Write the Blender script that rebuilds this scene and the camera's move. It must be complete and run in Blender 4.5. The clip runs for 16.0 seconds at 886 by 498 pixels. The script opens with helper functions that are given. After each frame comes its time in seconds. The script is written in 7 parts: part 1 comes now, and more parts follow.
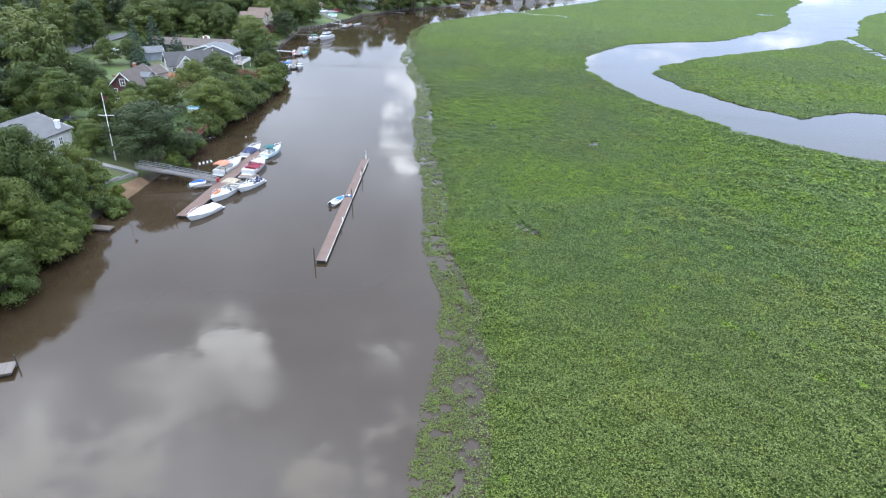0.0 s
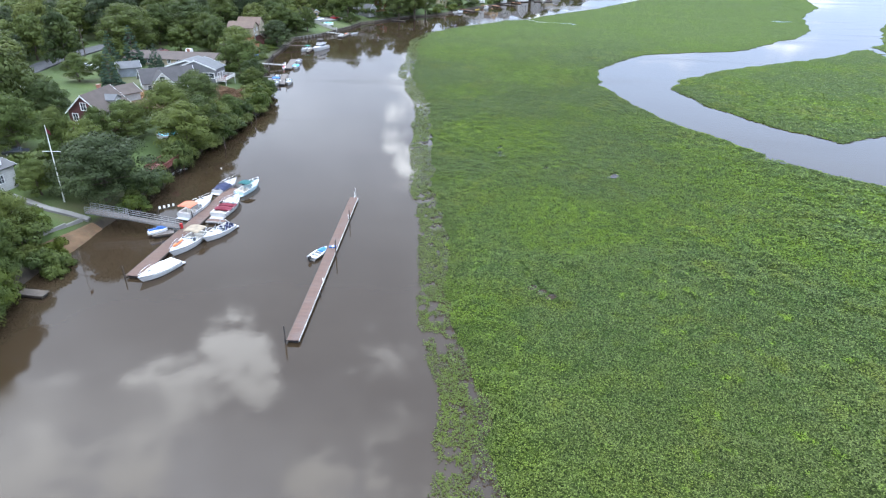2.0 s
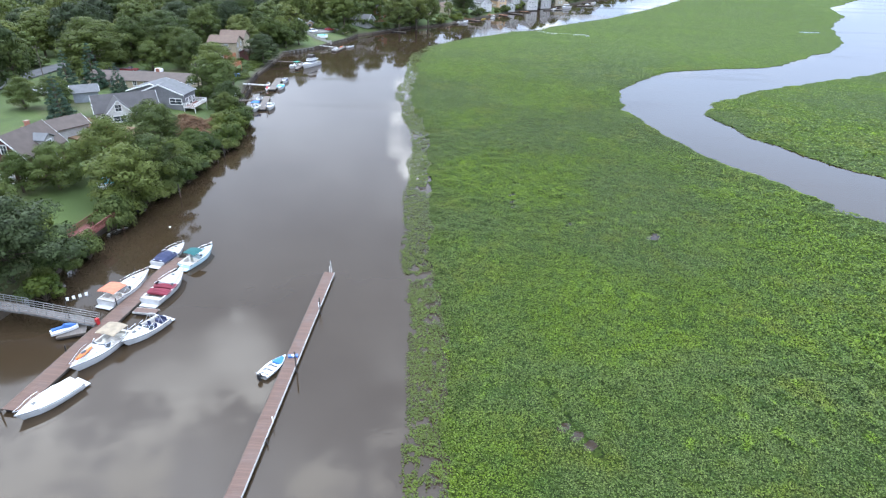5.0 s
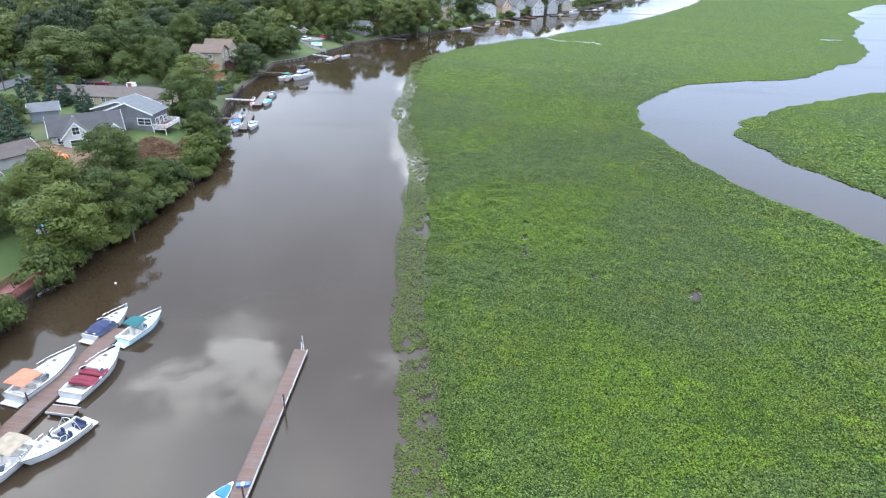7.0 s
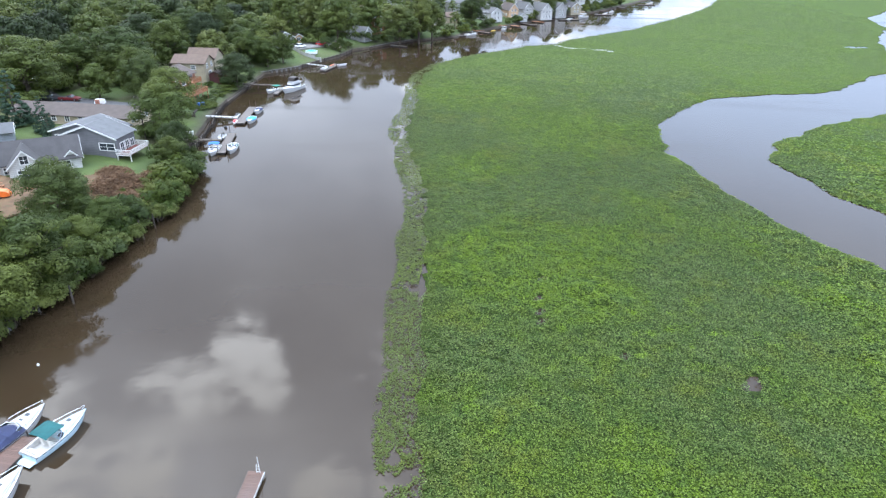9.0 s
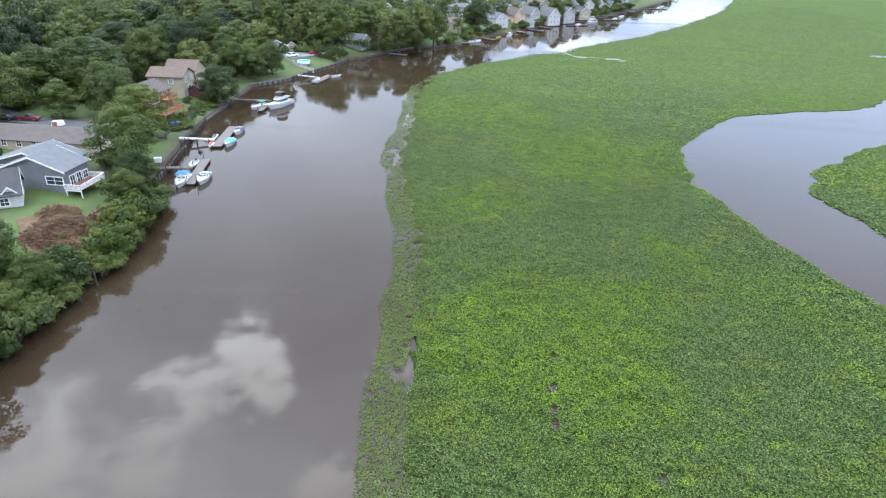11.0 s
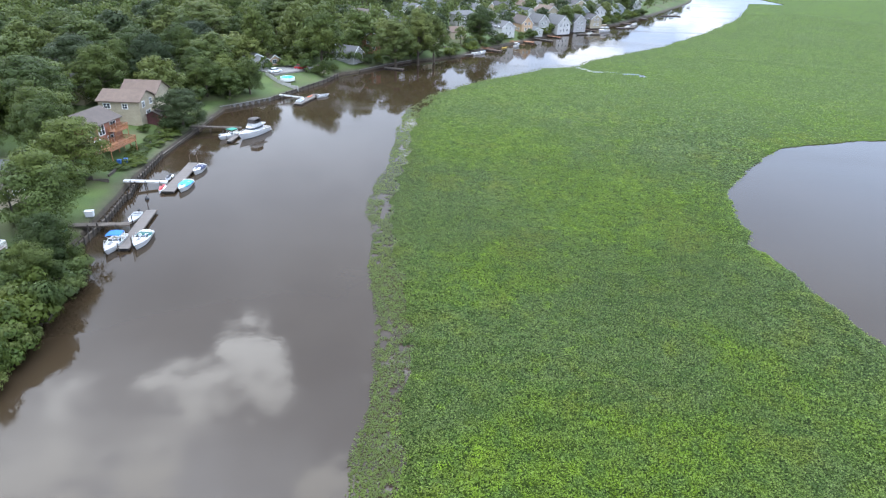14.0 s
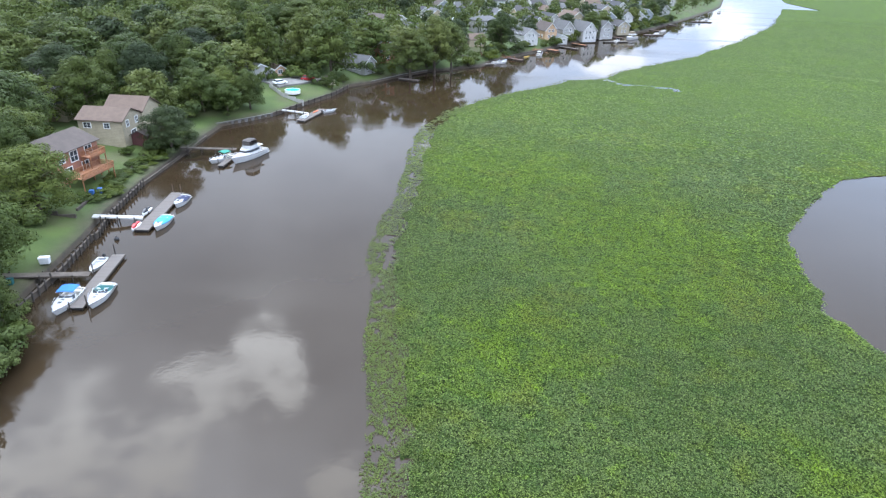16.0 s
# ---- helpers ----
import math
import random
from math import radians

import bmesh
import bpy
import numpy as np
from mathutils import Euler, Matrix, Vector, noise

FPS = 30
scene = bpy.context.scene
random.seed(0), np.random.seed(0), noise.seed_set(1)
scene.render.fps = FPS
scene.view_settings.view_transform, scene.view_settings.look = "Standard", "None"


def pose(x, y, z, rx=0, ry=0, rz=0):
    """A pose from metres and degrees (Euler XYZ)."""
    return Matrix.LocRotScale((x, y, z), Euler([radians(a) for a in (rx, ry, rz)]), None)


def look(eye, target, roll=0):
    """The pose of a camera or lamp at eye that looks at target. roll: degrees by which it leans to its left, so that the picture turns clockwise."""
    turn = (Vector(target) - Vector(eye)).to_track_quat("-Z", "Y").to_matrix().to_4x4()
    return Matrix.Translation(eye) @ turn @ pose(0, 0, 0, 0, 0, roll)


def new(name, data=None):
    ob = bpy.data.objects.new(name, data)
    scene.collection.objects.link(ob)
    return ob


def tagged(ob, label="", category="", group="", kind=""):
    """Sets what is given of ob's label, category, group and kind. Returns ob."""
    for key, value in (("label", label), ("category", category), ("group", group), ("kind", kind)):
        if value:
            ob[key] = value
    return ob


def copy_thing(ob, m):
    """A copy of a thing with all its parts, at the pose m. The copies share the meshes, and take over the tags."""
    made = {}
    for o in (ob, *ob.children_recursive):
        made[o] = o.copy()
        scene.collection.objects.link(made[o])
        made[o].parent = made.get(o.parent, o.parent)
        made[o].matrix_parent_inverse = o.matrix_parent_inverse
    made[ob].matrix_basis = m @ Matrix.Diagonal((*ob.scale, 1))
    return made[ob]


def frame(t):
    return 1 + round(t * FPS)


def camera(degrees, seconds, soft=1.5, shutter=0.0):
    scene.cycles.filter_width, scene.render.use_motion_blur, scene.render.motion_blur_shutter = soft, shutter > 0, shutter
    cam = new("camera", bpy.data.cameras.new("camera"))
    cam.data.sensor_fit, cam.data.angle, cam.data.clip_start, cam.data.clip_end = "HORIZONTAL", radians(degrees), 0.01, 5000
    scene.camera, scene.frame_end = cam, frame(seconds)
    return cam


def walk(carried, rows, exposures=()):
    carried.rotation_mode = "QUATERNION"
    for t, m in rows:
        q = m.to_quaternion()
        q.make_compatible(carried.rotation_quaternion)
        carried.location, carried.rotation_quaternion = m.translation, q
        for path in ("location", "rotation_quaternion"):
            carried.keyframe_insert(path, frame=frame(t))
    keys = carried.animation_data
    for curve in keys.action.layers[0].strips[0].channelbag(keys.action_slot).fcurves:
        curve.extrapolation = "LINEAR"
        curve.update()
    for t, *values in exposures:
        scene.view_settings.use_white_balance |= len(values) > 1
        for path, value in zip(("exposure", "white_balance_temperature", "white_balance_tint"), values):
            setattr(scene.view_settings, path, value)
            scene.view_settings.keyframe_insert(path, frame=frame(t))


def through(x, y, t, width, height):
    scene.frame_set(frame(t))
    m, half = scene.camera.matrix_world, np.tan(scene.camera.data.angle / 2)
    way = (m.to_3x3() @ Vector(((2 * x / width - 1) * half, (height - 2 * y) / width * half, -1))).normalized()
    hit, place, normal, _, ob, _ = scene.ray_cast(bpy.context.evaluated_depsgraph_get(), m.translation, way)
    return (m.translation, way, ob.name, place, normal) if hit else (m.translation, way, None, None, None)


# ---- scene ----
cam = camera(71.2, 16.0, soft=1.25)
PATH = [
    (0, (2.243, -0.761, 46.234), (2.225, 1.013, 45.31), 1.6),
    (0.5, (2.035, 4.104, 46.298), (2.017, 5.879, 45.377), 1.6),
    (1, (1.98, 9.063, 46.417), (1.959, 10.839, 45.497), 1.6),
    (1.5, (2.112, 14.011, 46.561), (2.088, 15.787, 45.641), 1.6),
    (2, (2.243, 18.815, 46.571), (2.216, 20.592, 45.654), 1.5),
    (2.5, (2.34, 23.304, 46.492), (2.308, 25.082, 45.578), 1.5),
    (3, (2.33, 27.803, 46.48), (2.297, 29.582, 45.567), 1.5),
    (3.5, (2.381, 32.467, 46.526), (2.344, 34.247, 45.614), 1.4),
    (4, (2.369, 37.28, 46.567), (2.33, 39.06, 45.658), 1.4),
    (6.5, (2.084, 62.085, 46.003), (2.036, 63.87, 45.102), 1.5),
    (7, (2.026, 66.939, 45.942), (1.976, 68.726, 45.043), 1.5),
    (7.5, (1.987, 71.802, 45.988), (1.934, 73.589, 45.09), 1.5),
    (8, (1.969, 76.594, 46.053), (1.914, 78.38, 45.155), 1.6),
    (8.5, (2.014, 81.387, 46.159), (1.954, 83.173, 45.26), 1.5),
    (9, (1.878, 86.153, 46.261), (1.816, 87.939, 45.363), 1.6),
    (11.5, (2.381, 110.378, 46.953), (2.304, 112.164, 46.056), 1.7),
    (12, (2.092, 115.42, 46.973), (2.014, 117.206, 46.077), 1.7),
    (12.5, (1.733, 120.35, 46.986), (1.656, 122.138, 46.092), 1.8),
    (13, (1.387, 125.05, 46.992), (1.311, 126.838, 46.099), 1.8),
    (13.5, (1.149, 129.824, 46.955), (1.071, 131.612, 46.062), 1.9),
    (14, (1.088, 134.685, 46.929), (1.009, 136.473, 46.037), 1.9),
    (14.5, (1.043, 139.516, 47.002), (0.962, 141.304, 46.109), 1.9),
    (15, (0.944, 144.344, 47.125), (0.862, 146.131, 46.231), 1.9),
    (15.5, (0.69, 149.207, 47.237), (0.61, 150.994, 46.341), 2.0),
    (15.6, (0.645, 150.16, 47.255), (0.566, 151.945, 46.36), 2.0),
    (15.8, (0.552, 152.02, 47.29), (0.449, 153.807, 46.396), 2.05),
    (16, (0.455, 153.877, 47.32), (0.323, 155.662, 46.429), 2.1),
]
walk(cam, [(t, look(eye, target, roll)) for t, eye, target, roll in PATH])

# ---- world, sun, exposure ----
SUN_DIR = Vector((-0.38, -0.45, 0.80)).normalized()
world = bpy.data.worlds.new("sky")
scene.world = world
world.use_nodes = True
scene.view_settings.exposure = 0.0


def build_sky():
    nt = world.node_tree
    nt.nodes.clear()
    N, L = nt.nodes.new, nt.links.new

    def math_node(op, a, b=None, clamp=False):
        n = N("ShaderNodeMath")
        n.operation, n.use_clamp = op, clamp
        for i, v in enumerate((a, b)):
            if v is None:
                continue
            if isinstance(v, (int, float)):
                n.inputs[i].default_value = v
            else:
                L(v, n.inputs[i])
        return n.outputs[0]

    out, bg = N("ShaderNodeOutputWorld"), N("ShaderNodeBackground")
    tc = N("ShaderNodeTexCoord")
    sky = N("ShaderNodeTexSky")
    sky.sky_type, sky.sun_disc = "NISHITA", False
    sky.sun_elevation = math.asin(SUN_DIR.z)
    sky.sun_rotation = math.atan2(SUN_DIR.x, SUN_DIR.y)
    sep = N("ShaderNodeSeparateXYZ")
    L(tc.outputs["Generated"], sep.inputs[0])
    heading = N("ShaderNodeVectorMath")
    heading.operation = "NORMALIZE"
    L(tc.outputs["Generated"], heading.inputs[0])

    def cloud_noise(scale, detail, shift, rough=0.55, flat=(1, 1, 1)):
        n = N("ShaderNodeTexNoise")
        mp = N("ShaderNodeMapping")
        mp.inputs["Location"].default_value = shift
        mp.inputs["Scale"].default_value = flat
        L(heading.outputs[0], mp.inputs[0])
        L(mp.outputs[0], n.inputs["Vector"])
        n.inputs["Scale"].default_value, n.inputs["Detail"].default_value = scale, detail
        n.inputs["Roughness"].default_value = rough
        return n.outputs["Fac"]

    def ramp(fac, a, b):
        n = N("ShaderNodeMapRange")
        n.interpolation_type = "SMOOTHSTEP"
        L(fac, n.inputs[0])
        n.inputs[1].default_value, n.inputs[2].default_value = a, b
        return n.outputs[0]

    big = cloud_noise(2.2, 8, (3.1, 1.7, 0.0))
    fine = math_node("ADD", math_node("MULTIPLY", cloud_noise(9.0, 10, (0.4, 5.2, 0.3), 0.62, (0.8, 0.8, 1.9)), 0.6), math_node("MULTIPLY", cloud_noise(26.0, 8, (2.4, 1.2, 0.7), 0.65, (0.7, 0.7, 1.8)), 0.4))
    # bright sunlit cumulus: heading, elevation, size
    glow = None
    for az, el, size, amp in ((-22.6, 34.3, 1.9, 0.9), (-22.8, 37.2, 2.0, 1.0), (-26, 38.4, 2.0, 1.0), (-29.5, 38.0, 2.2, 1.0), (-33, 38.0, 2.0, 0.85), (-35, 41, 2.4, 0.85), (-38, 43.4, 3.0, 0.95), (-46, 42.5, 6.0, 1.0), (-40, 48, 4.0, 0.75), (-16.2, 46.8, 2.2, 0.8), (-6.5, 43, 3.4, 0.55), (-8, 37.5, 2.4, 0.4), (-4, 47, 3.0, 0.6), (-4.4, 10.4, 0.9, 0.8), (-4.8, 12.2, 1.0, 0.95), (-3.9, 13.8, 1.2, 1.0), (-5.0, 15.7, 1.2, 1.0), (-5.4, 17.2, 1.1, 1.0), (-4.2, 18.9, 1.1, 1.0), (2, 8, 2.0, 0.6), (9, 7.5, 2.6, 0.75), (17, 6, 3.0, 0.8), (26, 5, 2.6, 0.6)):
        d = Vector((math.sin(radians(az)) * math.cos(radians(el)), math.cos(radians(az)) * math.cos(radians(el)), math.sin(radians(el))))
        dot = N("ShaderNodeVectorMath")
        dot.operation = "DOT_PRODUCT"
        L(heading.outputs[0], dot.inputs[0])
        dot.inputs[1].default_value = d
        w = N("ShaderNodeMapRange")
        w.interpolation_type = "SMOOTHSTEP"
        L(dot.outputs["Value"], w.inputs[0])
        w.inputs[1].default_value, w.inputs[2].default_value = math.cos(radians(size * 2.2)), 1.0
        w.inputs[4].default_value = amp
        glow = w.outputs[0] if glow is None else math_node("MAXIMUM", glow, w.outputs[0])
    edge = ramp(math_node("ADD", math_node("MULTIPLY", glow, 0.52), math_node("MULTIPLY", fine, 2.6)), 1.52, 1.92)
    bright = math_node("MULTIPLY", edge, math_node("MINIMUM", math_node("MULTIPLY", glow, 2.0), 1.0), clamp=True)
    # grey cloud deck with slow variation
    deck = N("ShaderNodeMix")
    deck.data_type = "RGBA"
    L(ramp(math_node("ADD", math_node("MULTIPLY", big, 0.7), math_node("MULTIPLY", fine, 0.3)), 0.30, 0.72), deck.inputs["Factor"])
    deck.inputs[6].default_value = (1.44, 1.70, 2.20, 1)
    deck.inputs[7].default_value = (2.52, 2.86, 3.48, 1)
    # blue gaps, more of them low over the horizon
    blue = N("ShaderNodeMix")
    blue.data_type = "RGBA"
    low = math_node("MULTIPLY", ramp(sep.outputs[2], 0.55, 0.22), ramp(sep.outputs[0], -0.12, 0.22))
    L(math_node("MULTIPLY", low, ramp(big, 0.80, 0.45)), blue.inputs["Factor"])
    L(deck.outputs[2], blue.inputs[6])
    tint = N("ShaderNodeMix")
    tint.data_type, tint.blend_type = "RGBA", "MULTIPLY"
    tint.inputs["Factor"].default_value = 1.0
    L(sky.outputs[0], tint.inputs[6])
    tint.inputs[7].default_value = (SKY_GAIN,) * 3 + (1,)
    haze = N("ShaderNodeMix")
    haze.data_type = "RGBA"
    haze.inputs["Factor"].default_value = 0.8
    L(tint.outputs[2], haze.inputs[6])
    haze.inputs[7].default_value = (1.75, 2.25, 3.20, 1)
    L(haze.outputs[2], blue.inputs[7])
    rise = N("ShaderNodeMix")
    rise.data_type = "RGBA"
    L(ramp(sep.outputs[2], 0.42, 0.84), rise.inputs["Factor"])
    rise.inputs[6].default_value, rise.inputs[7].default_value = (1, 1, 1, 1), (1.95, 2.0, 2.06, 1)
    dim = N("ShaderNodeMix")
    dim.data_type = "RGBA"
    L(ramp(sep.outputs[2], 0.04, 0.26), dim.inputs["Factor"])
    dim.inputs[6].default_value = (0.62, 0.64, 0.68, 1)
    L(rise.outputs[2], dim.inputs[7])
    grade = N("ShaderNodeMix")
    grade.data_type, grade.blend_type = "RGBA", "MULTIPLY"
    grade.inputs["Factor"].default_value = 1.0
    # a broad bright veil high on one side
    veil = N("ShaderNodeVectorMath")
    veil.operation = "DOT_PRODUCT"
    L(heading.outputs[0], veil.inputs[0])
    veil.inputs[1].default_value = (math.sin(radians(-40)) * math.cos(radians(50)), math.cos(radians(-40)) * math.cos(radians(50)), math.sin(radians(50)))
    thin_ = N("ShaderNodeMix")
    thin_.data_type, thin_.blend_type = "RGBA", "ADD"
    L(ramp(math_node("ADD", veil.outputs["Value"], math_node("MULTIPLY", big, 0.10)), 0.95, 1.06), thin_.inputs["Factor"])
    L(blue.outputs[2], thin_.inputs[6])
    thin_.inputs[7].default_value = (2.3, 2.4, 2.6, 1)
    L(thin_.outputs[2], grade.inputs[6])
    L(dim.outputs[2], grade.inputs[7])
    lit = N("ShaderNodeMix")
    lit.data_type = "RGBA"
    L(bright, lit.inputs["Factor"])
    L(grade.outputs[2], lit.inputs[6])
    tone = N("ShaderNodeMix")
    tone.data_type = "RGBA"
    L(ramp(sep.outputs[2], 0.12, 0.58), tone.inputs["Factor"])
    tone.inputs[6].default_value = (2.3, 2.5, 2.85, 1)
    tone.inputs[7].default_value = (8.4, 9.0, 9.8, 1)
    L(tone.outputs[2], lit.inputs[7])
    L(lit.outputs[2], bg.inputs[0])
    bg.inputs[1].default_value = SKY_STRENGTH
    L(bg.outputs[0], out.inputs[0])


SKY_GAIN, SKY_STRENGTH = 0.08, 1.0
build_sky()
sun = new("sun", bpy.data.lights.new("sun", "SUN"))
sun.data.energy, sun.data.angle, sun.data.color = 0.52, radians(18), (1.0, 0.95, 0.87)
sun.matrix_world = look(SUN_DIR * 300, (0, 0, 0))


# ---- materials ----
def nodes_of(name):
    m = bpy.data.materials.new(name)
    m.use_nodes = True
    return m, m.node_tree, m.node_tree.nodes["Principled BSDF"]


def noise_node(nt, scale, detail=4, coord=None, rough=0.55):
    n = nt.nodes.new("ShaderNodeTexNoise")
    n.inputs["Scale"].default_value, n.inputs["Detail"].default_value, n.inputs["Roughness"].default_value = scale, detail, rough
    if coord is not None:
        nt.links.new(coord, n.inputs["Vector"])
    return n.outputs["Fac"]


def mix_node(nt, fac, a, b, blend="MIX"):
    n = nt.nodes.new("ShaderNodeMix")
    n.data_type, n.blend_type = "RGBA", blend
    for v, s in ((fac, n.inputs["Factor"]), (a, n.inputs[6]), (b, n.inputs[7])):
        if isinstance(v, (int, float)):
            s.default_value = v
        elif isinstance(v, tuple):
            s.default_value = (*v[:3], 1)
        else:
            nt.links.new(v, s)
    return n.outputs[2]


def step_node(nt, fac, a, b, lo=0.0, hi=1.0):
    n = nt.nodes.new("ShaderNodeMapRange")
    n.interpolation_type = "SMOOTHSTEP"
    nt.links.new(fac, n.inputs[0])
    for i, v in enumerate((a, b, lo, hi)):
        n.inputs[i + 1].default_value = v
    return n.outputs[0]


def bump_node(nt, bsdf, height, strength, distance):
    b = nt.nodes.new("ShaderNodeBump")
    b.inputs["Strength"].default_value, b.inputs["Distance"].default_value = strength, distance
    nt.links.new(height, b.inputs["Height"])
    nt.links.new(b.outputs[0], bsdf.inputs["Normal"])


def surface(name, base, rough=0.6, var=0.25, scale=0.6, fine=9.0, bump=0.25, metal=0.0, stain=None, per_object=0.0):
    """A surface with broad stains, fine grain and relief; metres."""
    m, nt, p = nodes_of(name)
    pos = nt.nodes.new("ShaderNodeNewGeometry").outputs["Position"]
    a, b = noise_node(nt, scale, 5, pos), noise_node(nt, fine, 4, pos)
    dark = tuple(c * (1 - var) for c in base)
    light = tuple(min(1, c * (1 + var * 0.6)) for c in base)
    col = mix_node(nt, step_node(nt, a, 0.3, 0.7), dark, light)
    if stain:
        col = mix_node(nt, step_node(nt, noise_node(nt, scale * 2.3, 6, pos), 0.52, 0.74, 0, 0.75), col, stain)
    col = mix_node(nt, step_node(nt, b, 0.2, 0.8, 0, 0.35), col, dark)
    if per_object:
        rnd = nt.nodes.new("ShaderNodeObjectInfo").outputs["Random"]
        col = mix_node(nt, step_node(nt, rnd, 0, 1, 0, per_object), col, dark, "MULTIPLY")
    nt.links.new(col, p.inputs["Base Color"])
    p.inputs["Roughness"].default_value, p.inputs["Metallic"].default_value = rough, metal
    if bump:
        bump_node(nt, p, b, bump, 0.02)
    return m


def foliage(name, dark, light, warm, through=0.3, patch=0.08):
    """Leaves: colour by leaf, by plant and in broad patches."""
    m, nt, p = nodes_of(name)
    geo = nt.nodes.new("ShaderNodeNewGeometry")
    col = mix_node(nt, step_node(nt, geo.outputs["Random Per Island"], 0, 1, 0.35, 0.85), dark, light)
    rnd = nt.nodes.new("ShaderNodeObjectInfo").outputs["Random"]
    col = mix_node(nt, step_node(nt, rnd, 0.50, 1.0, 0, 0.7), col, warm)
    col = mix_node(nt, step_node(nt, rnd, 0.0, 0.40, 0.6, 0), col, tuple(c * 0.8 for c in dark))
    col = mix_node(nt, step_node(nt, noise_node(nt, patch, 2, geo.outputs["Position"]), 0.42, 0.66, 0, 0.6), col, warm)
    col = mix_node(nt, step_node(nt, noise_node(nt, patch * 8, 3, geo.outputs["Position"]), 0.4, 0.75, 0, 0.55), col, tuple(c * 0.7 for c in dark))
    nt.links.new(col, p.inputs["Base Color"])
    p.inputs["Roughness"].default_value = 0.55
    p.inputs["Specular IOR Level"].default_value = 0.18
    tr = nt.nodes.new("ShaderNodeBsdfTranslucent")
    nt.links.new(mix_node(nt, 0.4, col, warm), tr.inputs[0])
    mx = nt.nodes.new("ShaderNodeMixShader")
    mx.inputs[0].default_value = through
    nt.links.new(p.outputs[0], mx.inputs[1])
    nt.links.new(tr.outputs[0], mx.inputs[2])
    nt.links.new(mx.outputs[0], nt.nodes["Material Output"].inputs[0])
    return m


def lily_material(name, under=False, shade=0.5, fringe=False):
    """Water-lily leaves: broad bands of yellow-green and blue-green growth, leaf by leaf variation."""
    m, nt, p = nodes_of(name)
    geo = nt.nodes.new("ShaderNodeNewGeometry")
    pos = geo.outputs["Position"]
    wide = noise_node(nt, 0.022, 5, pos, 0.6)
    # richer growth round some centres, greyer growth round others: x, y, reach, amount
    broad = wide
    for cx, cy, reach, amp in ((7, 173, 15, 0.20), (17, 168, 15, 0.22), (27, 182, 13, 0.16), (12, 184, 14, 0.12), (5, 92, 12, 0.14), (35, 123, 16, 0.16), (22, 116, 14, 0.12), (5, 290, 26, 0.14), (24, 255, 26, 0.14), (8, 225, 12, 0.06), (13, 205, 13, -0.20), (25, 199, 11, -0.16), (57, 212, 24, -0.18), (48, 96, 20, -0.20), (4, 147, 10, -0.10), (20, 90, 12, -0.10), (43, 160, 15, -0.12), (30, 50, 28, -0.10), (2, 203, 9, -0.14), (24, 215, 11, -0.12), (20, 60, 10, 0.08)):
        dist = nt.nodes.new("ShaderNodeVectorMath")
        dist.operation = "DISTANCE"
        nt.links.new(pos, dist.inputs[0])
        dist.inputs[1].default_value = (cx, cy, 0)
        add = nt.nodes.new("ShaderNodeMath")
        add.operation = "ADD"
        nt.links.new(broad, add.inputs[0])
        nt.links.new(step_node(nt, dist.outputs["Value"], reach * 0.3, reach, amp, 0.0), add.inputs[1])
        broad = add.outputs[0]
    mid = noise_node(nt, 0.11, 5, pos, 0.62)
    tuft = noise_node(nt, 0.55, 3, pos)
    small = noise_node(nt, 0.24, 4, pos, 0.6)
    green, blue, yellow = (0.066, 0.104, 0.010), (0.064, 0.090, 0.025), (0.080, 0.130, 0.004)
    col = mix_node(nt, step_node(nt, broad, 0.40, 0.62), blue, green)
    mask = nt.nodes.new("ShaderNodeMath")
    mask.operation = "ADD"
    nt.links.new(broad, mask.inputs[0])
    nt.links.new(mid, mask.inputs[1])
    col = mix_node(nt, step_node(nt, mask.outputs[0], 0.98, 1.20, 0, 0.95), col, yellow)
    col = mix_node(nt, step_node(nt, noise_node(nt, 0.06, 6, pos, 0.65), 0.52, 0.66, 0, 0.6), col, (0.102, 0.112, 0.011))
    col = mix_node(nt, step_node(nt, tuft, 0.44, 0.64, 0, 0.62), col, (0.030, 0.062, 0.012))
    col = mix_node(nt, step_node(nt, small, 0.50, 0.68, 0, 0.45), col, (0.088, 0.122, 0.007))
    col = mix_node(nt, step_node(nt, small, 0.46, 0.32, 0, 0.55), col, (0.036, 0.074, 0.012))
    # mixed towards one even green in the distance
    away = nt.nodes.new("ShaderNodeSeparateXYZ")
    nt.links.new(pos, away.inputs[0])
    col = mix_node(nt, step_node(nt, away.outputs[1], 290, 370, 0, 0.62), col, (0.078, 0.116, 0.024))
    # sparser olive growth at the near end
    col = mix_node(nt, step_node(nt, away.outputs[1], 92, 48, 0, 0.5), col, (0.088, 0.094, 0.022))
    # lone bright tufts of taller growth
    spot = nt.nodes.new("ShaderNodeMath")
    spot.operation = "MULTIPLY"
    nt.links.new(step_node(nt, noise_node(nt, 0.42, 2, pos), 0.58, 0.70), spot.inputs[0])
    nt.links.new(step_node(nt, noise_node(nt, 0.035, 3, pos), 0.42, 0.60, 0.0, 0.85), spot.inputs[1])
    col = mix_node(nt, spot.outputs[0], col, (0.122, 0.195, 0.008))
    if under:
        # shade between the stems put into the mat's colour, weaker further out
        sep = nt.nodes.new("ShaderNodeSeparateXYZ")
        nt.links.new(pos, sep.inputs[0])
        stem_shade = nt.nodes.new("ShaderNodeMath")
        stem_shade.operation = "MULTIPLY"
        nt.links.new(step_node(nt, sep.outputs[0], 45, 120, shade, 0.22), stem_shade.inputs[0])
        nt.links.new(step_node(nt, sep.outputs[1], 240, 360, 1.0, 0.15), stem_shade.inputs[1])
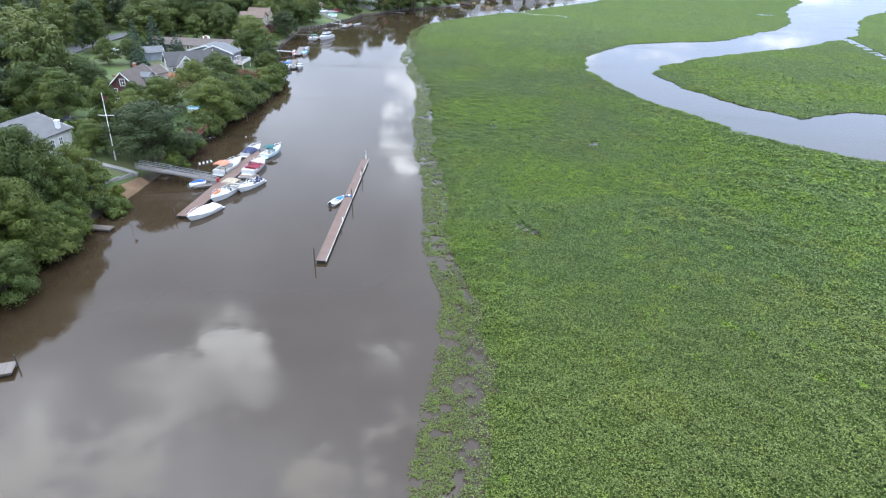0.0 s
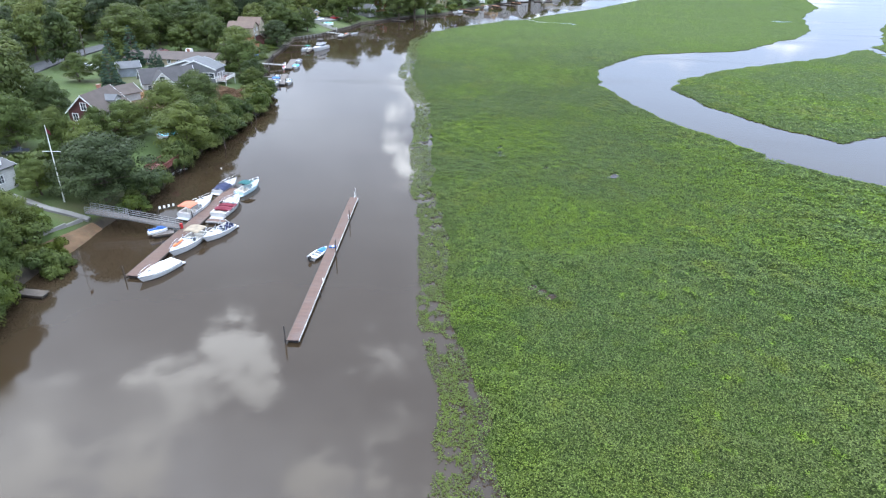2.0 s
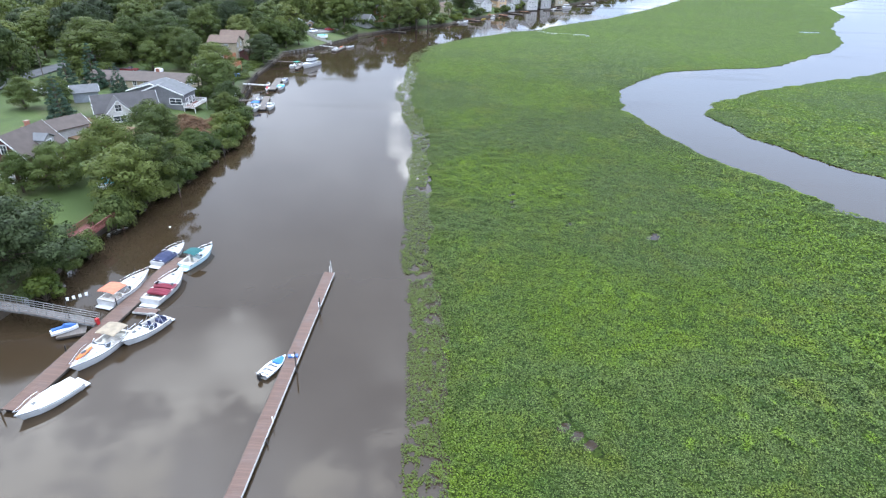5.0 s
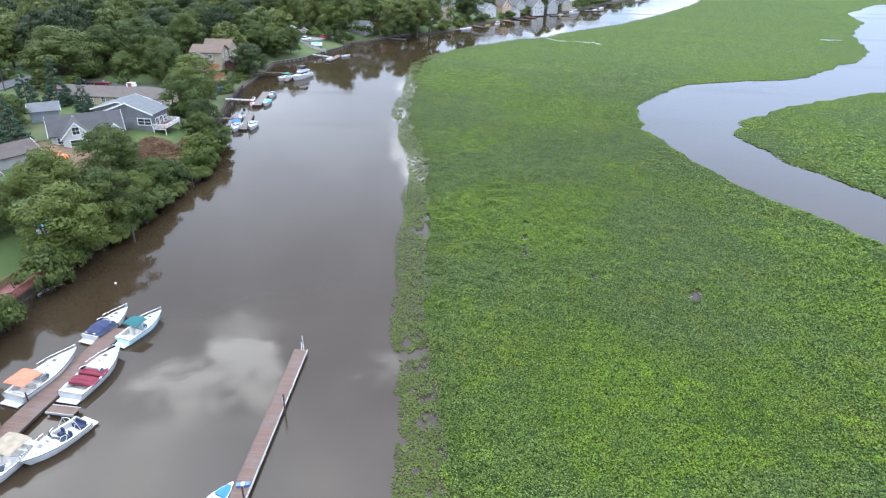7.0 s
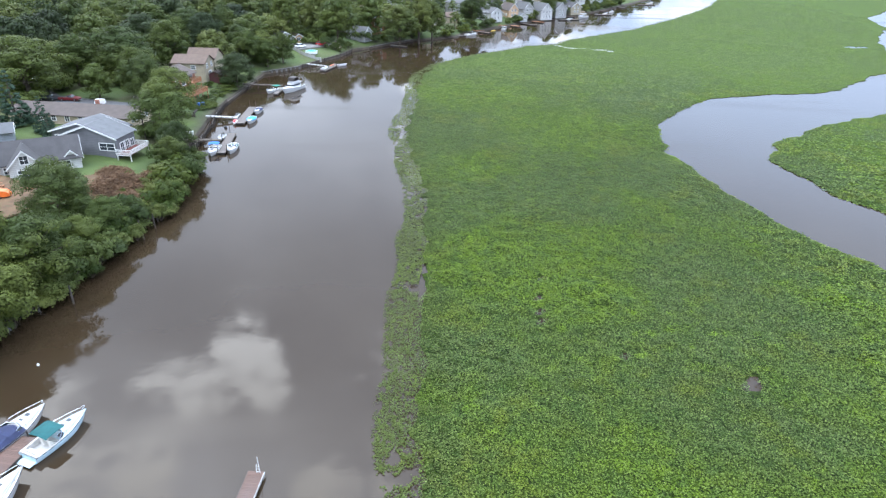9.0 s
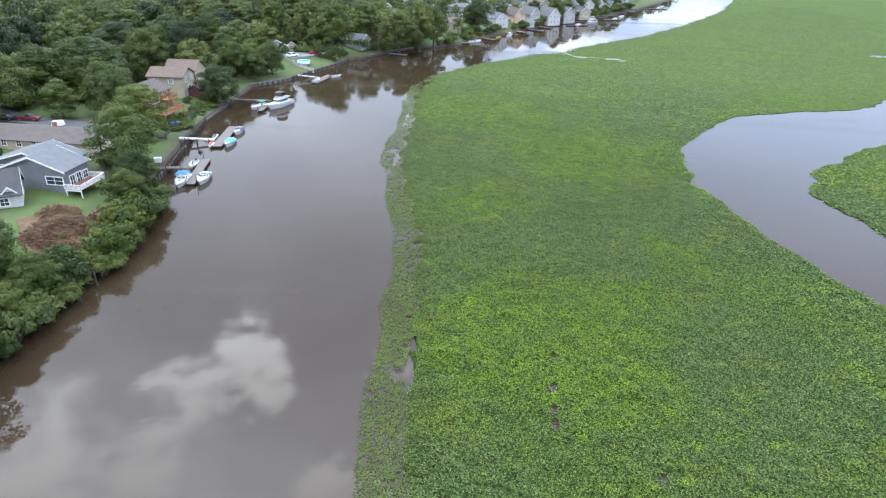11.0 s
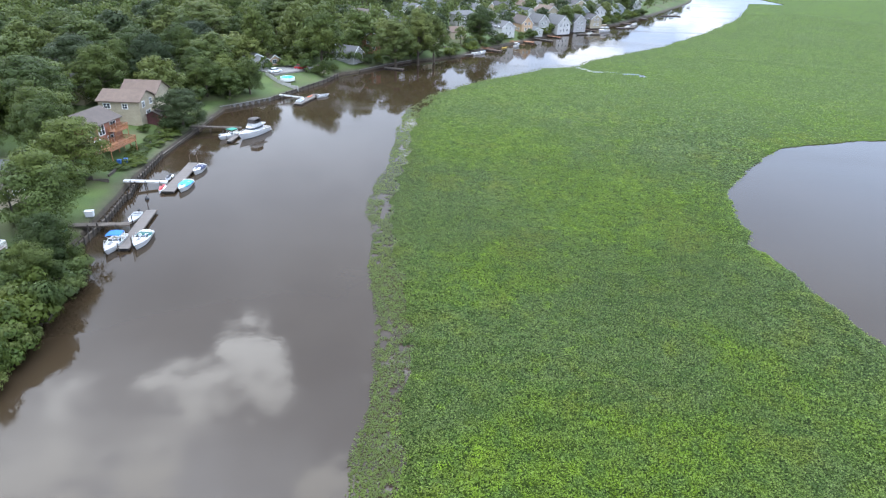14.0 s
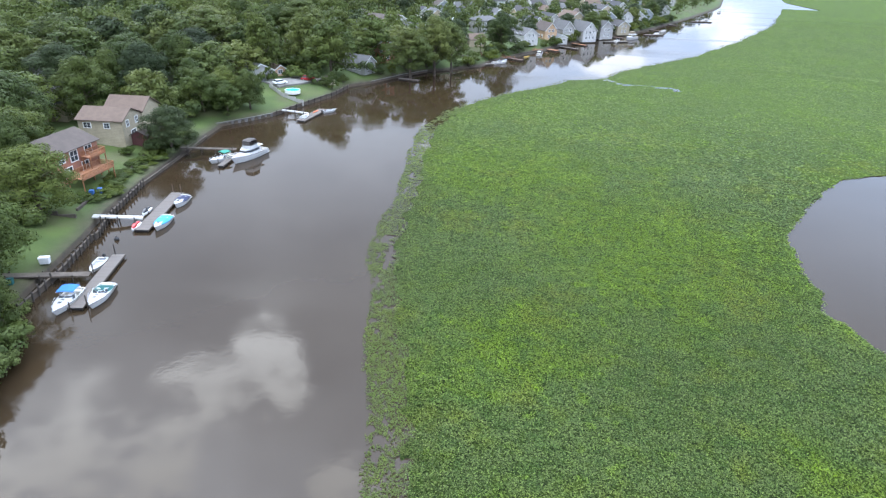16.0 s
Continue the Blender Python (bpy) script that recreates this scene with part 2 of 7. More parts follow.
        col = mix_node(nt, stem_shade.outputs[0], col, (0.010, 0.017, 0.003))
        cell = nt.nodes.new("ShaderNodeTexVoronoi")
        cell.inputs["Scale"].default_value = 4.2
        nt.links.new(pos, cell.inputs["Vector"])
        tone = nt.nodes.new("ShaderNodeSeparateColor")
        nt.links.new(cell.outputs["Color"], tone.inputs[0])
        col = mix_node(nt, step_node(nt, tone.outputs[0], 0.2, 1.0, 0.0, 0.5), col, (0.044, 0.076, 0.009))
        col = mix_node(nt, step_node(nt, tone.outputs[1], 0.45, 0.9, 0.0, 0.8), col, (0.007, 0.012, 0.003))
        p.inputs["Roughness"].default_value = 0.85
        p.inputs["Specular IOR Level"].default_value = 0.1
        bump_node(nt, p, noise_node(nt, 1.6, 5, pos), 1.0, 0.30)
    else:
        leaf = geo.outputs["Random Per Island"]
        # dark leaves stand out less further up the bed
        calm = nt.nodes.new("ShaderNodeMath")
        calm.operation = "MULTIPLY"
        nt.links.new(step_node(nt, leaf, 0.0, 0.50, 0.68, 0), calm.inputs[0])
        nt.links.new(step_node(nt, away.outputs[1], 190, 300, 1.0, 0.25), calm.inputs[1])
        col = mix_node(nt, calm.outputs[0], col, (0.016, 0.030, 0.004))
        col = mix_node(nt, step_node(nt, leaf, 0.58, 1.0, 0, 0.52), col, (0.172, 0.228, 0.060))
        if fringe:
            col = mix_node(nt, step_node(nt, tuft, 0.3, 0.7, 0.5, 0.9), col, (0.050, 0.063, 0.013))
        p.inputs["Roughness"].default_value = 0.6
        p.inputs["Specular IOR Level"].default_value = 0.12
    nt.links.new(col, p.inputs["Base Color"])
    return m


def water_material():
    m, nt, p = nodes_of("river_water")
    pos = nt.nodes.new("ShaderNodeNewGeometry").outputs["Position"]
    silt = noise_node(nt, 0.03, 4, pos)
    nt.links.new(mix_node(nt, step_node(nt, silt, 0.3, 0.7), (0.028, 0.018, 0.0095), (0.035, 0.024, 0.014)), p.inputs["Base Color"])
    p.inputs["IOR"].default_value = 1.333
    p.inputs["Roughness"].default_value = 0.035
    calm = step_node(nt, noise_node(nt, 0.018, 3, pos), 0.45, 0.7, 0.25, 1.0)
    mul = nt.nodes.new("ShaderNodeMath")
    mul.operation = "MULTIPLY"
    nt.links.new(calm, mul.inputs[0])
    nt.links.new(noise_node(nt, 0.9, 4, pos), mul.inputs[1])
    bump_node(nt, p, mul.outputs[0], 0.12, 0.10)
    # long patches of wind-ruffled water
    mp = nt.nodes.new("ShaderNodeMapping")
    mp.inputs["Rotation"].default_value = (0, 0, radians(-35))
    mp.inputs["Scale"].default_value = (0.010, 0.05, 1)
    nt.links.new(pos, mp.inputs[0])
    nt.links.new(step_node(nt, noise_node(nt, 1.0, 4, mp.outputs[0]), 0.48, 0.68, 0.03, 0.16), p.inputs["Roughness"])
    return m


def ground_material():
    m, nt, p = nodes_of("bank_ground")
    geo = nt.nodes.new("ShaderNodeNewGeometry")
    pos = geo.outputs["Position"]
    grass = mix_node(nt, step_node(nt, noise_node(nt, 0.12, 5, pos), 0.35, 0.7), (0.040, 0.066, 0.010), (0.070, 0.102, 0.018))
    grass = mix_node(nt, step_node(nt, noise_node(nt, 6, 4, pos), 0.3, 0.8, 0, 0.5), grass, (0.032, 0.056, 0.010))
    grass = mix_node(nt, step_node(nt, noise_node(nt, 0.07, 6, pos, 0.65), 0.48, 0.66, 0, 0.6), grass, (0.078, 0.066, 0.032))
    sep = nt.nodes.new("ShaderNodeSeparateXYZ")
    nt.links.new(pos, sep.inputs[0])
    mud = mix_node(nt, step_node(nt, noise_node(nt, 0.8, 5, pos), 0.3, 0.7), (0.026, 0.020, 0.013), (0.054, 0.040, 0.026))
    col = mix_node(nt, step_node(nt, sep.outputs[2], 0.6, 1.5), mud, grass)
    nt.links.new(col, p.inputs["Base Color"])
    p.inputs["Roughness"].default_value = 0.9
    bump_node(nt, p, noise_node(nt, 5, 5, pos), 0.6, 0.12)
    return m


def plank_material(name, base, per=7.0):
    """Weathered decking; boards run across the local x axis."""
    m, nt, p = nodes_of(name)
    geo = nt.nodes.new("ShaderNodeNewGeometry")
    pos = geo.outputs["Position"]
    rnd = geo.outputs["Random Per Island"]
    col = mix_node(nt, step_node(nt, rnd, 0, 1), tuple(c * 0.88 for c in base), tuple(min(1, c * 1.10) for c in base))
    col = mix_node(nt, step_node(nt, noise_node(nt, 0.5, 5, pos), 0.45, 0.75, 0, 0.5), col, tuple(c * 0.55 + 0.06 for c in base))
    nt.links.new(col, p.inputs["Base Color"])
    p.inputs["Roughness"].default_value = 0.8
    bump_node(nt, p, noise_node(nt, 14, 4, pos), 0.3, 0.01)
    return m


def glass_material(name, tint=(0.02, 0.025, 0.03)):
    m, nt, p = nodes_of(name)
    pos = nt.nodes.new("ShaderNodeNewGeometry").outputs["Position"]
    nt.links.new(mix_node(nt, noise_node(nt, 1.5, 2, pos), tint, tuple(c * 2.2 for c in tint)), p.inputs["Base Color"])
    p.inputs["Roughness"].default_value = 0.05
    p.inputs["IOR"].default_value = 1.5
    return m


def courses(name, base, joint, height=0.18, width=0.0, rough=0.75):
    """Siding, shingles or brick: horizontal courses by height, upright joints if a width is given."""
    m, nt, p = nodes_of(name)
    pos = nt.nodes.new("ShaderNodeNewGeometry").outputs["Position"]
    sep = nt.nodes.new("ShaderNodeSeparateXYZ")
    nt.links.new(pos, sep.inputs[0])
    fr = nt.nodes.new("ShaderNodeMath")
    fr.operation = "PINGPONG"
    fr.inputs[1].default_value = height
    nt.links.new(sep.outputs[2], fr.inputs[0])
    line = step_node(nt, fr.outputs[0], height * 0.02, height * 0.22, 1, 0)
    col = mix_node(nt, step_node(nt, noise_node(nt, 0.7, 5, pos), 0.3, 0.7), tuple(c * 0.82 for c in base), tuple(min(1, c * 1.1) for c in base))
    col = mix_node(nt, step_node(nt, noise_node(nt, 7, 3, pos), 0.3, 0.8, 0, 0.4), col, tuple(c * 0.75 for c in base))
    col = mix_node(nt, line, col, joint)
    nt.links.new(col, p.inputs["Base Color"])
    p.inputs["Roughness"].default_value = rough
    bump_node(nt, p, fr.outputs[0], 0.4, 0.03)
    return m


WATER, GROUND = water_material(), ground_material()
LILY, LILY_UNDER, LILY_FRINGE = lily_material("lily_leaf"), lily_material("shaded_lily_stems", True, 0.78), lily_material("edge_lily_leaf", fringe=True)
LEAF_OAK = foliage("oak_leaves", (0.025, 0.043, 0.012), (0.064, 0.090, 0.023), (0.090, 0.112, 0.021), 0.2)
LEAF_LIGHT = foliage("maple_leaves", (0.034, 0.055, 0.012), (0.088, 0.119, 0.027), (0.114, 0.135, 0.027), 0.22)
LEAF_DARK = foliage("dark_oak_leaves", (0.016, 0.028, 0.011), (0.040, 0.058, 0.021), (0.050, 0.068, 0.022), 0.18)
LEAF_PALE = foliage("ash_leaves", (0.045, 0.066, 0.015), (0.106, 0.133, 0.037), (0.133, 0.148, 0.035), 0.24)
LEAF_FIR = foliage("fir_needles", (0.025, 0.052, 0.030), (0.055, 0.095, 0.055), (0.05, 0.085, 0.055), 0.2)
LEAF_BUSH = foliage("shrub_leaves", (0.021, 0.042, 0.007), (0.076, 0.109, 0.018), (0.110, 0.129, 0.018))
LEAF_BROWN = foliage("dry_leaves", (0.09, 0.045, 0.022), (0.20, 0.11, 0.06), (0.16, 0.12, 0.05), 0.15)
BARK = surface("bark", (0.085, 0.065, 0.050), 0.95, 0.4, 1.5, 18, 0.8)
WOOD_DECK = plank_material("red_brown_decking", (0.118, 0.070, 0.052))
WOOD_GREY = plank_material("grey_decking", (0.135, 0.115, 0.10))
WOOD_OLD = surface("weathered_timber", (0.115, 0.092, 0.072), 0.85, 0.4, 0.9, 12, 0.6, per_object=0.5)
WOOD_RED = plank_material("red_stained_wood", (0.15, 0.045, 0.035))
WOOD_ORANGE = plank_material("orange_stained_wood", (0.30, 0.13, 0.06))
WALL_WOOD = surface("dark_seawall_timber", (0.085, 0.066, 0.050), 0.85, 0.4, 0.9, 12, 0.6, stain=(0.045, 0.040, 0.032))
PILING = surface("piling", (0.055, 0.045, 0.038), 0.8, 0.4, 1.2, 9, 0.5)
FASCIA = surface("pale_fascia", (0.40, 0.39, 0.37), 0.6, 0.3, 0.7, 8, 0.1)
FLOAT = surface("black_float", (0.02, 0.02, 0.022), 0.6, 0.3, 1, 9, 0.2)
GEL = surface("white_gelcoat", (0.47, 0.47, 0.47), 0.25, 0.08, 0.8, 6, 0.0, stain=(0.41, 0.40, 0.37))
GEL_BLUE = surface("pale_blue_gelcoat", (0.50, 0.66, 0.72), 0.25, 0.1, 0.8, 6, 0.0)
COCKPIT = surface("cockpit_liner", (0.52, 0.50, 0.47), 0.6, 0.2, 2, 12, 0.1)
VINYL = surface("pale_vinyl", (0.70, 0.68, 0.62), 0.5, 0.15, 3, 12, 0.1)
ALU = surface("aluminium", (0.62, 0.63, 0.65), 0.35, 0.15, 1.5, 12, 0.1, 0.9)
STEEL = surface("galvanised_rail", (0.24, 0.245, 0.25), 0.5, 0.2, 1.5, 12, 0.1, 0.6)
CHROME = surface("polished_rail", (0.75, 0.75, 0.76), 0.2, 0.05, 3, 20, 0.0, 1.0)
DARK = surface("dark_trim", (0.018, 0.018, 0.02), 0.5, 0.3, 2, 12, 0.1)
GLASS = glass_material("window_glass")
SCREEN = glass_material("boat_screen", (0.03, 0.035, 0.04))
CANVAS = {k: surface(k + "_canvas", c, 0.85, 0.22, 1.4, 9, 0.5) for k, c in dict(orange=(0.50, 0.16, 0.09), maroon=(0.15, 0.014, 0.028), navy=(0.022, 0.03, 0.075), teal=(0.008, 0.085, 0.085), tan=(0.27, 0.22, 0.155), blue=(0.03, 0.16, 0.50), white=(0.72, 0.72, 0.70), sky=(0.05, 0.30, 0.55), charcoal=(0.08, 0.07, 0.065), green=(0.03, 0.22, 0.16)).items()}
PAINT = {k: surface(k + "_paint", c, 0.3, 0.1, 0.8, 8, 0.0) for k, c in dict(red=(0.42, 0.02, 0.025), wine=(0.12, 0.010, 0.014), dark=(0.02, 0.022, 0.03), white=(0.75, 0.75, 0.75), silver=(0.35, 0.36, 0.38), blue=(0.04, 0.12, 0.35), orange=(0.75, 0.16, 0.03), yellow=(0.75, 0.5, 0.05), pink=(0.7, 0.35, 0.4)).items()}
ASPHALT = surface("asphalt", (0.075, 0.075, 0.078), 0.9, 0.25, 0.3, 14, 0.3, stain=(0.11, 0.105, 0.10))
CONCRETE = surface("concrete", (0.19, 0.18, 0.165), 0.85, 0.2, 0.5, 10, 0.3, stain=(0.15, 0.14, 0.12))
SOIL = surface("bare_soil", (0.125, 0.072, 0.036), 0.95, 0.35, 0.6, 6, 0.9, stain=(0.09, 0.10, 0.035))
TRIM = surface("white_trim", (0.72, 0.72, 0.70), 0.5, 0.1, 1, 10, 0.1)
SIDING = {k: courses(k + "_siding", c, tuple(v * 0.6 for v in c)) for k, c in dict(white=(0.52, 0.51, 0.49), grey=(0.155, 0.155, 0.165), maroon=(0.105, 0.036, 0.036), tan=(0.46, 0.38, 0.27), cream=(0.36, 0.31, 0.22), pale=(0.36, 0.35, 0.335), peach=(0.55, 0.36, 0.22), blue=(0.26, 0.285, 0.315)).items()}
BRICK = courses("red_brick", (0.31, 0.12, 0.075), (0.26, 0.20, 0.16), 0.075)
ROOFS = {k: courses(k + "_shingle", c, tuple(v * 0.88 for v in c), 0.045, rough=0.9) for k, c in dict(grey=(0.062, 0.058, 0.058), brown=(0.085, 0.066, 0.056), light=(0.115, 0.118, 0.122), tan=(0.125, 0.086, 0.064), charcoal=(0.045, 0.045, 0.05), slate=(0.096, 0.094, 0.094)).items()}
POOL_WATER = surface("pool_water", (0.05, 0.50, 0.62), 0.08, 0.1, 1, 6, 0.1)
SHEET_PILE = surface("pale_sheet_piling", (0.13, 0.125, 0.115), 0.7, 0.25, 0.8, 9, 0.2, stain=(0.22, 0.19, 0.15))


# ---- mesh helpers ----
def to_mesh(bm, name, material, smooth=False):
    me = bpy.data.meshes.new(name)
    bmesh.ops.recalc_face_normals(bm, faces=bm.faces)
    bm.to_mesh(me)
    bm.free()
    me.materials.append(material)
    if smooth:
        me.polygons.foreach_set("use_smooth", [True] * len(me.polygons))
    return me


def part(name, bm, material, parent, label="", smooth=False):
    ob = new(name, to_mesh(bm, name, material, smooth))
    ob.parent = parent
    return tagged(ob, label=label)


def thing(name, m, label, category, group="", kind=""):
    ob = new(name)
    ob.empty_display_size = 0.3
    ob.matrix_world = m
    return tagged(ob, label, category, group, kind)


def solid(name, bm, material, label, category, group="", kind="", m=None, smooth=False):
    ob = new(name, to_mesh(bm, name, material, smooth))
    if m is not None:
        ob.matrix_world = m
    return tagged(ob, label, category, group, kind)


def box(bm, c, s, rz=0.0, taper=1.0, rx=0.0, ry=0.0):
    """A box with centre c and size s, turned; taper scales its top."""
    m = pose(*c, rx, ry, rz)
    vs = [bm.verts.new(m @ Vector((x * s[0] / 2 * (taper if z > 0 else 1), y * s[1] / 2 * (taper if z > 0 else 1), z * s[2] / 2))) for z in (-1, 1) for x, y in ((-1, -1), (1, -1), (1, 1), (-1, 1))]
    for f in ((0, 3, 2, 1), (4, 5, 6, 7), (0, 1, 5, 4), (1, 2, 6, 5), (2, 3, 7, 6), (3, 0, 4, 7)):
        bm.faces.new([vs[i] for i in f])
    return bm


def rod(bm, a, b, r0, r1=None, n=8):
    """A round bar from a to b."""
    r1 = r0 if r1 is None else r1
    a, b = Vector(a), Vector(b)
    q = (b - a).to_track_quat("Z", "Y")
    rings = [[bm.verts.new(p + q @ Vector((r * math.cos(i * math.tau / n), r * math.sin(i * math.tau / n), 0))) for i in range(n)] for p, r in ((a, r0), (b, r1))]
    for i in range(n):
        bm.faces.new((rings[0][i], rings[0][(i + 1) % n], rings[1][(i + 1) % n], rings[1][i]))
    bm.faces.new(rings[0][::-1])
    bm.faces.new(rings[1])
    return bm


def loft(bm, rings, closed=False, cap=True):
    rows = [[bm.verts.new(p) for p in r] for r in rings]
    n = len(rows[0])
    for a, b in zip(rows, rows[1:]):
        for i in range(n if closed else n - 1):
            j = (i + 1) % n
            bm.faces.new((a[i], a[j], b[j], b[i]))
    if cap:
        for r in (rows[0], rows[-1]):
            if len(set(tuple(v.co) for v in r)) > 2:
                bm.faces.new(r)
    return bm


def pipe(bm, pts, r, n=6):
    for a, b in zip(pts, pts[1:]):
        rod(bm, a, b, r, n=n)
    return bm


def hash_noise(x, y, seed=0):
    """Smooth value noise on arrays, 0 to 1."""
    xi, yi = np.floor(x).astype(np.int64), np.floor(y).astype(np.int64)
    fx, fy = x - xi, y - yi
    fx, fy = fx * fx * (3 - 2 * fx), fy * fy * (3 - 2 * fy)

    def h(a, b):
        n = (a * 374761393 + b * 668265263 + seed * 974634777) & 0x7FFFFFFF
        n = ((n ^ (n >> 13)) * 1274126177) & 0x7FFFFFFF
        return ((n ^ (n >> 16)) & 0xFFFF) / 65535.0

    return (h(xi, yi) * (1 - fx) + h(xi + 1, yi) * fx) * (1 - fy) + (h(xi, yi + 1) * (1 - fx) + h(xi + 1, yi + 1) * fx) * fy


def fractal(x, y, scale, seed=0, octaves=4):
    out, amp, tot = 0.0, 1.0, 0.0
    for o in range(octaves):
        out = out + amp * hash_noise(x / scale * 2 ** o + 17.3 * o, y / scale * 2 ** o - 9.1 * o, seed + o)
        tot += amp
        amp *= 0.5
    return out / tot


def fast_mesh(name, verts, faces, material):
    """A mesh from arrays; faces all with the same number of corners."""
    me = bpy.data.meshes.new(name)
    k = faces.shape[1]
    me.vertices.add(len(verts))
    me.vertices.foreach_set("co", verts.astype(np.float32).ravel())
    me.loops.add(faces.size)
    me.loops.foreach_set("vertex_index", faces.astype(np.int32).ravel())
    me.polygons.add(len(faces))
    me.polygons.foreach_set("loop_start", np.arange(0, faces.size, k, dtype=np.int32))
    me.update(calc_edges=True)
    me.materials.append(material)
    return me


# ---- the plan: banks and channels ----
# left bank: y along the river, x of the water's edge
BANK = [(-300, -50), (0, -54), (50, -60), (91, -58.5), (110, -57.5), (117, -56), (144, -57), (165, -54), (185, -53.5), (200, -54), (210, -58), (221, -63.3), (242, -66.8), (252, -69), (269, -71), (291, -72), (314, -72.8), (326, -63.6), (355, -53), (371, -51), (379, -44), (395, -35), (406, -27), (412, -18), (424, -6), (449, 6), (475, 23), (499, 37), (539, 63), (580, 95), (664, 141), (783, 202), (900, 240), (1300, 380), (3500, 1200)]
# edge of the lily bed on the river side
BED = [(-300, 12), (20, -1), (39, 1), (58, 3), (74, 2.5), (88, 0), (115, -2), (137, -4.5), (160, -6), (190, -8), (206, -9.5), (228, -14), (250, -17.3), (312, -18), (326, -17.5), (345, -12.5), (361, -4.2), (374, 5.2), (389, 18), (404, 30), (409, 42), (429, 53.5), (453, 72.6), (481, 98), (552, 143), (650, 199), (815, 270), (893, 301), (1300, 440), (3500, 1400)]
# side creek: x, y, half width
CREEK = [(330, 70, 60), (220, 115, 46), (150, 149, 34), (122, 157, 26), (106, 154, 15.5), (91, 165.5, 13.5), (76, 190, 12), (67, 214, 11), (63.5, 238, 12), (70, 257, 15), (82, 271, 17.5), (95, 284, 18.5), (110.5, 292, 16.5), (133.5, 302, 14), (146.5, 311, 13.3), (170, 331.5, 16.8), (201, 360.5, 18), (222, 394, 18), (248, 445, 22), (266, 470, 25), (304, 517, 32), (344, 577, 48), (420, 640, 66), (600, 760, 90)]
BRANCH = [(203, 336, 2.5), (196, 303.5, 1.9), (190, 281, 1.7), (186, 262, 1.6), (200, 235, 2)]
# dark gaps and tracks through the leaves
GAPS = [[(-4.0, 162, 0.35), (-3.7, 167, 0.6), (-3.8, 172, 0.4)], [(-15.2, 240, 0.5), (-15.3, 248, 0.6)], [(13.2, 106, 0.15), (14.8, 99.7, 0.28), (15.6, 96.9, 0.45), (17.6, 93.5, 0.6)], [(13.6, 171, 0.0), (13.2, 163, 0.06), (13.0, 157, 0.04)], [(5.4, 148.6, 0.2), (7.4, 147.8, 0.3)], [(36.9, 146.5, 0.6), (36.1, 143.3, 0.5)], [(52, 93, 0.1), (56, 88, 0.3)]]
# a low ridge of taller growth far out in the bed
RIDGE = [(112, 446, 1), (134, 442, 2), (142, 436, 2), (160, 429, 2), (174, 421, 1)]
INLET = [(44, 409, 0.5), (48.6, 400, 0.3), (55, 399.4, 0.3), (61, 398.5, 0.12), (67, 397.3, 0.7), (69, 391.7, 0.4)]
# small open pools in the bed: x, y, radius
POOLS = [(16.5, 95, 0.6), (15.6, 96.2, 0.55), (17.4, 93.8, 0.55), (14.5, 97.8, 0.5), (36.8, 145.6, 0.9), (37.6, 147.2, 0.6), (13.0, 160, 0.5), (12.8, 157.5, 0.5), (13.5, 164, 0.45), (14.0, 170, 0.5), (22.8, 150.8, 0.5), (-14.9, 243.4, 1.1), (-15.0, 246, 0.9), (203, 436, 4), (209, 437, 3), (78, 161.8, 2.0), (80, 160, 1.8), (-6, 200, 0.6)]


def interp(table, y):
    a = np.array(table, float)
    return np.interp(y, a[:, 0], a[:, 1])


def bank_x(y):
    return float(interp(BANK, y))


def to_line(x, y, line):
    """Distance to a line of points with half widths, less the half width."""
    best = np.full(np.shape(x), 1e9)
    for (x0, y0, w0), (x1, y1, w1) in zip(line, line[1:]):
        dx, dy = x1 - x0, y1 - y0
        t = np.clip(((x - x0) * dx + (y - y0) * dy) / (dx * dx + dy * dy), 0, 1)
        best = np.minimum(best, np.hypot(x - x0 - t * dx, y - y0 - t * dy) - (w0 + t * (w1 - w0)))
    return best


def pool_depth(x, y):
    c = to_line(x, y, INLET) + (fractal(x, y, 3, 5) - 0.5) * 0.8
    for px, py, r in POOLS:
        c = np.minimum(c, np.hypot(x - px, (y - py) * 0.8) - r * 0.75)
    return c


def river_side(x, y):
    """How far a place lies inside the lily bed from the river, in metres."""
    slope = (interp(BED, y + 4) - interp(BED, y - 4)) / 8
    d = (x - interp(BED, y)) / np.sqrt(1 + slope ** 2)
    return d + (fractal(x, y, 9, 3) - 0.5) * 3.2


def creek_side(x, y):
    return np.minimum(to_line(x, y, CREEK) + (fractal(x, y, 11, 7) - 0.5) * 5 + (fractal(x, y, 2.5, 8) - 0.5) * 1.6, to_line(x, y, BRANCH))


def land_height(d, y):
    """Height of the bank at d metres inland."""
    wall = np.interp(y, [0, 212, 222, 372, 384, 3000], [0, 0, 1, 1, 0.4, 0.4])
    soft = np.interp(d, [-60, -4, -1, 0, 1.5, 4, 9, 18, 40], [-2, -1.6, -0.7, -0.15, 0.7, 1.7, 2.9, 3.8, 4.2])
    hard = np.interp(d, [-60, -4, -0.05, 0.05, 0.4, 4, 9, 18, 40], [-2, -1.6, -0.9, -0.9, 0.85, 1.5, 2.6, 3.6, 4.2])
    return soft * (1 - wall) + hard * wall


def ground_z(x, y):
    return float(land_height(interp(BANK, y) - x, y))


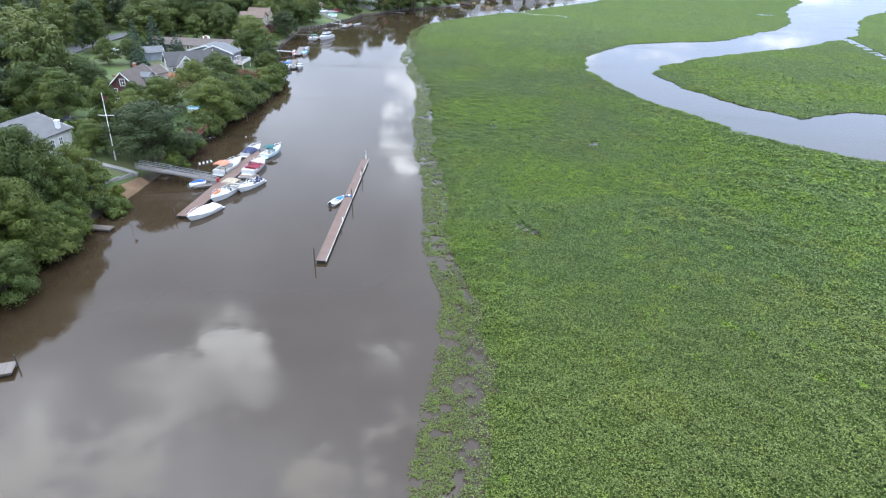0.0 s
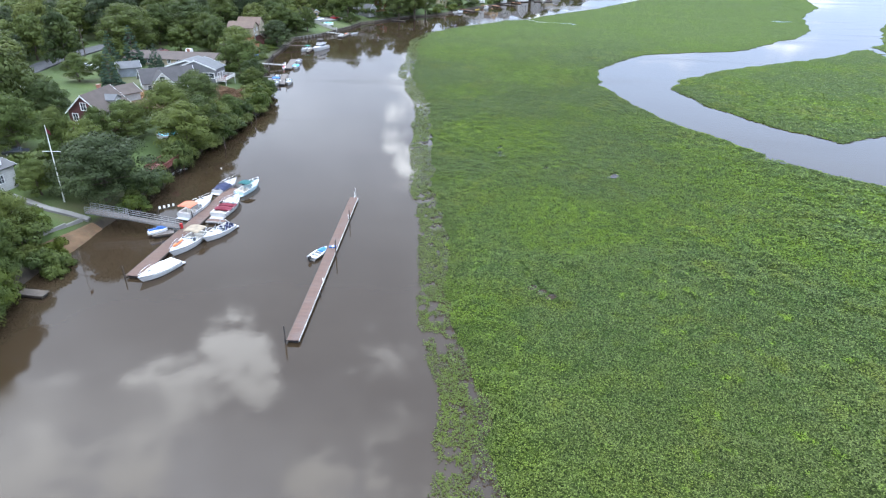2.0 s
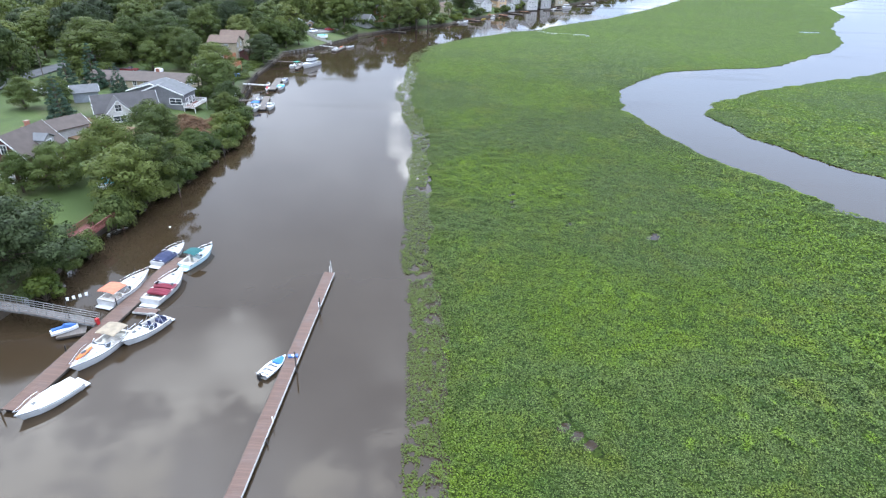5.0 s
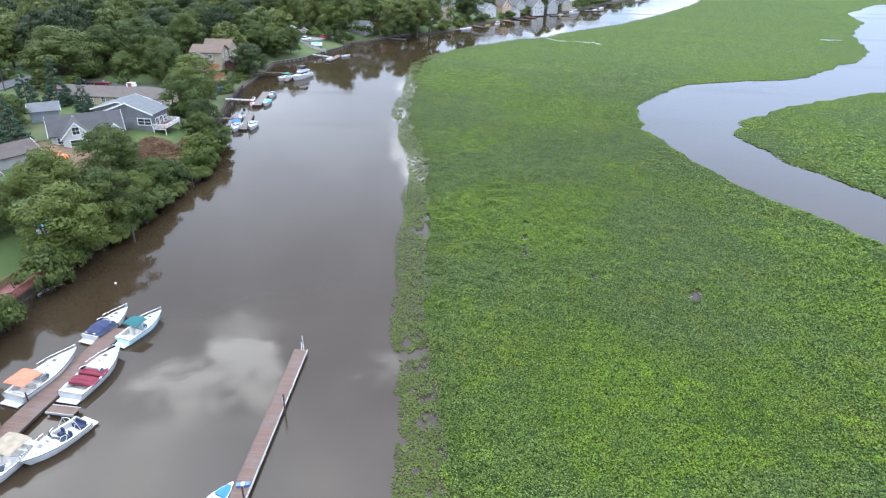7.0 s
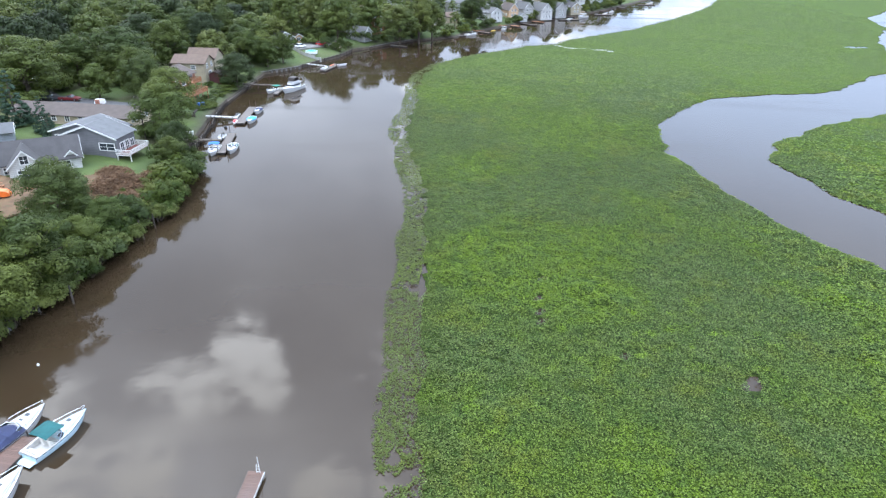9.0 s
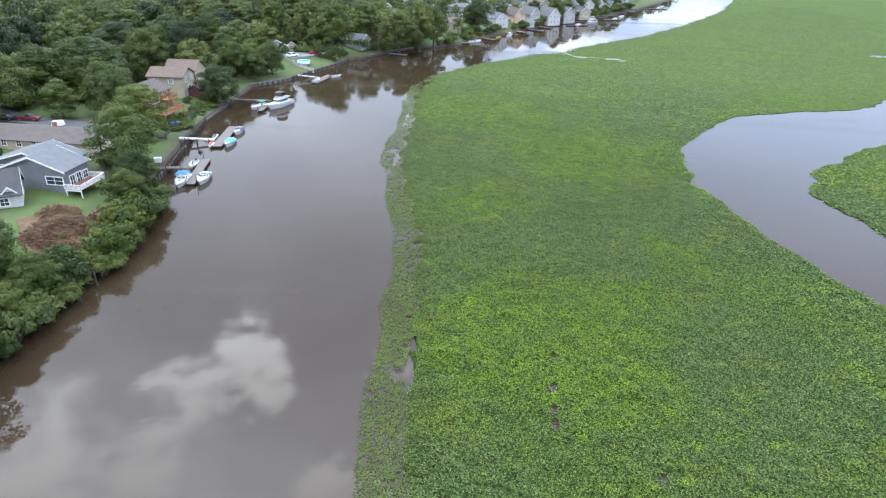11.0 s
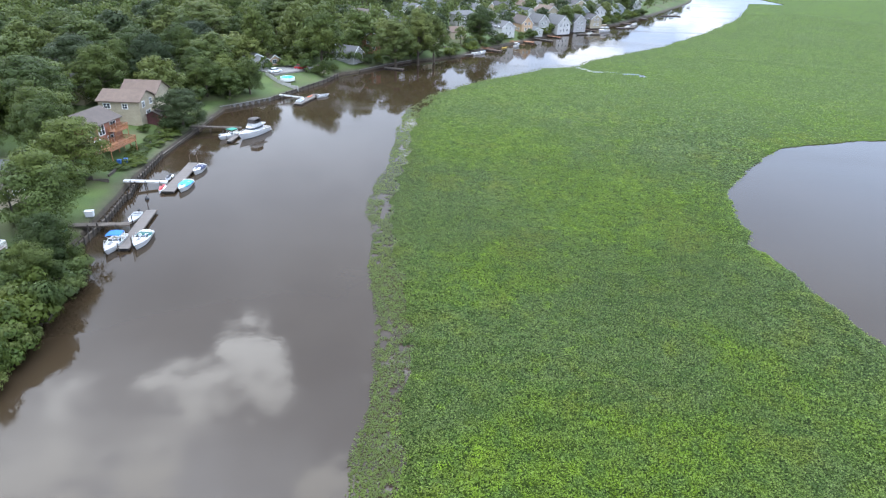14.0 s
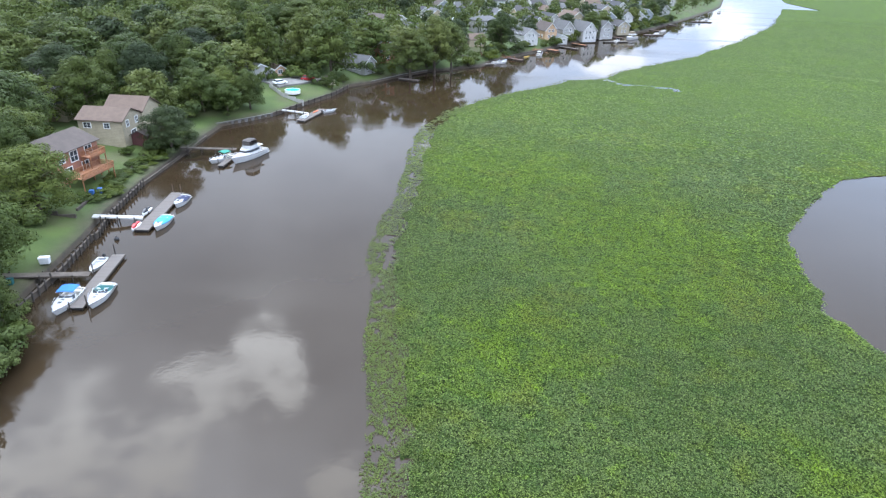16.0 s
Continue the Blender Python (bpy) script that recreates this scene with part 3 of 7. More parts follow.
def build_ground():
    ys = np.concatenate([[-1500, -600, -300, -150], np.arange(-60, 420, 2.0), np.arange(420, 700, 5.0), [720, 760, 800, 860, 950, 1100, 1300, 1700, 2300, 3500]])
    ds = np.array([3500, 1500, 700, 350, 200, 140, 100, 70, 50, 40, 32, 26, 21, 18, 15, 12, 9, 7, 5.5, 4, 2.8, 1.5, 0.8, 0.4, 0.05, -0.05, -1, -4, -60, -300, -1200, -4200])
    D, Y = np.meshgrid(ds, ys)
    wob = (fractal(Y, D * 0, 6, 21) - 0.5) * np.interp(Y, [0, 205, 225, 370, 390], [2.2, 2.2, 0.1, 0.1, 1.5])
    X = interp(BANK, Y) - D + wob * np.clip(1 - np.abs(D) / 20, 0, 1)
    Z = land_height(D, Y) + (fractal(X, Y, 14, 9) - 0.5) * 0.7 * np.clip((D - 3) / 10, 0, 1)
    n, k = X.shape
    i = np.arange(n * k).reshape(n, k)
    f = np.stack([i[:-1, :-1], i[1:, :-1], i[1:, 1:], i[:-1, 1:]], -1).reshape(-1, 4)
    me = fast_mesh("ground", np.stack([X, Y, Z], -1).reshape(-1, 3), f, GROUND)
    me.polygons.foreach_set("use_smooth", [True] * len(me.polygons))
    tagged(new("ground", me), "grassy river bank running down into muddy river bed", "ground", kind="structure")


build_ground()
bm = bmesh.new()
vs = [bm.verts.new((x, y, 0)) for x, y in ((-700, -1500), (4000, -1500), (4000, 4000), (-700, 4000))]
bm.faces.new(vs)
solid("water", bm, WATER, "calm brown river water reflecting grey clouds", "water", kind="structure")


def build_bed():
    """The mat of stems and shaded growth under the leaves."""
    for x0, x1, y0, y1, s, margin in ((-24, 100.8, -32, 340, 1.2, 2.8), (-24, 476, 340, 804, 2.0, 0.4), (100.8, 476.8, 16, 340, 2.0, 0.4), (476, 2476, 16, 804, 40, 0), (300, 3500, 804, 3604, 40, 0), (0, 2476, -400, -32, 16, 0), (100.8, 2476, -32, 16, 16, 0)):
        xs, ys = np.arange(x0, x1 + s / 2, s), np.arange(y0, y1 + s / 2, s)
        X, Y = np.meshgrid(xs, ys)
        def inside(px, py):
            uneven = (fractal(px, py, 3.0, 12) - 0.5) * 3.0 + 2.2 * np.clip((78 - py) / 25, 0, 1) if margin > 2 else 0.0
            return np.minimum(river_side(px, py) - margin - uneven, creek_side(px, py) - 0.3)

        F = inside(X, Y)
        e = s * 0.5
        gx, gy = (inside(X + e, Y) - F) / e, (inside(X, Y + e) - F) / e
        g = np.maximum(gx ** 2 + gy ** 2, 0.25)
        out = (F < 0) & (F > -2.2 * s)
        XX, YY = np.where(out, X - F * gx / g, X), np.where(out, Y - F * gy / g, Y)
        Z = np.full(X.shape, 0.10) + 0.12 * fractal(X, Y, 2.5, 31) * np.clip(F / 3, 0, 1)
        Z = np.where(pool_depth(X, Y) < 0.15, -0.3, Z)
        i = np.arange(X.size).reshape(X.shape)
        keep = (np.maximum.reduce([F[:-1, :-1], F[1:, :-1], F[1:, 1:], F[:-1, 1:]]) > 0) & (np.minimum.reduce([F[:-1, :-1], F[1:, :-1], F[1:, 1:], F[:-1, 1:]]) > -2.2 * s)
        q = np.stack([i[:-1, :-1], i[:-1, 1:], i[1:, 1:], i[1:, :-1]], -1)[keep]
        near = margin > 2
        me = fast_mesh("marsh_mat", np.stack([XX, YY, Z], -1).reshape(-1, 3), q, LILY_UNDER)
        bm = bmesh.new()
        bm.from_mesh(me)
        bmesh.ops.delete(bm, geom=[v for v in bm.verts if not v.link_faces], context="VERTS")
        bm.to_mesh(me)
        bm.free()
        tagged(new("marsh_mat", me), "dense mat of water-lily stems on the river, coloured dark for shade" if near else "distant green marsh of water lilies", "marsh", kind="stuff")


def thick(x, y):
    """Leaves to the square metre: many small ones by the river, fewer and broader far off."""
    return np.maximum(54 * np.exp(-np.maximum(x - 38, 0) / 27 - np.maximum(y - 235, 0) / 46 - np.maximum(34 - y, 0) / 20), 1.9)


def leaves(name, x0, x1, y0, y1, label, rng, edge=3.6):
    gx, gy = np.meshgrid((x0, (x0 + x1) / 2, x1), (y0, (y0 + y1) / 2, y1))
    most = float(thick(gx, gy).max())
    n = int((x1 - x0) * (y1 - y0) * most)
    x, y = rng.uniform(x0, x1, n), rng.uniform(y0, y1, n)
    rho = thick(x, y)
    sel = rng.uniform(0, most, n) < rho
    x, y, rho = x[sel], y[sel], rho[sel]
    if not len(x):
        return
    f, bay = river_side(x, y), creek_side(x, y)
    clump = fractal(x, y, 1.3, 51) + 0.5 * (fractal(x, y, 8, 57) - 0.5)
    thin = np.clip((f + 2.0) / 0.7, 0, 1) * np.clip(9.0 * (clump - 0.28 - 0.06 * np.clip((95 - y) / 25, 0, 1)), 0, 1.0) + np.clip((f - 2.2 - 1.6 * np.clip((78 - y) / 25, 0, 1)) / 0.8, 0, 1)
    thin = np.minimum(thin, np.clip(bay / 0.5 + 0.6, 0, 1))
    track = np.minimum.reduce([to_line(x, y, gap) for gap in GAPS]) + (fractal(x, y, 1.1, 15) - 0.5) * 0.9
    keep = (f > -edge) & (bay > -0.5) & (pool_depth(x, y) > 0) & (track > 0) & (rng.uniform(0, 1, len(x)) < np.clip(thin, 0.0, 1))
    x, y, f, bay, rho = x[keep], y[keep], f[keep], bay[keep], rho[keep]
    n = len(x)
    if not n:
        return
    a = rng.uniform(0, math.tau, n)
    s = np.where(f < 2.2, 1.12, 1.0) * np.minimum(np.sqrt(1.62 / rho), 0.50) * rng.uniform(0.65, 1.25, n) * (0.8 + 0.5 * fractal(x, y, 12, 61))
    tilt, dirn = rng.normal(0.12, 0.34, n) * np.interp(y, (190, 300), (1.0, 0.35)), rng.uniform(0, math.tau, n)
    lush = np.clip((fractal(x, y, 26, 83) - 0.40) * 5, 0, 1)
    hump = np.clip((fractal(x, y, 1.9, 71, 3) - 0.34) * 2.4, 0, 1)
    z = 0.08 + np.clip(np.minimum(f / 4, bay / 1.5), 0, 1) * (0.10 + (0.20 + 0.32 * lush) * np.interp(y, (150, 250), (1.0, 0.3)) * hump + rng.uniform(-0.05, 0.14, n) + 1.1 * np.exp(-np.maximum(to_line(x, y, RIDGE), 0) ** 2 / 5) * rng.uniform(0.2, 1, n))
    # a small spade-shaped blade
    shape = np.array([(0.44, -0.34, 0.06), (0.02, 0.62, -0.03), (-0.46, -0.30, 0.06)])
    ca, sa = np.cos(a), np.sin(a)
    px = (shape[:, 0] * ca[:, None] - shape[:, 1] * sa[:, None]) * s[:, None]
    py = (shape[:, 0] * sa[:, None] + shape[:, 1] * ca[:, None]) * s[:, None]
    lean = px * np.cos(dirn)[:, None] + py * np.sin(dirn)[:, None]
    pz = np.clip(shape[:, 2] * s[:, None] + lean * np.tan(tilt)[:, None], -0.25, 0.25)
    v = np.stack([x[:, None] + px, y[:, None] + py, np.maximum(z[:, None] + pz, 0.02)], -1).reshape(-1, 3)
    rim = (f < 2.5 + 1.2 * (fractal(x, y, 2.5, 59) - 0.5)) | (rng.uniform(0, 1, n) < np.clip(0.6 - (f - 2.5) / 9, 0, 1))
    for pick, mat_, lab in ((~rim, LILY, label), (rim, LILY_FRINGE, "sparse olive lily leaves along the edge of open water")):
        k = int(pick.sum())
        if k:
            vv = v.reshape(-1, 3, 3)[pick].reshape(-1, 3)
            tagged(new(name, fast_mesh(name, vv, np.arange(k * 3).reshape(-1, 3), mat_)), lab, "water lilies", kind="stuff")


build_bed()
lily_rng = np.random.default_rng(5)
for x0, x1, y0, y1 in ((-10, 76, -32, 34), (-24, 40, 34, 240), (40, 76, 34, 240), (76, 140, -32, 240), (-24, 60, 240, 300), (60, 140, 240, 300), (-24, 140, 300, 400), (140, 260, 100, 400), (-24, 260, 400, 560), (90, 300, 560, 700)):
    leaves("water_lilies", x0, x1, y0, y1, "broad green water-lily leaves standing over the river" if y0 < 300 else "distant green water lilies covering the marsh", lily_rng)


def build_inlet():
    bm = bmesh.new()
    rows_ = []
    for i in range(len(INLET) * 6 - 5):
        k, u = divmod(i, 6)
        a, b = INLET[k], INLET[min(k + 1, len(INLET) - 1)]
        x, y, w = (a[j] + (b[j] - a[j]) * u / 6 for j in range(3))
        w = w * 0.7 + 0.08 + 0.25 * noise.noise((x * 0.4, y * 0.4, 2))
        rows_.append([(x, y - w, 0.30), (x, y + w, 0.30)])
    loft(bm, rows_, cap=False)
    solid("water", bm, WATER, "narrow winding inlet of open water in the lily bed", "water", kind="structure")


build_inlet()


# ---- trees ----
def crown_mesh(name, lobes, count, leaf, material, rng, droop=0.0, under=0.25):
    """Leaf sprays on the outer and upper shells of many lobes (x, y, z, radius, squash)."""
    lob = np.array(lobes)
    pick = rng.choice(len(lob), count, p=lob[:, 3] ** 2 / (lob[:, 3] ** 2).sum())
    d = rng.normal(0, 1, (count, 3))
    d /= np.linalg.norm(d, axis=1)[:, None]
    d[:, 2] = np.where(d[:, 2] < -under, -d[:, 2], d[:, 2])
    ripple = 1 + 0.13 * np.sin(d[:, 0] * 7 + pick) * np.sin(d[:, 1] * 8 + pick * 2.0) + 0.10 * np.sin(d[:, 2] * 11 + pick)
    r = lob[pick, 3] * ripple * (1 - 0.5 * rng.uniform(0, 1, count) ** 3.2) * rng.uniform(0.94, 1.06, count)
    c = lob[pick, :3] + d * r[:, None] * np.stack([np.ones(count), np.ones(count), lob[pick, 4]], -1)
    n = d * 1.0 + rng.normal(0, 0.20, (count, 3)) + np.array([0, 0, 0.12])
    n /= np.linalg.norm(n, axis=1)[:, None]
    u = np.cross(n, rng.normal(0, 1, (count, 3)))
    u /= np.linalg.norm(u, axis=1)[:, None]
    v = np.cross(n, u)
    s = leaf * rng.uniform(0.55, 1.35, count)[:, None]
    c[:, 2] -= droop * rng.uniform(0, 1, count)
    q = np.stack([c - u * s * 0.55 - v * s * 0.15, c + u * s * 0.45 - v * s * 0.4 + n * s * 0.12, c + u * s * 0.1 + v * s * 0.6], 1)
    return fast_mesh(name, q.reshape(-1, 3), np.arange(count * 3).reshape(-1, 3), material)


def crown_lobes(height, radius, lobes, low, rng):
    """Rounded clumps over an uneven dome, with a few large ones inside to close it."""
    p2, p3 = rng.uniform(0, math.tau, 2)
    z0, z1 = height * low, height
    lob = []
    for i in range(lobes):
        a = i * 2.399 + rng.uniform(-0.35, 0.35)
        u = ((i + 0.5) / lobes) ** 0.85
        size = radius * rng.uniform(0.20, 0.36)
        prof = math.sqrt(max(0.03, 1 - ((u - 0.36) / 0.68) ** 2)) * (1 + 0.16 * math.sin(2 * a + p2) + 0.12 * math.sin(3 * a + p3))
        rr = max(0, radius * prof - size) * rng.uniform(0.80, 1.08)
        lob.append((math.cos(a) * rr, math.sin(a) * rr, z0 + (z1 - z0 - size) * u * rng.uniform(0.90, 1.04) + size * 0.3, size, rng.uniform(0.70, 0.95)))
    for i in range(4):
        a = i * 1.7 + p2
        lob.append((math.cos(a) * radius * 0.3, math.sin(a) * radius * 0.3, z0 + (z1 - z0) * (0.35 + 0.1 * i), radius * 0.42, 0.9))
    return lob


def make_tree(height, radius, count, leaf, material, seed, label, trunk=0.3, lobes=30, low=0.06, droop=0.0):
    rng = np.random.default_rng(seed)
    t = thing("tree", pose(0, 0, -500), label, "tree")
    bm = bmesh.new()
    top = height * 0.66
    mid = (rng.normal(0, 0.25), rng.normal(0, 0.25), height * 0.28)
    rod(bm, (0, 0, -0.4), mid, trunk * 1.25, trunk * 0.85, 9)
    rod(bm, mid, (mid[0] * 2, mid[1] * 2, top), trunk * 0.85, trunk * 0.3, 8)
    lob = crown_lobes(height, radius, lobes, low, rng)
    for i, p in enumerate(lob[:lobes]):
        if i % 2 == 0:
            s = Vector(mid).lerp(Vector((mid[0] * 2, mid[1] * 2, top)), min(1, max(0, p[2] / height - 0.3)))
            rod(bm, s, Vector(p[:3]), trunk * 0.32, trunk * 0.08, 6)
    part("trunk", bm, BARK, t, "rough grey-brown trunk with spreading limbs")
    crown = new("crown", crown_mesh("crown", lob, count, leaf, material, rng, droop))
    crown.parent = t
    return t


def make_fir(height, radius, count, seed, label):
    rng = np.random.default_rng(seed)
    t = thing("tree", pose(0, 0, -500), label, "conifer")
    bm = bmesh.new()
    rod(bm, (0, 0, -0.4), (0, 0, height * 0.96), 0.24, 0.03, 8)
    lob = []
    tiers = 13
    for i in range(tiers):
        u = i / (tiers - 1)
        z, ring = height * (0.10 + 0.86 * u), radius * (1 - u) ** 0.85 + 0.15
        k = max(3, int(8 * (1 - u)))
        for j in range(k):
            a = j * math.tau / k + i * 0.9 + rng.uniform(-0.25, 0.25)
            rr = ring * rng.uniform(0.5, 0.95)
            lob.append((math.cos(a) * rr, math.sin(a) * rr, z - rr * 0.22, 0.22 * radius * (1.15 - u * 0.7), 0.42))
            rod(bm, (0, 0, z), (math.cos(a) * rr, math.sin(a) * rr, z - rr * 0.2), 0.04, 0.012, 5)
    part("trunk", bm, BARK, t, "straight brown trunk")
    crown = new("crown", crown_mesh("crown", lob, count, 0.28, LEAF_FIR, rng, 0.25))
    crown.parent = t
    return t


def make_bush(radius, height, count, leaf, material, seed, label):
    rng = np.random.default_rng(seed)
    t = thing("bush", pose(0, 0, -500), label, "bush")
    bm = bmesh.new()
    lob = []
    for i in range(11):
        a, rr = i * 2.399, radius * math.sqrt((i + 0.3) / 11) * 0.85
        size = radius * rng.uniform(0.28, 0.48)
        z = height * rng.uniform(0.30, 0.75) * (1.1 - 0.4 * rr / radius)
        lob.append((math.cos(a) * rr, math.sin(a) * rr, z, size, 0.85))
        rod(bm, (0, 0, -0.3), (math.cos(a) * rr, math.sin(a) * rr, z), 0.06, 0.02, 5)
    part("stem", bm, BARK, t)
    crown = new("foliage", crown_mesh("foliage", lob, count, leaf, material, rng))
    crown.parent = t
    return t


def place(src, x, y, scale=1.0, turn=0.0, tall=1.0, z=None, label=""):
    z = ground_z(x, y) if z is None else z
    ob = copy_thing(src, pose(x, y, z - 0.05, 0, 0, turn) @ Matrix.Diagonal((scale, scale, scale * tall, 1)))
    if label:
        ob["label"] = label
    return ob


def drop(src):
    for o in (*src.children_recursive, src):
        bpy.data.objects.remove(o)


def far_lots():
    """House plots up the slope behind the far bank."""
    out, rng = [], np.random.default_rng(313)
    for y in np.arange(470, 760, 15.0):
        for off in (38, 62, 88, 118):
            px, py = bank_x(y) - off * 0.8 + rng.uniform(-5, 5), y + off * 0.35 + rng.uniform(-5, 5)
            if rng.uniform() < 0.62 and not any((px - a) ** 2 + (py - b) ** 2 < 16 ** 2 for a, b in out + FAR_KEEP):
                out.append((px, py))
    return out


FAR_KEEP = [(-8, 505), (5, 515), (24.5, 499), (34, 508), (46, 517), (57, 533), (42, 548), (62, 560), (28, 535), (76, 575), (96, 612), (12, 478), (18, 522), (70, 552), (86, 592), (116, 650), (52, 575), (-5, 560), (15, 580), (45, 610), (-30, 500), (-40, 465)]
FAR_LOTS = far_lots()


def build_trees():
    oak = [make_tree(13, 6.8, 27000, 0.26, LEAF_OAK if i else LEAF_DARK, 10 + i, "tall dark green broadleaf tree with a wide crown", 0.38, 34) for i in range(3)]
    maple = [make_tree(12, 5.6, 19000, 0.245, LEAF_LIGHT, 20 + i, "leafy mid-green tree with an uneven crown", 0.28, 28) for i in range(3)]
    tall_tree = make_tree(18, 6.5, 17000, 0.34, LEAF_PALE, 45, "tall pale green tree with a high crown and bare lower trunk", 0.42, 30, 0.28)
    firs = [make_fir(12, 3.6, 9000, 30 + i, "dark conical fir tree beside the houses") for i in range(2)]
    willow = make_tree(8, 3.4, 6000, 0.32, LEAF_LIGHT, 41, "drooping willow leaning over the river bank", 0.2, 14, 0.2, 2.2)
    far = [make_tree(13, 6.4, 7600, 0.46, (LEAF_DARK, LEAF_OAK, LEAF_LIGHT, LEAF_PALE)[i], 50 + i, "broadleaf tree among the houses behind the river", 0.32, 26, 0.05) for i in range(4)]
    low_bush = [make_bush(2.4, 2.6, 800, 0.46, LEAF_OAK if i else LEAF_LIGHT, 70 + i, "leafy green shrub between the gardens") for i in range(2)]
    bush = [make_bush(2.6, 3.4, 2100, 0.31, (LEAF_BUSH, LEAF_OAK, LEAF_PALE)[i], 60 + i, "dense green shrub overhanging the water's edge") for i in range(3)]
    brown = make_bush(2.2, 2.0, 1800, 0.30, LEAF_BROWN, 66, "brown heap of cut dry brush on the bank")
    rng = np.random.default_rng(77)
    big = []
    # x, y, kind, radius, height
    for x, y, k, r, hgt in (
            # the wooded bank before the docks
            (-65.5, 90, 1, 6.4, 15.5), (-60.8, 79.5, 1, 5.6, 13), (-60.8, 92.3, 3, 4.3, 11), (-57.6, 80, 4, 4.8, 9.5), (-57.6, 70, 3, 5.2, 9.5), (-66.5, 78, 2, 6.4, 14.5), (-58.8, 86, 5, 3.8, 7.5), (-65, 102, 3, 3.8, 9), (-63, 66, 4, 6.0, 12), (-70, 66, 2, 7, 14), (-60, 55, 1, 6.4, 12), (-60, 41, 3, 6.0, 12), (-62, 25, 1, 6.5, 12),
            # round the docks and the red deck
            (-60.2, 120.6, 0, 8.6, 12.5), (-66.5, 129, 3, 5.0, 11.5), (-73.5, 131.5, 4, 4.2, 12), (-57.0, 149, 3, 7.4, 13), (-63.5, 157.5, 4, 6.6, 12.5), (-56.6, 159, 5, 6.2, 11.5), (-70, 150, 5, 5.0, 9.5), (-74.6, 147, 4, 3.4, 8), (-87, 139, 4, 5.8, 12), (-70, 118, 4, 3.6, 7), (-64.5, 177, 1, 6.4, 10.5), (-58.6, 166, 4, 4.4, 7),
            (-61.2, 213.5, 1, 4.4, 9.5), (-59.0, 206.5, 3, 3.8, 8.0), (-56.2, 176, 4, 3.6, 7.0), (-55.8, 168, 3, 3.6, 7.5),
            # by the grey house and along the lawns
            (-69.0, 225.2, 4, 7.6, 14.2), (-76.5, 246.5, 5, 7.0, 13.0), (-86, 254, 1, 5.5, 13), (-73.6, 287.5, 0, 6.2, 11), (-79.5, 318, 4, 6.6, 12), (-73.5, 319.5, 3, 5.0, 10), (-69.5, 326.5, 1, 4.4, 11.5), (-77, 327, 3, 5.5, 11), (-86, 327, 1, 6, 12), (-54.5, 361.5, 4, 2.6, 6),
            # the gardens and street behind
            (-101, 171, 3, 4.8, 9), (-93, 160, 1, 5.5, 10), (-95, 142, 2, 6.4, 13), (-97, 124, 0, 6.4, 13), (-78, 105, 3, 4.5, 9), (-88, 103, 1, 7, 14), (-92, 117, 4, 5.6, 12), (-121, 172, 1, 7, 13), (-109, 201, 4, 4.4, 8.5), (-102, 203, 5, 4.4, 8.5), (-117, 250, 1, 12, 17), (-114.5, 268, 4, 7.6, 15), (-100.5, 254, 3, 5.2, 10), (-91, 259, 1, 6.8, 14), (-116, 314, 0, 9.5, 16), (-105, 277, 2, 10.5, 17), (-94, 267, 3, 7.0, 12), (-97, 355, 0, 9.8, 16), (-107, 333, 2, 10, 17), (-150, 366, 1, 13, 17), (-101, 300, 1, 8.0, 16), (-104, 316, 4, 6.2, 15), (-95, 318, 0, 7.0, 17), (-103, 379, 6, 13, 20), (-97, 341, 2, 7.6, 17), (-82, 421, 6, 12, 20), (-93, 424, 2, 10, 18), (-66, 381, 1, 6.4, 8), (-57, 421, 4, 6, 10), (-142, 392, 1, 8, 16), (-168, 366, 4, 9, 17),
            # round the bend
            (-31.6, 389.5, 6, 8.6, 20), (-23.5, 398.5, 6, 8.0, 24), (-17.5, 406, 6, 6.6, 21), (2, 456, 1, 8.5, 17), (52, 527, 4, 7, 14), (60, 543, 3, 6.6, 13)):
        src = (oak + maple + [tall_tree])[k]
        base_r, base_h = (6.8, 13) if k < 3 else (5.6, 12) if k < 6 else (6.5, 18)
        place(src, x, y, r / base_r, rng.uniform(0, 360), hgt / (base_h * r / base_r))
        big.append((x, y, r))
    for x, y, s, k in ((-95.5, 193.5, 0.95, 0), (-104, 225, 1.1, 1), (-95, 221, 0.72, 1), (-108, 219, 1.0, 0), (-92, 218, 0.5, 0)):
        place(firs[k], x, y, s, rng.uniform(0, 360))
        big.append((x, y, 3.5))
    place(willow, -55.2, 141.5, 0.8, 30, z=0.4)
    # shore shrubs
    for x, y, s in ((-56.6, 99, 0.9), (-55.8, 96.5, 0.75), (-58.5, 102, 0.7), (-58.5, 97.5, 0.8), (-62.5, 101, 1.2), (-63.5, 105.5, 0.9), (-60.8, 99.5, 0.8), (-56, 160, 1.1), (-55, 166, 1.0), (-54.7, 171, 1.15), (-55, 176, 1.1), (-54.2, 181, 0.95), (-57, 184, 0.9), (-53.6, 188, 1.3), (-54.0, 192, 1.5), (-55.2, 197.5, 1.7), (-58.8, 200.5, 1.1), (-58, 204, 1.1), (-60.5, 208, 1.2), (-61.5, 213, 1.15), (-63.5, 217, 1.2), (-62.5, 220, 0.8), (-58.5, 150, 0.9), (-60, 91, 0.9), (-61, 86, 0.9), (-59.5, 76, 0.9), (-76, 284, 0.8), (-80, 280, 0.6), (-61, 362, 1.0), (-57, 363, 0.8), (-53, 372, 0.7)):
        place(bush[int(rng.integers(3))], x, y, s, rng.uniform(0, 360), rng.uniform(0.9, 1.5))
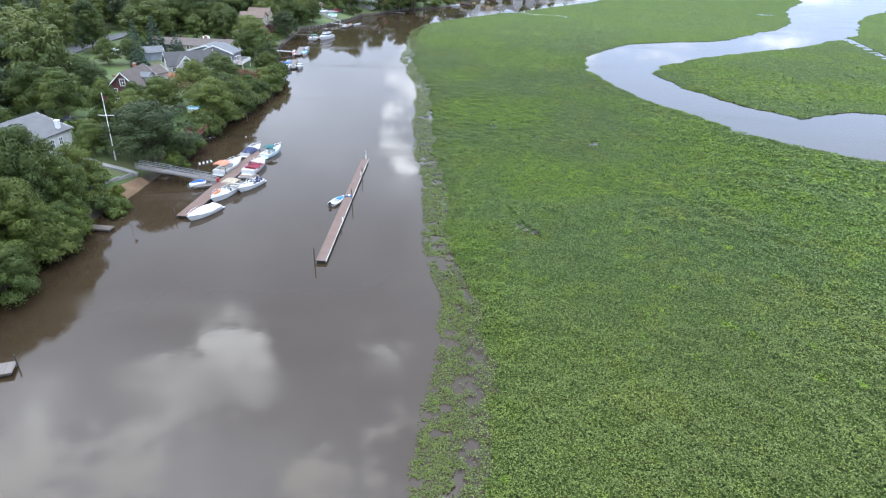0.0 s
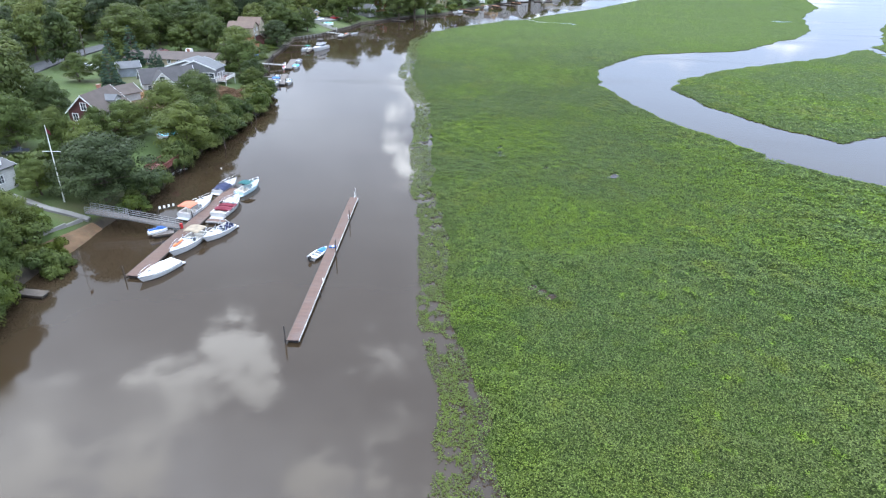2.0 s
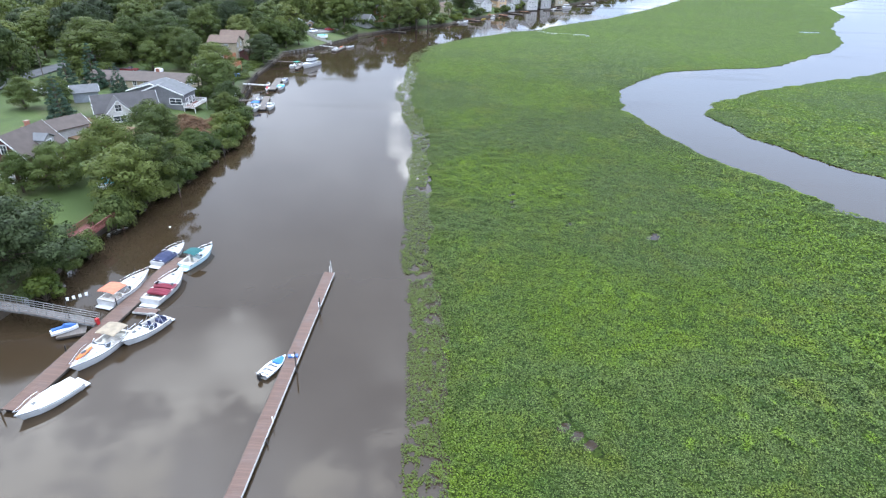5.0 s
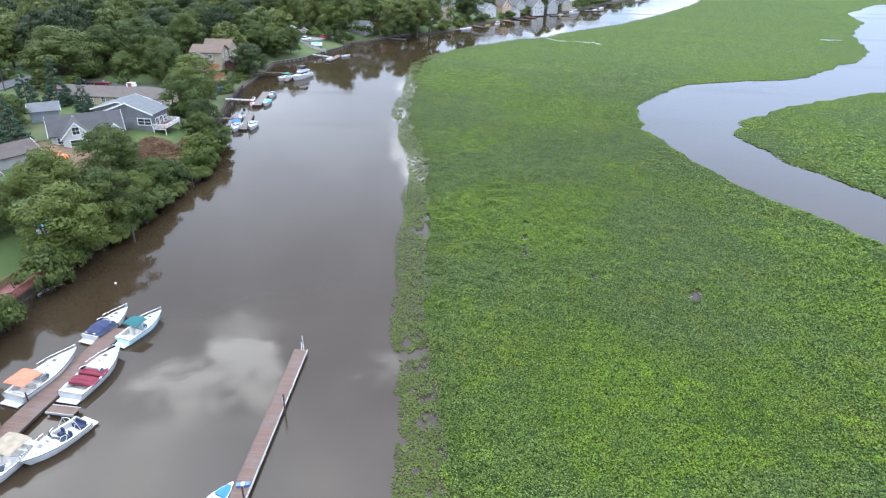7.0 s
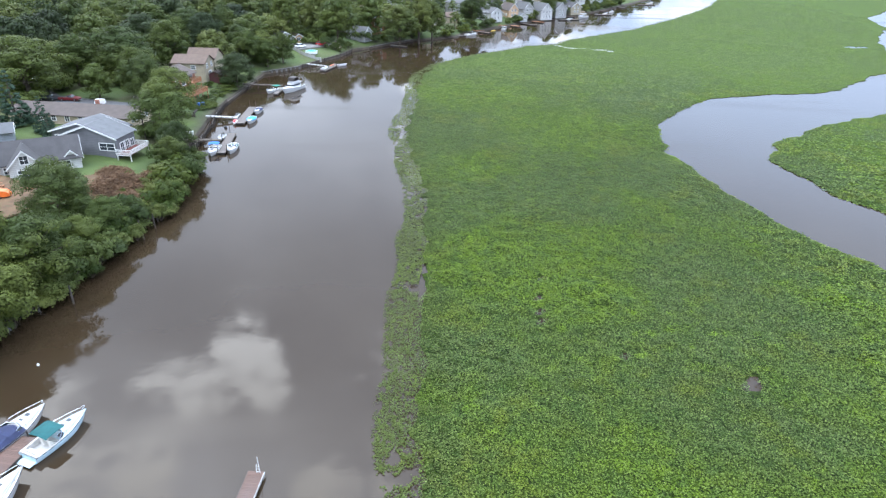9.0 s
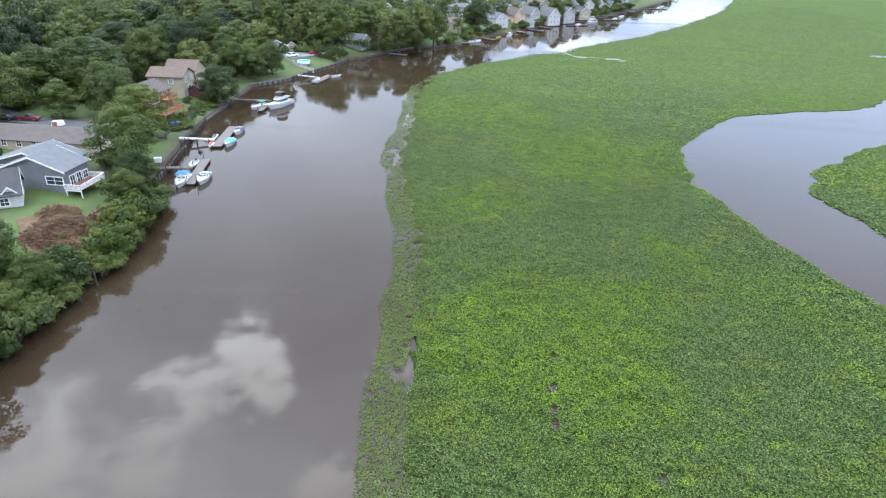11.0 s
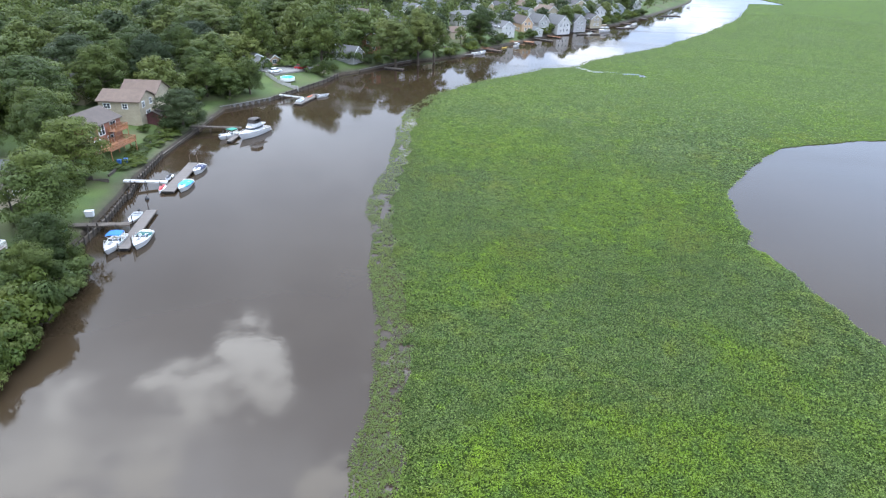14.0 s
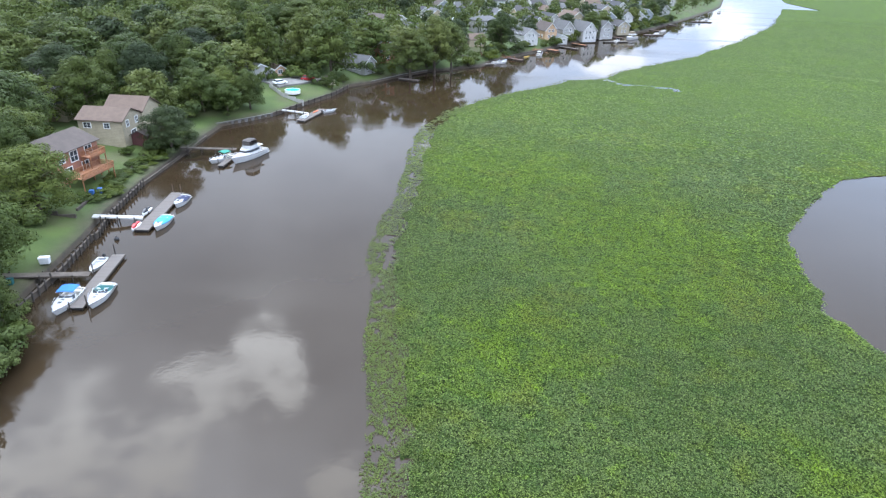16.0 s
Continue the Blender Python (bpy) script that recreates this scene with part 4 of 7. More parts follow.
    for y in (*np.arange(116, 134, 2.4), *np.arange(140, 146, 2.4), *np.arange(146, 217, 3.4), *np.arange(40, 90, 4.0)):
        place(bush[int(rng.integers(3))], bank_x(y) + rng.uniform(-0.2, 2.3), y + rng.uniform(-0.8, 0.8), rng.uniform(0.55, 1.25), rng.uniform(0, 360), rng.uniform(0.8, 1.7), z=0.4)
    for y in np.arange(384, 640, 4.0):
        place(bush[int(rng.integers(2))], bank_x(y) - rng.uniform(1.5, 7), y, rng.uniform(0.6, 1.6), rng.uniform(0, 360), label="green shrubs and weeds along the far bank")
    for x, y, s in ((-17, 446, 0.7), (0, 462, 0.6), (16, 488, 0.7), (38, 528, 0.8), (52, 545, 0.8), (70, 560, 0.9), (-20, 470, 0.8), (-3, 490, 0.7), (18, 510, 0.7), (84, 580, 0.9), (88, 600, 0.9), (104, 620, 1.0), (112, 640, 1.0), (-40, 425, 0.8), (-57, 405, 0.8), (-62, 392, 0.7)):
        place(far[int(rng.integers(4))], x, y, s, rng.uniform(0, 360))
        big.append((x, y, 5 * s))
    for y in np.arange(254, 300, 0.8):
        place(bush[int(rng.uniform() > 0.8)], bank_x(y) - rng.uniform(1.6, 6.0), y, rng.uniform(0.35, 0.75), rng.uniform(0, 360), 0.5, label="low bright green garden plants on the slope")
    for x, y, s in ((-66, 199, 0.5), (-91, 178, 0.8), (-86, 172, 0.7), (-60.5, 176, 0.5), (-57.6, 198, 0.5)):
        place(brown, x, y, s, rng.uniform(0, 360))
    # neighbourhood trees, kept off the houses, lawns and roads
    clear = [(-80, 143, 8), (-87, 146, 7), (-76, 137, 5), (-74, 108, 8), (-67, 168, 9), (-70, 200, 9), (-74, 203, 7), (-66, 196, 8), (-71, 160, 7), (-98, 292, 6), (-75, 172, 7), (-90, 277, 9), (-84, 275, 8), (-96, 284, 8), (-76, 275, 7), (-88, 181, 7), (-86, 116, 11), (-81, 157, 9), (-84, 198, 11), (-93, 233, 12), (-82, 232, 10), (-78, 214, 9), (-70, 218, 7), (-66, 190, 7), (-100, 213, 5), (-114, 196, 12), (-107, 240, 8), (-88, 212, 10), (-96, 207, 9), (-84, 204, 8), (-90, 200, 8), (-104, 203, 7), (-82, 122, 10), (-72, 113, 6), (-77, 151, 9), (-70, 142, 7), (-79, 192, 11), (-71, 210, 10), (-63, 205, 8), (-92, 238, 14), (-104, 240, 9), (-79, 237, 6), (-88, 288, 10), (-83, 261, 9), (-74, 258, 9), (-74, 235, 9), (-76, 283, 9), (-73, 270, 11), (-65, 345, 12), (-60, 362, 9), (-70, 356, 7), (-50, 386, 9), (-46, 407, 9), (-38, 395, 7), (-11, 455, 8), (-6, 504, 9), (25, 497, 7), (34, 505, 7), (46, 516, 8), (56, 531, 8), (66, 545, 7), (-15, 425, 10), (-108, 184, 10), (-113, 221, 8), (-78, 306, 6), (-75, 322, 6), (-97, 190, 7), (20, 480, 7), (-30, 412, 6), (0, 470, 7), (5, 515, 7), (42, 548, 7), (62, 560, 7), (28, 535, 7), (76, 575, 7), (96, 612, 8), (-72, 372, 8), (-105, 178, 12), (-110, 192, 12), (-118, 208, 11), (-97, 178, 8), (-124, 196, 10), (-112, 168, 8), (-122, 235, 10), (-5, 480, 12), (-114, 250, 9), (-98, 222, 9), (-80, 178, 13), (-90, 182, 12), (-72, 184, 9), (-96, 176, 8), (-84, 226, 8), (-112, 228, 9), (-88, 165, 6)]
    spots = list(big)
    clear += [(a, b, 7) for a, b in FAR_LOTS]
    far_spots = []
    tries, count = 0, 0
    while tries < 14000 and len(spots) < len(big) + 1150:
        tries += 1
        y = rng.uniform(-30, 620) if tries % 4 else rng.uniform(620, 900)
        x = bank_x(y) - rng.uniform(9, 240)
        if abs(x - np.interp(y, (100, 180, 225, 250, 272, 320), (-126, -128, -132.5, -132, -129, -122))) < 6.5 and y < 330:
            continue
        if 425 < y < 800 and bank_x(y) - x < (60 if y < 570 else 130) and rng.uniform() > (0.4 if bank_x(y) - x < 50 else 0.6):
            continue
        if any((x - a) ** 2 + (y - b) ** 2 < r * r for a, b, r in clear) or any((x - a) ** 2 + (y - b) ** 2 < (0.86 * r + 4.6) ** 2 for a, b, r in spots):
            continue
        s = rng.uniform(0.95, 1.75) if y < 425 or bank_x(y) - x > 130 else rng.uniform(0.6, 0.9)
        spots.append((x, y, 6.2 * s))
        tall = rng.uniform(12, 21) / 13 / s if s > 0.92 else rng.uniform(0.85, 1.1)
        if bank_x(y) - x < 95 and y < 430:
            count += 1
            place(far[int(rng.integers(4))], x, y, s, rng.uniform(0, 360), tall)
        else:
            far_spots.append((x, y, s, tall))
    # bright bushes grown through the heaps of cut branches
    for x, y, s in ((-56.2, 190.5, 0.95), (-58.8, 193.2, 0.7), (-60.6, 188.4, 0.5), (-55.0, 185.2, 0.8), (-62.8, 195.6, 0.5), (-57.4, 183.0, 0.6), (-54.6, 193.6, 1.1)):
        place(bush[2 if s > 0.6 else 0], x, y, s, rng.uniform(0, 360), 1.2, label="bright yellow-green bush beside heaped brown branches")
    # undergrowth between the trees
    tries, shrubs = 0, 0
    while tries < 4000 and shrubs < 150:
        tries += 1
        y = rng.uniform(60, 430)
        x = bank_x(y) - rng.uniform(8, 75)
        if (abs(x - np.interp(y, (100, 180, 225, 250, 272, 320), (-126, -128, -132.5, -132, -129, -122))) < 6.5 and y < 330) or any((x - a) ** 2 + (y - b) ** 2 < (0.75 * r) ** 2 for a, b, r in clear):
            continue
        shrubs += 1
        place(low_bush[int(rng.integers(2))], x, y, rng.uniform(1.0, 2.0), rng.uniform(0, 360))
    # the woods further back, one mass of crowns and trunks
    for part_name, seed, mat_ in [("woodland", 91 + i, (LEAF_OAK, LEAF_LIGHT, LEAF_PALE, LEAF_DARK, LEAF_LIGHT)[i % 5]) for i in range(10)]:
        pts, r2 = [], np.random.default_rng(seed)
        for x, y, s, tall in far_spots[(seed - 91)::10]:
            z0 = ground_z(x, y)
            pts += [(x + lx, y + ly, z0 + lz, lr, sq) for lx, ly, lz, lr, sq in crown_lobes(13 * s * tall, 6.0 * s, 15, 0.14, r2)]
        tagged(new(part_name, crown_mesh(part_name, pts, 38 * len(pts), 0.95, mat_, r2)), "dense green suburban woodland behind the river houses", "woodland", kind="stuff")
    bm = bmesh.new()
    for x, y, s, tall in far_spots:
        z0 = ground_z(x, y)
        rod(bm, (x, y, z0 - 0.3), (x, y, z0 + 9 * s), 0.35 * s, 0.1 * s, 6)
    solid("woodland_trunks", bm, BARK, "brown trunks of distant woodland", "woodland", kind="stuff")
    for src in (*oak, *maple, tall_tree, *firs, willow, *far, *bush, *low_bush, brown):
        drop(src)


# ---- houses ----
def lattice(u, sill, ww, hh):
    """A window frame with a glazing cross, one connected shape standing proud of the wall."""
    bm = bmesh.new()
    xs = [u - ww / 2 - 0.15, u - ww / 2, u - 0.03, u + 0.03, u + ww / 2, u + ww / 2 + 0.15]
    zs = [sill - 0.14, sill, sill + hh / 2 - 0.03, sill + hh / 2 + 0.03, sill + hh, sill + hh + 0.14]
    front = [[bm.verts.new((x, -0.11, z)) for z in zs] for x in xs]
    back = [[bm.verts.new((x, 0.01, z)) for z in zs] for x in xs]

    def full(a, b):
        return 0 <= a < 5 and 0 <= b < 5 and (a % 2 == 0 or b % 2 == 0)

    for a in range(5):
        for b in range(5):
            if not full(a, b):
                continue
            bm.faces.new((front[a][b], front[a + 1][b], front[a + 1][b + 1], front[a][b + 1]))
            for da, db, p, q in ((-1, 0, (a, b), (a, b + 1)), (1, 0, (a + 1, b), (a + 1, b + 1)), (0, -1, (a, b), (a + 1, b)), (0, 1, (a, b + 1), (a + 1, b + 1))):
                if not full(a + da, b + db):
                    bm.faces.new((front[p[0]][p[1]], front[q[0]][q[1]], back[q[0]][q[1]], back[p[0]][p[1]]))
    bmesh.ops.delete(bm, geom=[v for v in bm.verts if not v.link_faces], context="VERTS")
    return bm


def house(x, y, rz, w, d, wall_h, rise, walls, roof, label, z=None, windows=(), chimney=None, over=0.45, hip=0.0, door=None, trim=True):
    """Ridge along the local x axis; front is local -y. windows: (side, along, sill height, width, height)."""
    z = ground_z(x, y) if z is None else z
    h = thing("house", pose(x, y, z, 0, 0, rz), label, "house")
    bm = bmesh.new()
    lo = -0.6
    hx = w / 2 - hip
    ring = [(-w / 2, -d / 2), (w / 2, -d / 2), (w / 2, d / 2), (-w / 2, d / 2)]
    b = [bm.verts.new((px, py, lo)) for px, py in ring]
    t = [bm.verts.new((px, py, wall_h)) for px, py in ring]
    for i in range(4):
        bm.faces.new((b[i], b[(i + 1) % 4], t[(i + 1) % 4], t[i]))
    if not hip:
        r0, r1 = bm.verts.new((-w / 2, 0, wall_h + rise)), bm.verts.new((w / 2, 0, wall_h + rise))
        bm.faces.new((t[3], t[0], r0))
        bm.faces.new((t[1], t[2], r1))
    part("wall", bm, walls, h)
    k = rise / (d / 2)
    th = 0.16
    for s, nm in ((-1, "roof"), (1, "roof")):
        bm = bmesh.new()
        e, zz = d / 2 + over, wall_h - over * k
        ex, rx = w / 2 + over, (w / 2 + over if not hip else hx)
        low = [(-ex, s * e, zz), (ex, s * e, zz), (rx, 0, wall_h + rise), (-rx, 0, wall_h + rise)]
        loft(bm, [[Vector(p) + Vector((0, 0, 0.03)) for p in low], [Vector(p) + Vector((0, 0, th + 0.03)) for p in low]], closed=True)
        part(nm, bm, roof, h)
    if hip:
        for s in (-1, 1):
            bm = bmesh.new()
            low = [(s * (w / 2 + over), -d / 2 - over, wall_h - over * k), (s * (w / 2 + over), d / 2 + over, wall_h - over * k), (s * hx, 0, wall_h + rise)]
            loft(bm, [[Vector(p) + Vector((0, 0, 0.03)) for p in low], [Vector(p) + Vector((0, 0, th + 0.03)) for p in low]], closed=True)
            part("roof", bm, roof, h)
    elif trim:
        for s in (-1, 1):
            bm = bmesh.new()
            for q in (-1, 1):
                a, c = Vector((s * (w / 2 + over + 0.03), q * (d / 2 + over), wall_h - over * k - 0.02)), Vector((s * (w / 2 + over + 0.03), 0, wall_h + rise - 0.02))
                loft(bm, [[a + Vector((0, 0, o)) for o in (-0.12, 0.2)] + [a + Vector((s * 0.05, 0, o)) for o in (0.2, -0.12)], [c + Vector((0, 0, o)) for o in (-0.12, 0.2)] + [c + Vector((s * 0.05, 0, o)) for o in (0.2, -0.12)]], closed=True)
            part("bargeboard", bm, TRIM, h, "white bargeboard along the gable")
    side = {"S": (Vector((0, -d / 2, 0)), 0), "N": (Vector((0, d / 2, 0)), 180), "E": (Vector((w / 2, 0, 0)), 90), "W": (Vector((-w / 2, 0, 0)), -90)}
    for sd, u, sill, ww, hh in windows:
        o, a = side[sd]
        m = Matrix.Translation(o) @ pose(0, 0, 0, 0, 0, a)
        bm = lattice(u, sill, ww, hh)
        win = part("window", bm, TRIM, h, "white-framed sash window")
        win.matrix_basis = m
        bm = bmesh.new()
        for q in (-0.25, 0.25):
            box(bm, (u + q * ww, -0.015, sill + hh / 2), (ww / 2 - 0.03, 0.03, hh))
        part("pane", bm, GLASS, win)
    if door:
        sd, u, ww, hh = door
        o, a = side[sd]
        bm = bmesh.new()
        box(bm, (u, -0.04, hh / 2 + 0.1), (ww, 0.08, hh))
        for q in (-1, 1):
            box(bm, (u + q * (ww / 2 + 0.07), -0.06, hh / 2 + 0.1), (0.12, 0.12, hh + 0.1))
        box(bm, (u, -0.06, hh + 0.18), (ww + 0.3, 0.12, 0.14))
        dr = part("door", bm, TRIM, h, "white panelled door")
        dr.matrix_basis = Matrix.Translation(o) @ pose(0, 0, 0, 0, 0, a)
    if chimney:
        cx, cy, top = chimney
        bm = bmesh.new()
        box(bm, (cx, cy, wall_h + top / 2), (0.8, 0.6, top + 1.5))
        box(bm, (cx, cy, wall_h + top + 0.7), (0.95, 0.75, 0.2))
        part("chimney", bm, BRICK if walls is not SIDING["white"] else TRIM, h)
    return h


def rows(side, length, storeys, step=2.6, w=1.0, h=1.3, sill=1.0, high=2.75):
    n = max(1, int(length / step))
    return tuple((side, (i - (n - 1) / 2) * step, sill + s * high, w, h) for s in range(storeys) for i in range(n))


def deck(x, y, z, rz, w, d, floor, rail, label, posts=True, drop_to=None, balusters=True):
    """A raised wooden deck with posts and a railing on three sides."""
    t = thing("deck", pose(x, y, 0, 0, 0, rz), label, "deck")
    bm = bmesh.new()
    n = int(w / 0.2)
    for i in range(n):
        box(bm, (-w / 2 + (i + 0.5) * w / n, 0, z), (w / n - 0.02, d, 0.05))
    part("decking", bm, floor, t)
    for s in (-1, 1):
        bm = bmesh.new()
        box(bm, (0, s * (d / 2 - 0.05), z - 0.15), (w, 0.06, 0.22))
        part("joist", bm, rail, t)
    base = drop_to if drop_to is not None else ground_z(x, y) - 0.5
    if posts:
        for px in (-w / 2 + 0.15, w / 2 - 0.15):
            for py in (-d / 2 + 0.15, d / 2 - 0.15):
                bm = bmesh.new()
                box(bm, (px, py, (z + base) / 2), (0.15, 0.15, z - base))
                part("post", bm, rail, t)
    for (ax, ay), (bx, by) in (((-w / 2, -d / 2), (w / 2, -d / 2)), ((w / 2, -d / 2), (w / 2, d / 2)), ((w / 2, d / 2), (-w / 2, d / 2))):
        bm = bmesh.new()
        L = math.hypot(bx - ax, by - ay)
        a = math.degrees(math.atan2(by - ay, bx - ax))
        mx, my = (ax + bx) / 2, (ay + by) / 2
        box(bm, (mx, my, z + 1.0), (L, 0.12, 0.07), a)
        box(bm, (mx, my, z + 0.15), (L, 0.07, 0.07), a)
        for i in range(int(L / 0.22) + 1):
            u = i / int(L / 0.22)
            box(bm, (ax + (bx - ax) * u, ay + (by - ay) * u, z + 0.55), (0.07, 0.07, 0.95), a)
        part("railing", bm, rail, t)
    return t


def build_houses():
    W = SIDING
    house(-84.4, 114.6, 80, 15, 15, 4.0, 2.4, W["white"], ROOFS["slate"], "low white-sided house with a grey shingle roof", windows=(("S", 2.2, 1.6, 0.9, 1.3), ("S", 4.4, 1.6, 0.9, 1.3), ("S", -2.5, 1.6, 1.2, 1.3), ("E", -3, 1.2, 1.2, 1.3), ("E", 3, 1.2, 1.2, 1.3)), chimney=(5.6, -6.6, 1.3))
    house(-78.6, 156, 86, 10.5, 7.6, 5.4, 3.5, W["maroon"], ROOFS["brown"], "dark red house with white-trimmed gable and brown-grey roof", windows=(("W", -2.3, 1.0, 1.1, 1.5), ("W", 2.3, 1.0, 1.1, 1.5), ("W", -2.3, 3.4, 1.1, 1.5), ("W", 2.3, 3.4, 1.1, 1.5), ("W", 0, 5.8, 1.1, 1.5)) + rows("S", 9, 2, 3.0), chimney=(3, 1.0, 3.4), door=("W", 0, 1.1, 2.1))
    house(-76.3, 157, 0, 3.4, 3.0, 7.0, 0.8, W["pale"], ROOFS["light"], "pale roof dormer with a white window on a dark red house", windows=(("E", 0, 5.8, 1.2, 0.9),), trim=False, over=0.3)
    house(-87, 180, 60, 9, 6, 2.4, 1.6, W["pale"], ROOFS["brown"], "low outbuilding with a brown roof behind trees")
    house(-82, 199.2, 33, 14, 7.6, 2.9, 3.2, W["white"], ROOFS["grey"], "white cottage with a dark grey shingle roof", z=3.3, windows=(("S", -5.4, 1.0, 1.0, 1.2), ("S", -3.6, 1.0, 1.0, 1.2), ("S", 4.5, 1.0, 1.2, 1.2), ("E", 0, 1, 1.2, 1.3)))
    house(-81.7, 194.8, 123, 5.6, 5.6, 2.9, 3.0, W["white"], ROOFS["grey"], "white front gable with dark-shuttered windows", z=3.3, windows=(("W", 0, 0.9, 2.8, 1.3), ("W", 0, 3.4, 1.3, 1.5)), over=0.35)
    house(-76.3, 200.4, 123, 3.0, 3.0, 2.6, 1.5, W["white"], ROOFS["grey"], "small white gabled porch of a cottage", z=3.3, over=0.25)
    house(-99.5, 212, 33, 6, 5, 2.6, 1.4, W["blue"], ROOFS["light"], "small blue garden shed with white trim")
    house(-76.4, 210.8, 86, 6.6, 12.2, 3.8, 2.3, W["grey"], ROOFS["light"], "grey-sided house with a pale blue-grey roof", windows=(("W", 3.9, 1.2, 3.2, 1.4), ("W", -4.9, 1.3, 1.6, 1.1), ("S", -1.6, 0.4, 1.2, 2.1), ("S", 0.2, 0.4, 1.2, 2.1), ("S", 2.0, 0.9, 1.2, 1.4)))
    house(-81, 216.2, 86, 7.5, 13.5, 3.2, 2.0, W["grey"], ROOFS["light"], "rear block of a grey house with roof light", windows=(("W", -5.2, 1.2, 1.3, 1.2), ("W", -3.2, 1.2, 1.3, 1.2)))
    house(-93.5, 233.5, -3, 30, 11, 2.3, 1.5, W["tan"], ROOFS["brown"], "long low house with a faded brown roof", windows=rows("S", 26, 1, 3.4) + (("E", -3, 0.9, 1.0, 1.2), ("E", -1, 0.9, 1.0, 1.2), ("E", 1, 0.9, 1.0, 1.2), ("E", 3, 0.9, 1.0, 1.2)), chimney=(4, 1.2, 1.6), trim=False)
    house(-87.4, 287.4, 2, 10.2, 8.4, 5.6, 1.9, W["cream"], ROOFS["tan"], "two-storey cream house with a brown roof", windows=(("S", -3, 3.8, 1.6, 1.1), ("S", 1.5, 3.8, 1.2, 1.1), ("E", -2.0, 3.9, 1.1, 1.3), ("E", 2.0, 3.9, 1.1, 1.3), ("E", 0, 0.6, 2.0, 2.0)), trim=False)
    house(-86.8, 296, 2, 9, 8.4, 5.8, 2.5, W["cream"], ROOFS["tan"], "rear block of a cream house under a brown roof", trim=False)
    house(-80.4, 289.5, 92, 7, 3.6, 2.6, 0.9, W["maroon"], ROOFS["brown"], "low brown-roofed porch beside a cream house", trim=False, windows=rows("S", 5, 1, 1.8, 1.3, 1.3, 0.8))
    house(-84.8, 264.2, 84, 11.5, 9.6, 5.8, 2.0, BRICK, ROOFS["brown"], "red brick house with wooden decks facing the river", windows=(("S", -4.2, 3.9, 1.4, 1.3), ("S", -1, 3.4, 1.8, 2.0), ("S", 3, 3.4, 1.8, 2.0), ("S", -3, 0.6, 1.8, 2.0), ("S", 1.5, 0.6, 1.8, 2.0), ("W", 0, 3.9, 1.2, 1.2)), trim=False)
    # houses round the far bend
    house(-50.5, 386.5, -24, 10, 6.6, 3.4, 2.4, W["pale"], ROOFS["slate"], "small pale grey house close to the river bend", windows=rows("S", 8, 1) + rows("E", 6, 1, 2.2) + (("E", 0, 3.4, 0.9, 1.1),))
    house(-47.6, 407, -50, 12, 9, 6.4, 1.8, BRICK, ROOFS["light"], "red brick house with a pale roof and chimney", windows=rows("S", 10, 2, 3) + rows("E", 8, 2, 3), chimney=(-5.5, 0, 2.2))
    house(-11, 456, 35, 9, 7, 3.4, 2.0, W["tan"], ROOFS["tan"], "small tan cottage above the water", windows=rows("S", 7, 1) + rows("E", 5, 1, 2))
    house(-8, 505, 25, 13, 10, 6.2, 1.8, W["pale"], ROOFS["slate"], "two-storey pale grey house with white trim", windows=rows("S", 11, 2) + rows("E", 8, 2), hip=3)
    house(5, 515, 25, 9, 9, 6.2, 1.8, W["white"], ROOFS["slate"], "white two-storey house among trees", windows=rows("S", 7, 2) + rows("E", 7, 2), hip=3)
    house(24.5, 499, -60, 11, 7, 4.6, 3.6, W["peach"], ROOFS["brown"], "peach-sided narrow house with a steep roof", windows=rows("E", 5, 2, 2.2) + rows("S", 8, 1))
    house(34, 508, -60, 12, 7, 5.0, 3.8, W["pale"], ROOFS["slate"], "pale blue-grey narrow house with a steep roof", windows=rows("E", 5, 2, 2.2) + rows("S", 9, 1))
    house(32, 497, -60, 6, 6, 2.8, 1.4, W["white"], ROOFS["light"], "white single-storey addition near the water", windows=rows("E", 5, 1, 2))
    house(46, 517, -58, 13, 9, 5.2, 4.2, W["white"], ROOFS["slate"], "white gabled house with a grey roof above the river", windows=rows("E", 8, 2, 2.4) + (("E", 0, 6.6, 1.0, 1.3),) + rows("S", 10, 1))
    house(57, 533, -58, 14, 9, 5.4, 3.6, W["pale"], ROOFS["slate"], "pale house with long grey roof", windows=rows("E", 7, 2) + rows("S", 10, 2))
    house(42, 548, -58, 14, 10, 5.6, 3.4, W["cream"], ROOFS["tan"], "cream house with a brown roof set back from the river", windows=rows("E", 7, 2) + rows("S", 10, 2))
    house(62, 560, -58, 14, 10, 5.6, 3.4, W["blue"], ROOFS["slate"], "blue-grey house behind the waterfront row", windows=rows("E", 7, 2) + rows("S", 10, 2))
    house(28, 535, -58, 12, 9, 5.2, 3.2, W["white"], ROOFS["charcoal"], "white house with a dark roof among trees", windows=rows("E", 7, 2) + rows("S", 9, 2))
    house(76, 575, -60, 12, 9, 5.2, 3.2, W["white"], ROOFS["grey"], "white house near the far bend", windows=rows("E", 7, 2) + rows("S", 9, 2))
    house(96, 612, -60, 12, 9, 4.2, 3.0, W["blue"], ROOFS["light"], "pale house by the far water", windows=rows("E", 7, 1) + rows("S", 9, 1))
    house(-84, 359, -30, 18, 10, 3.2, 2.4, W["pale"], ROOFS["slate"], "low house with a grey roof behind the swimming pool", windows=rows("S", 12, 1, 3) + rows("E", 7, 1))
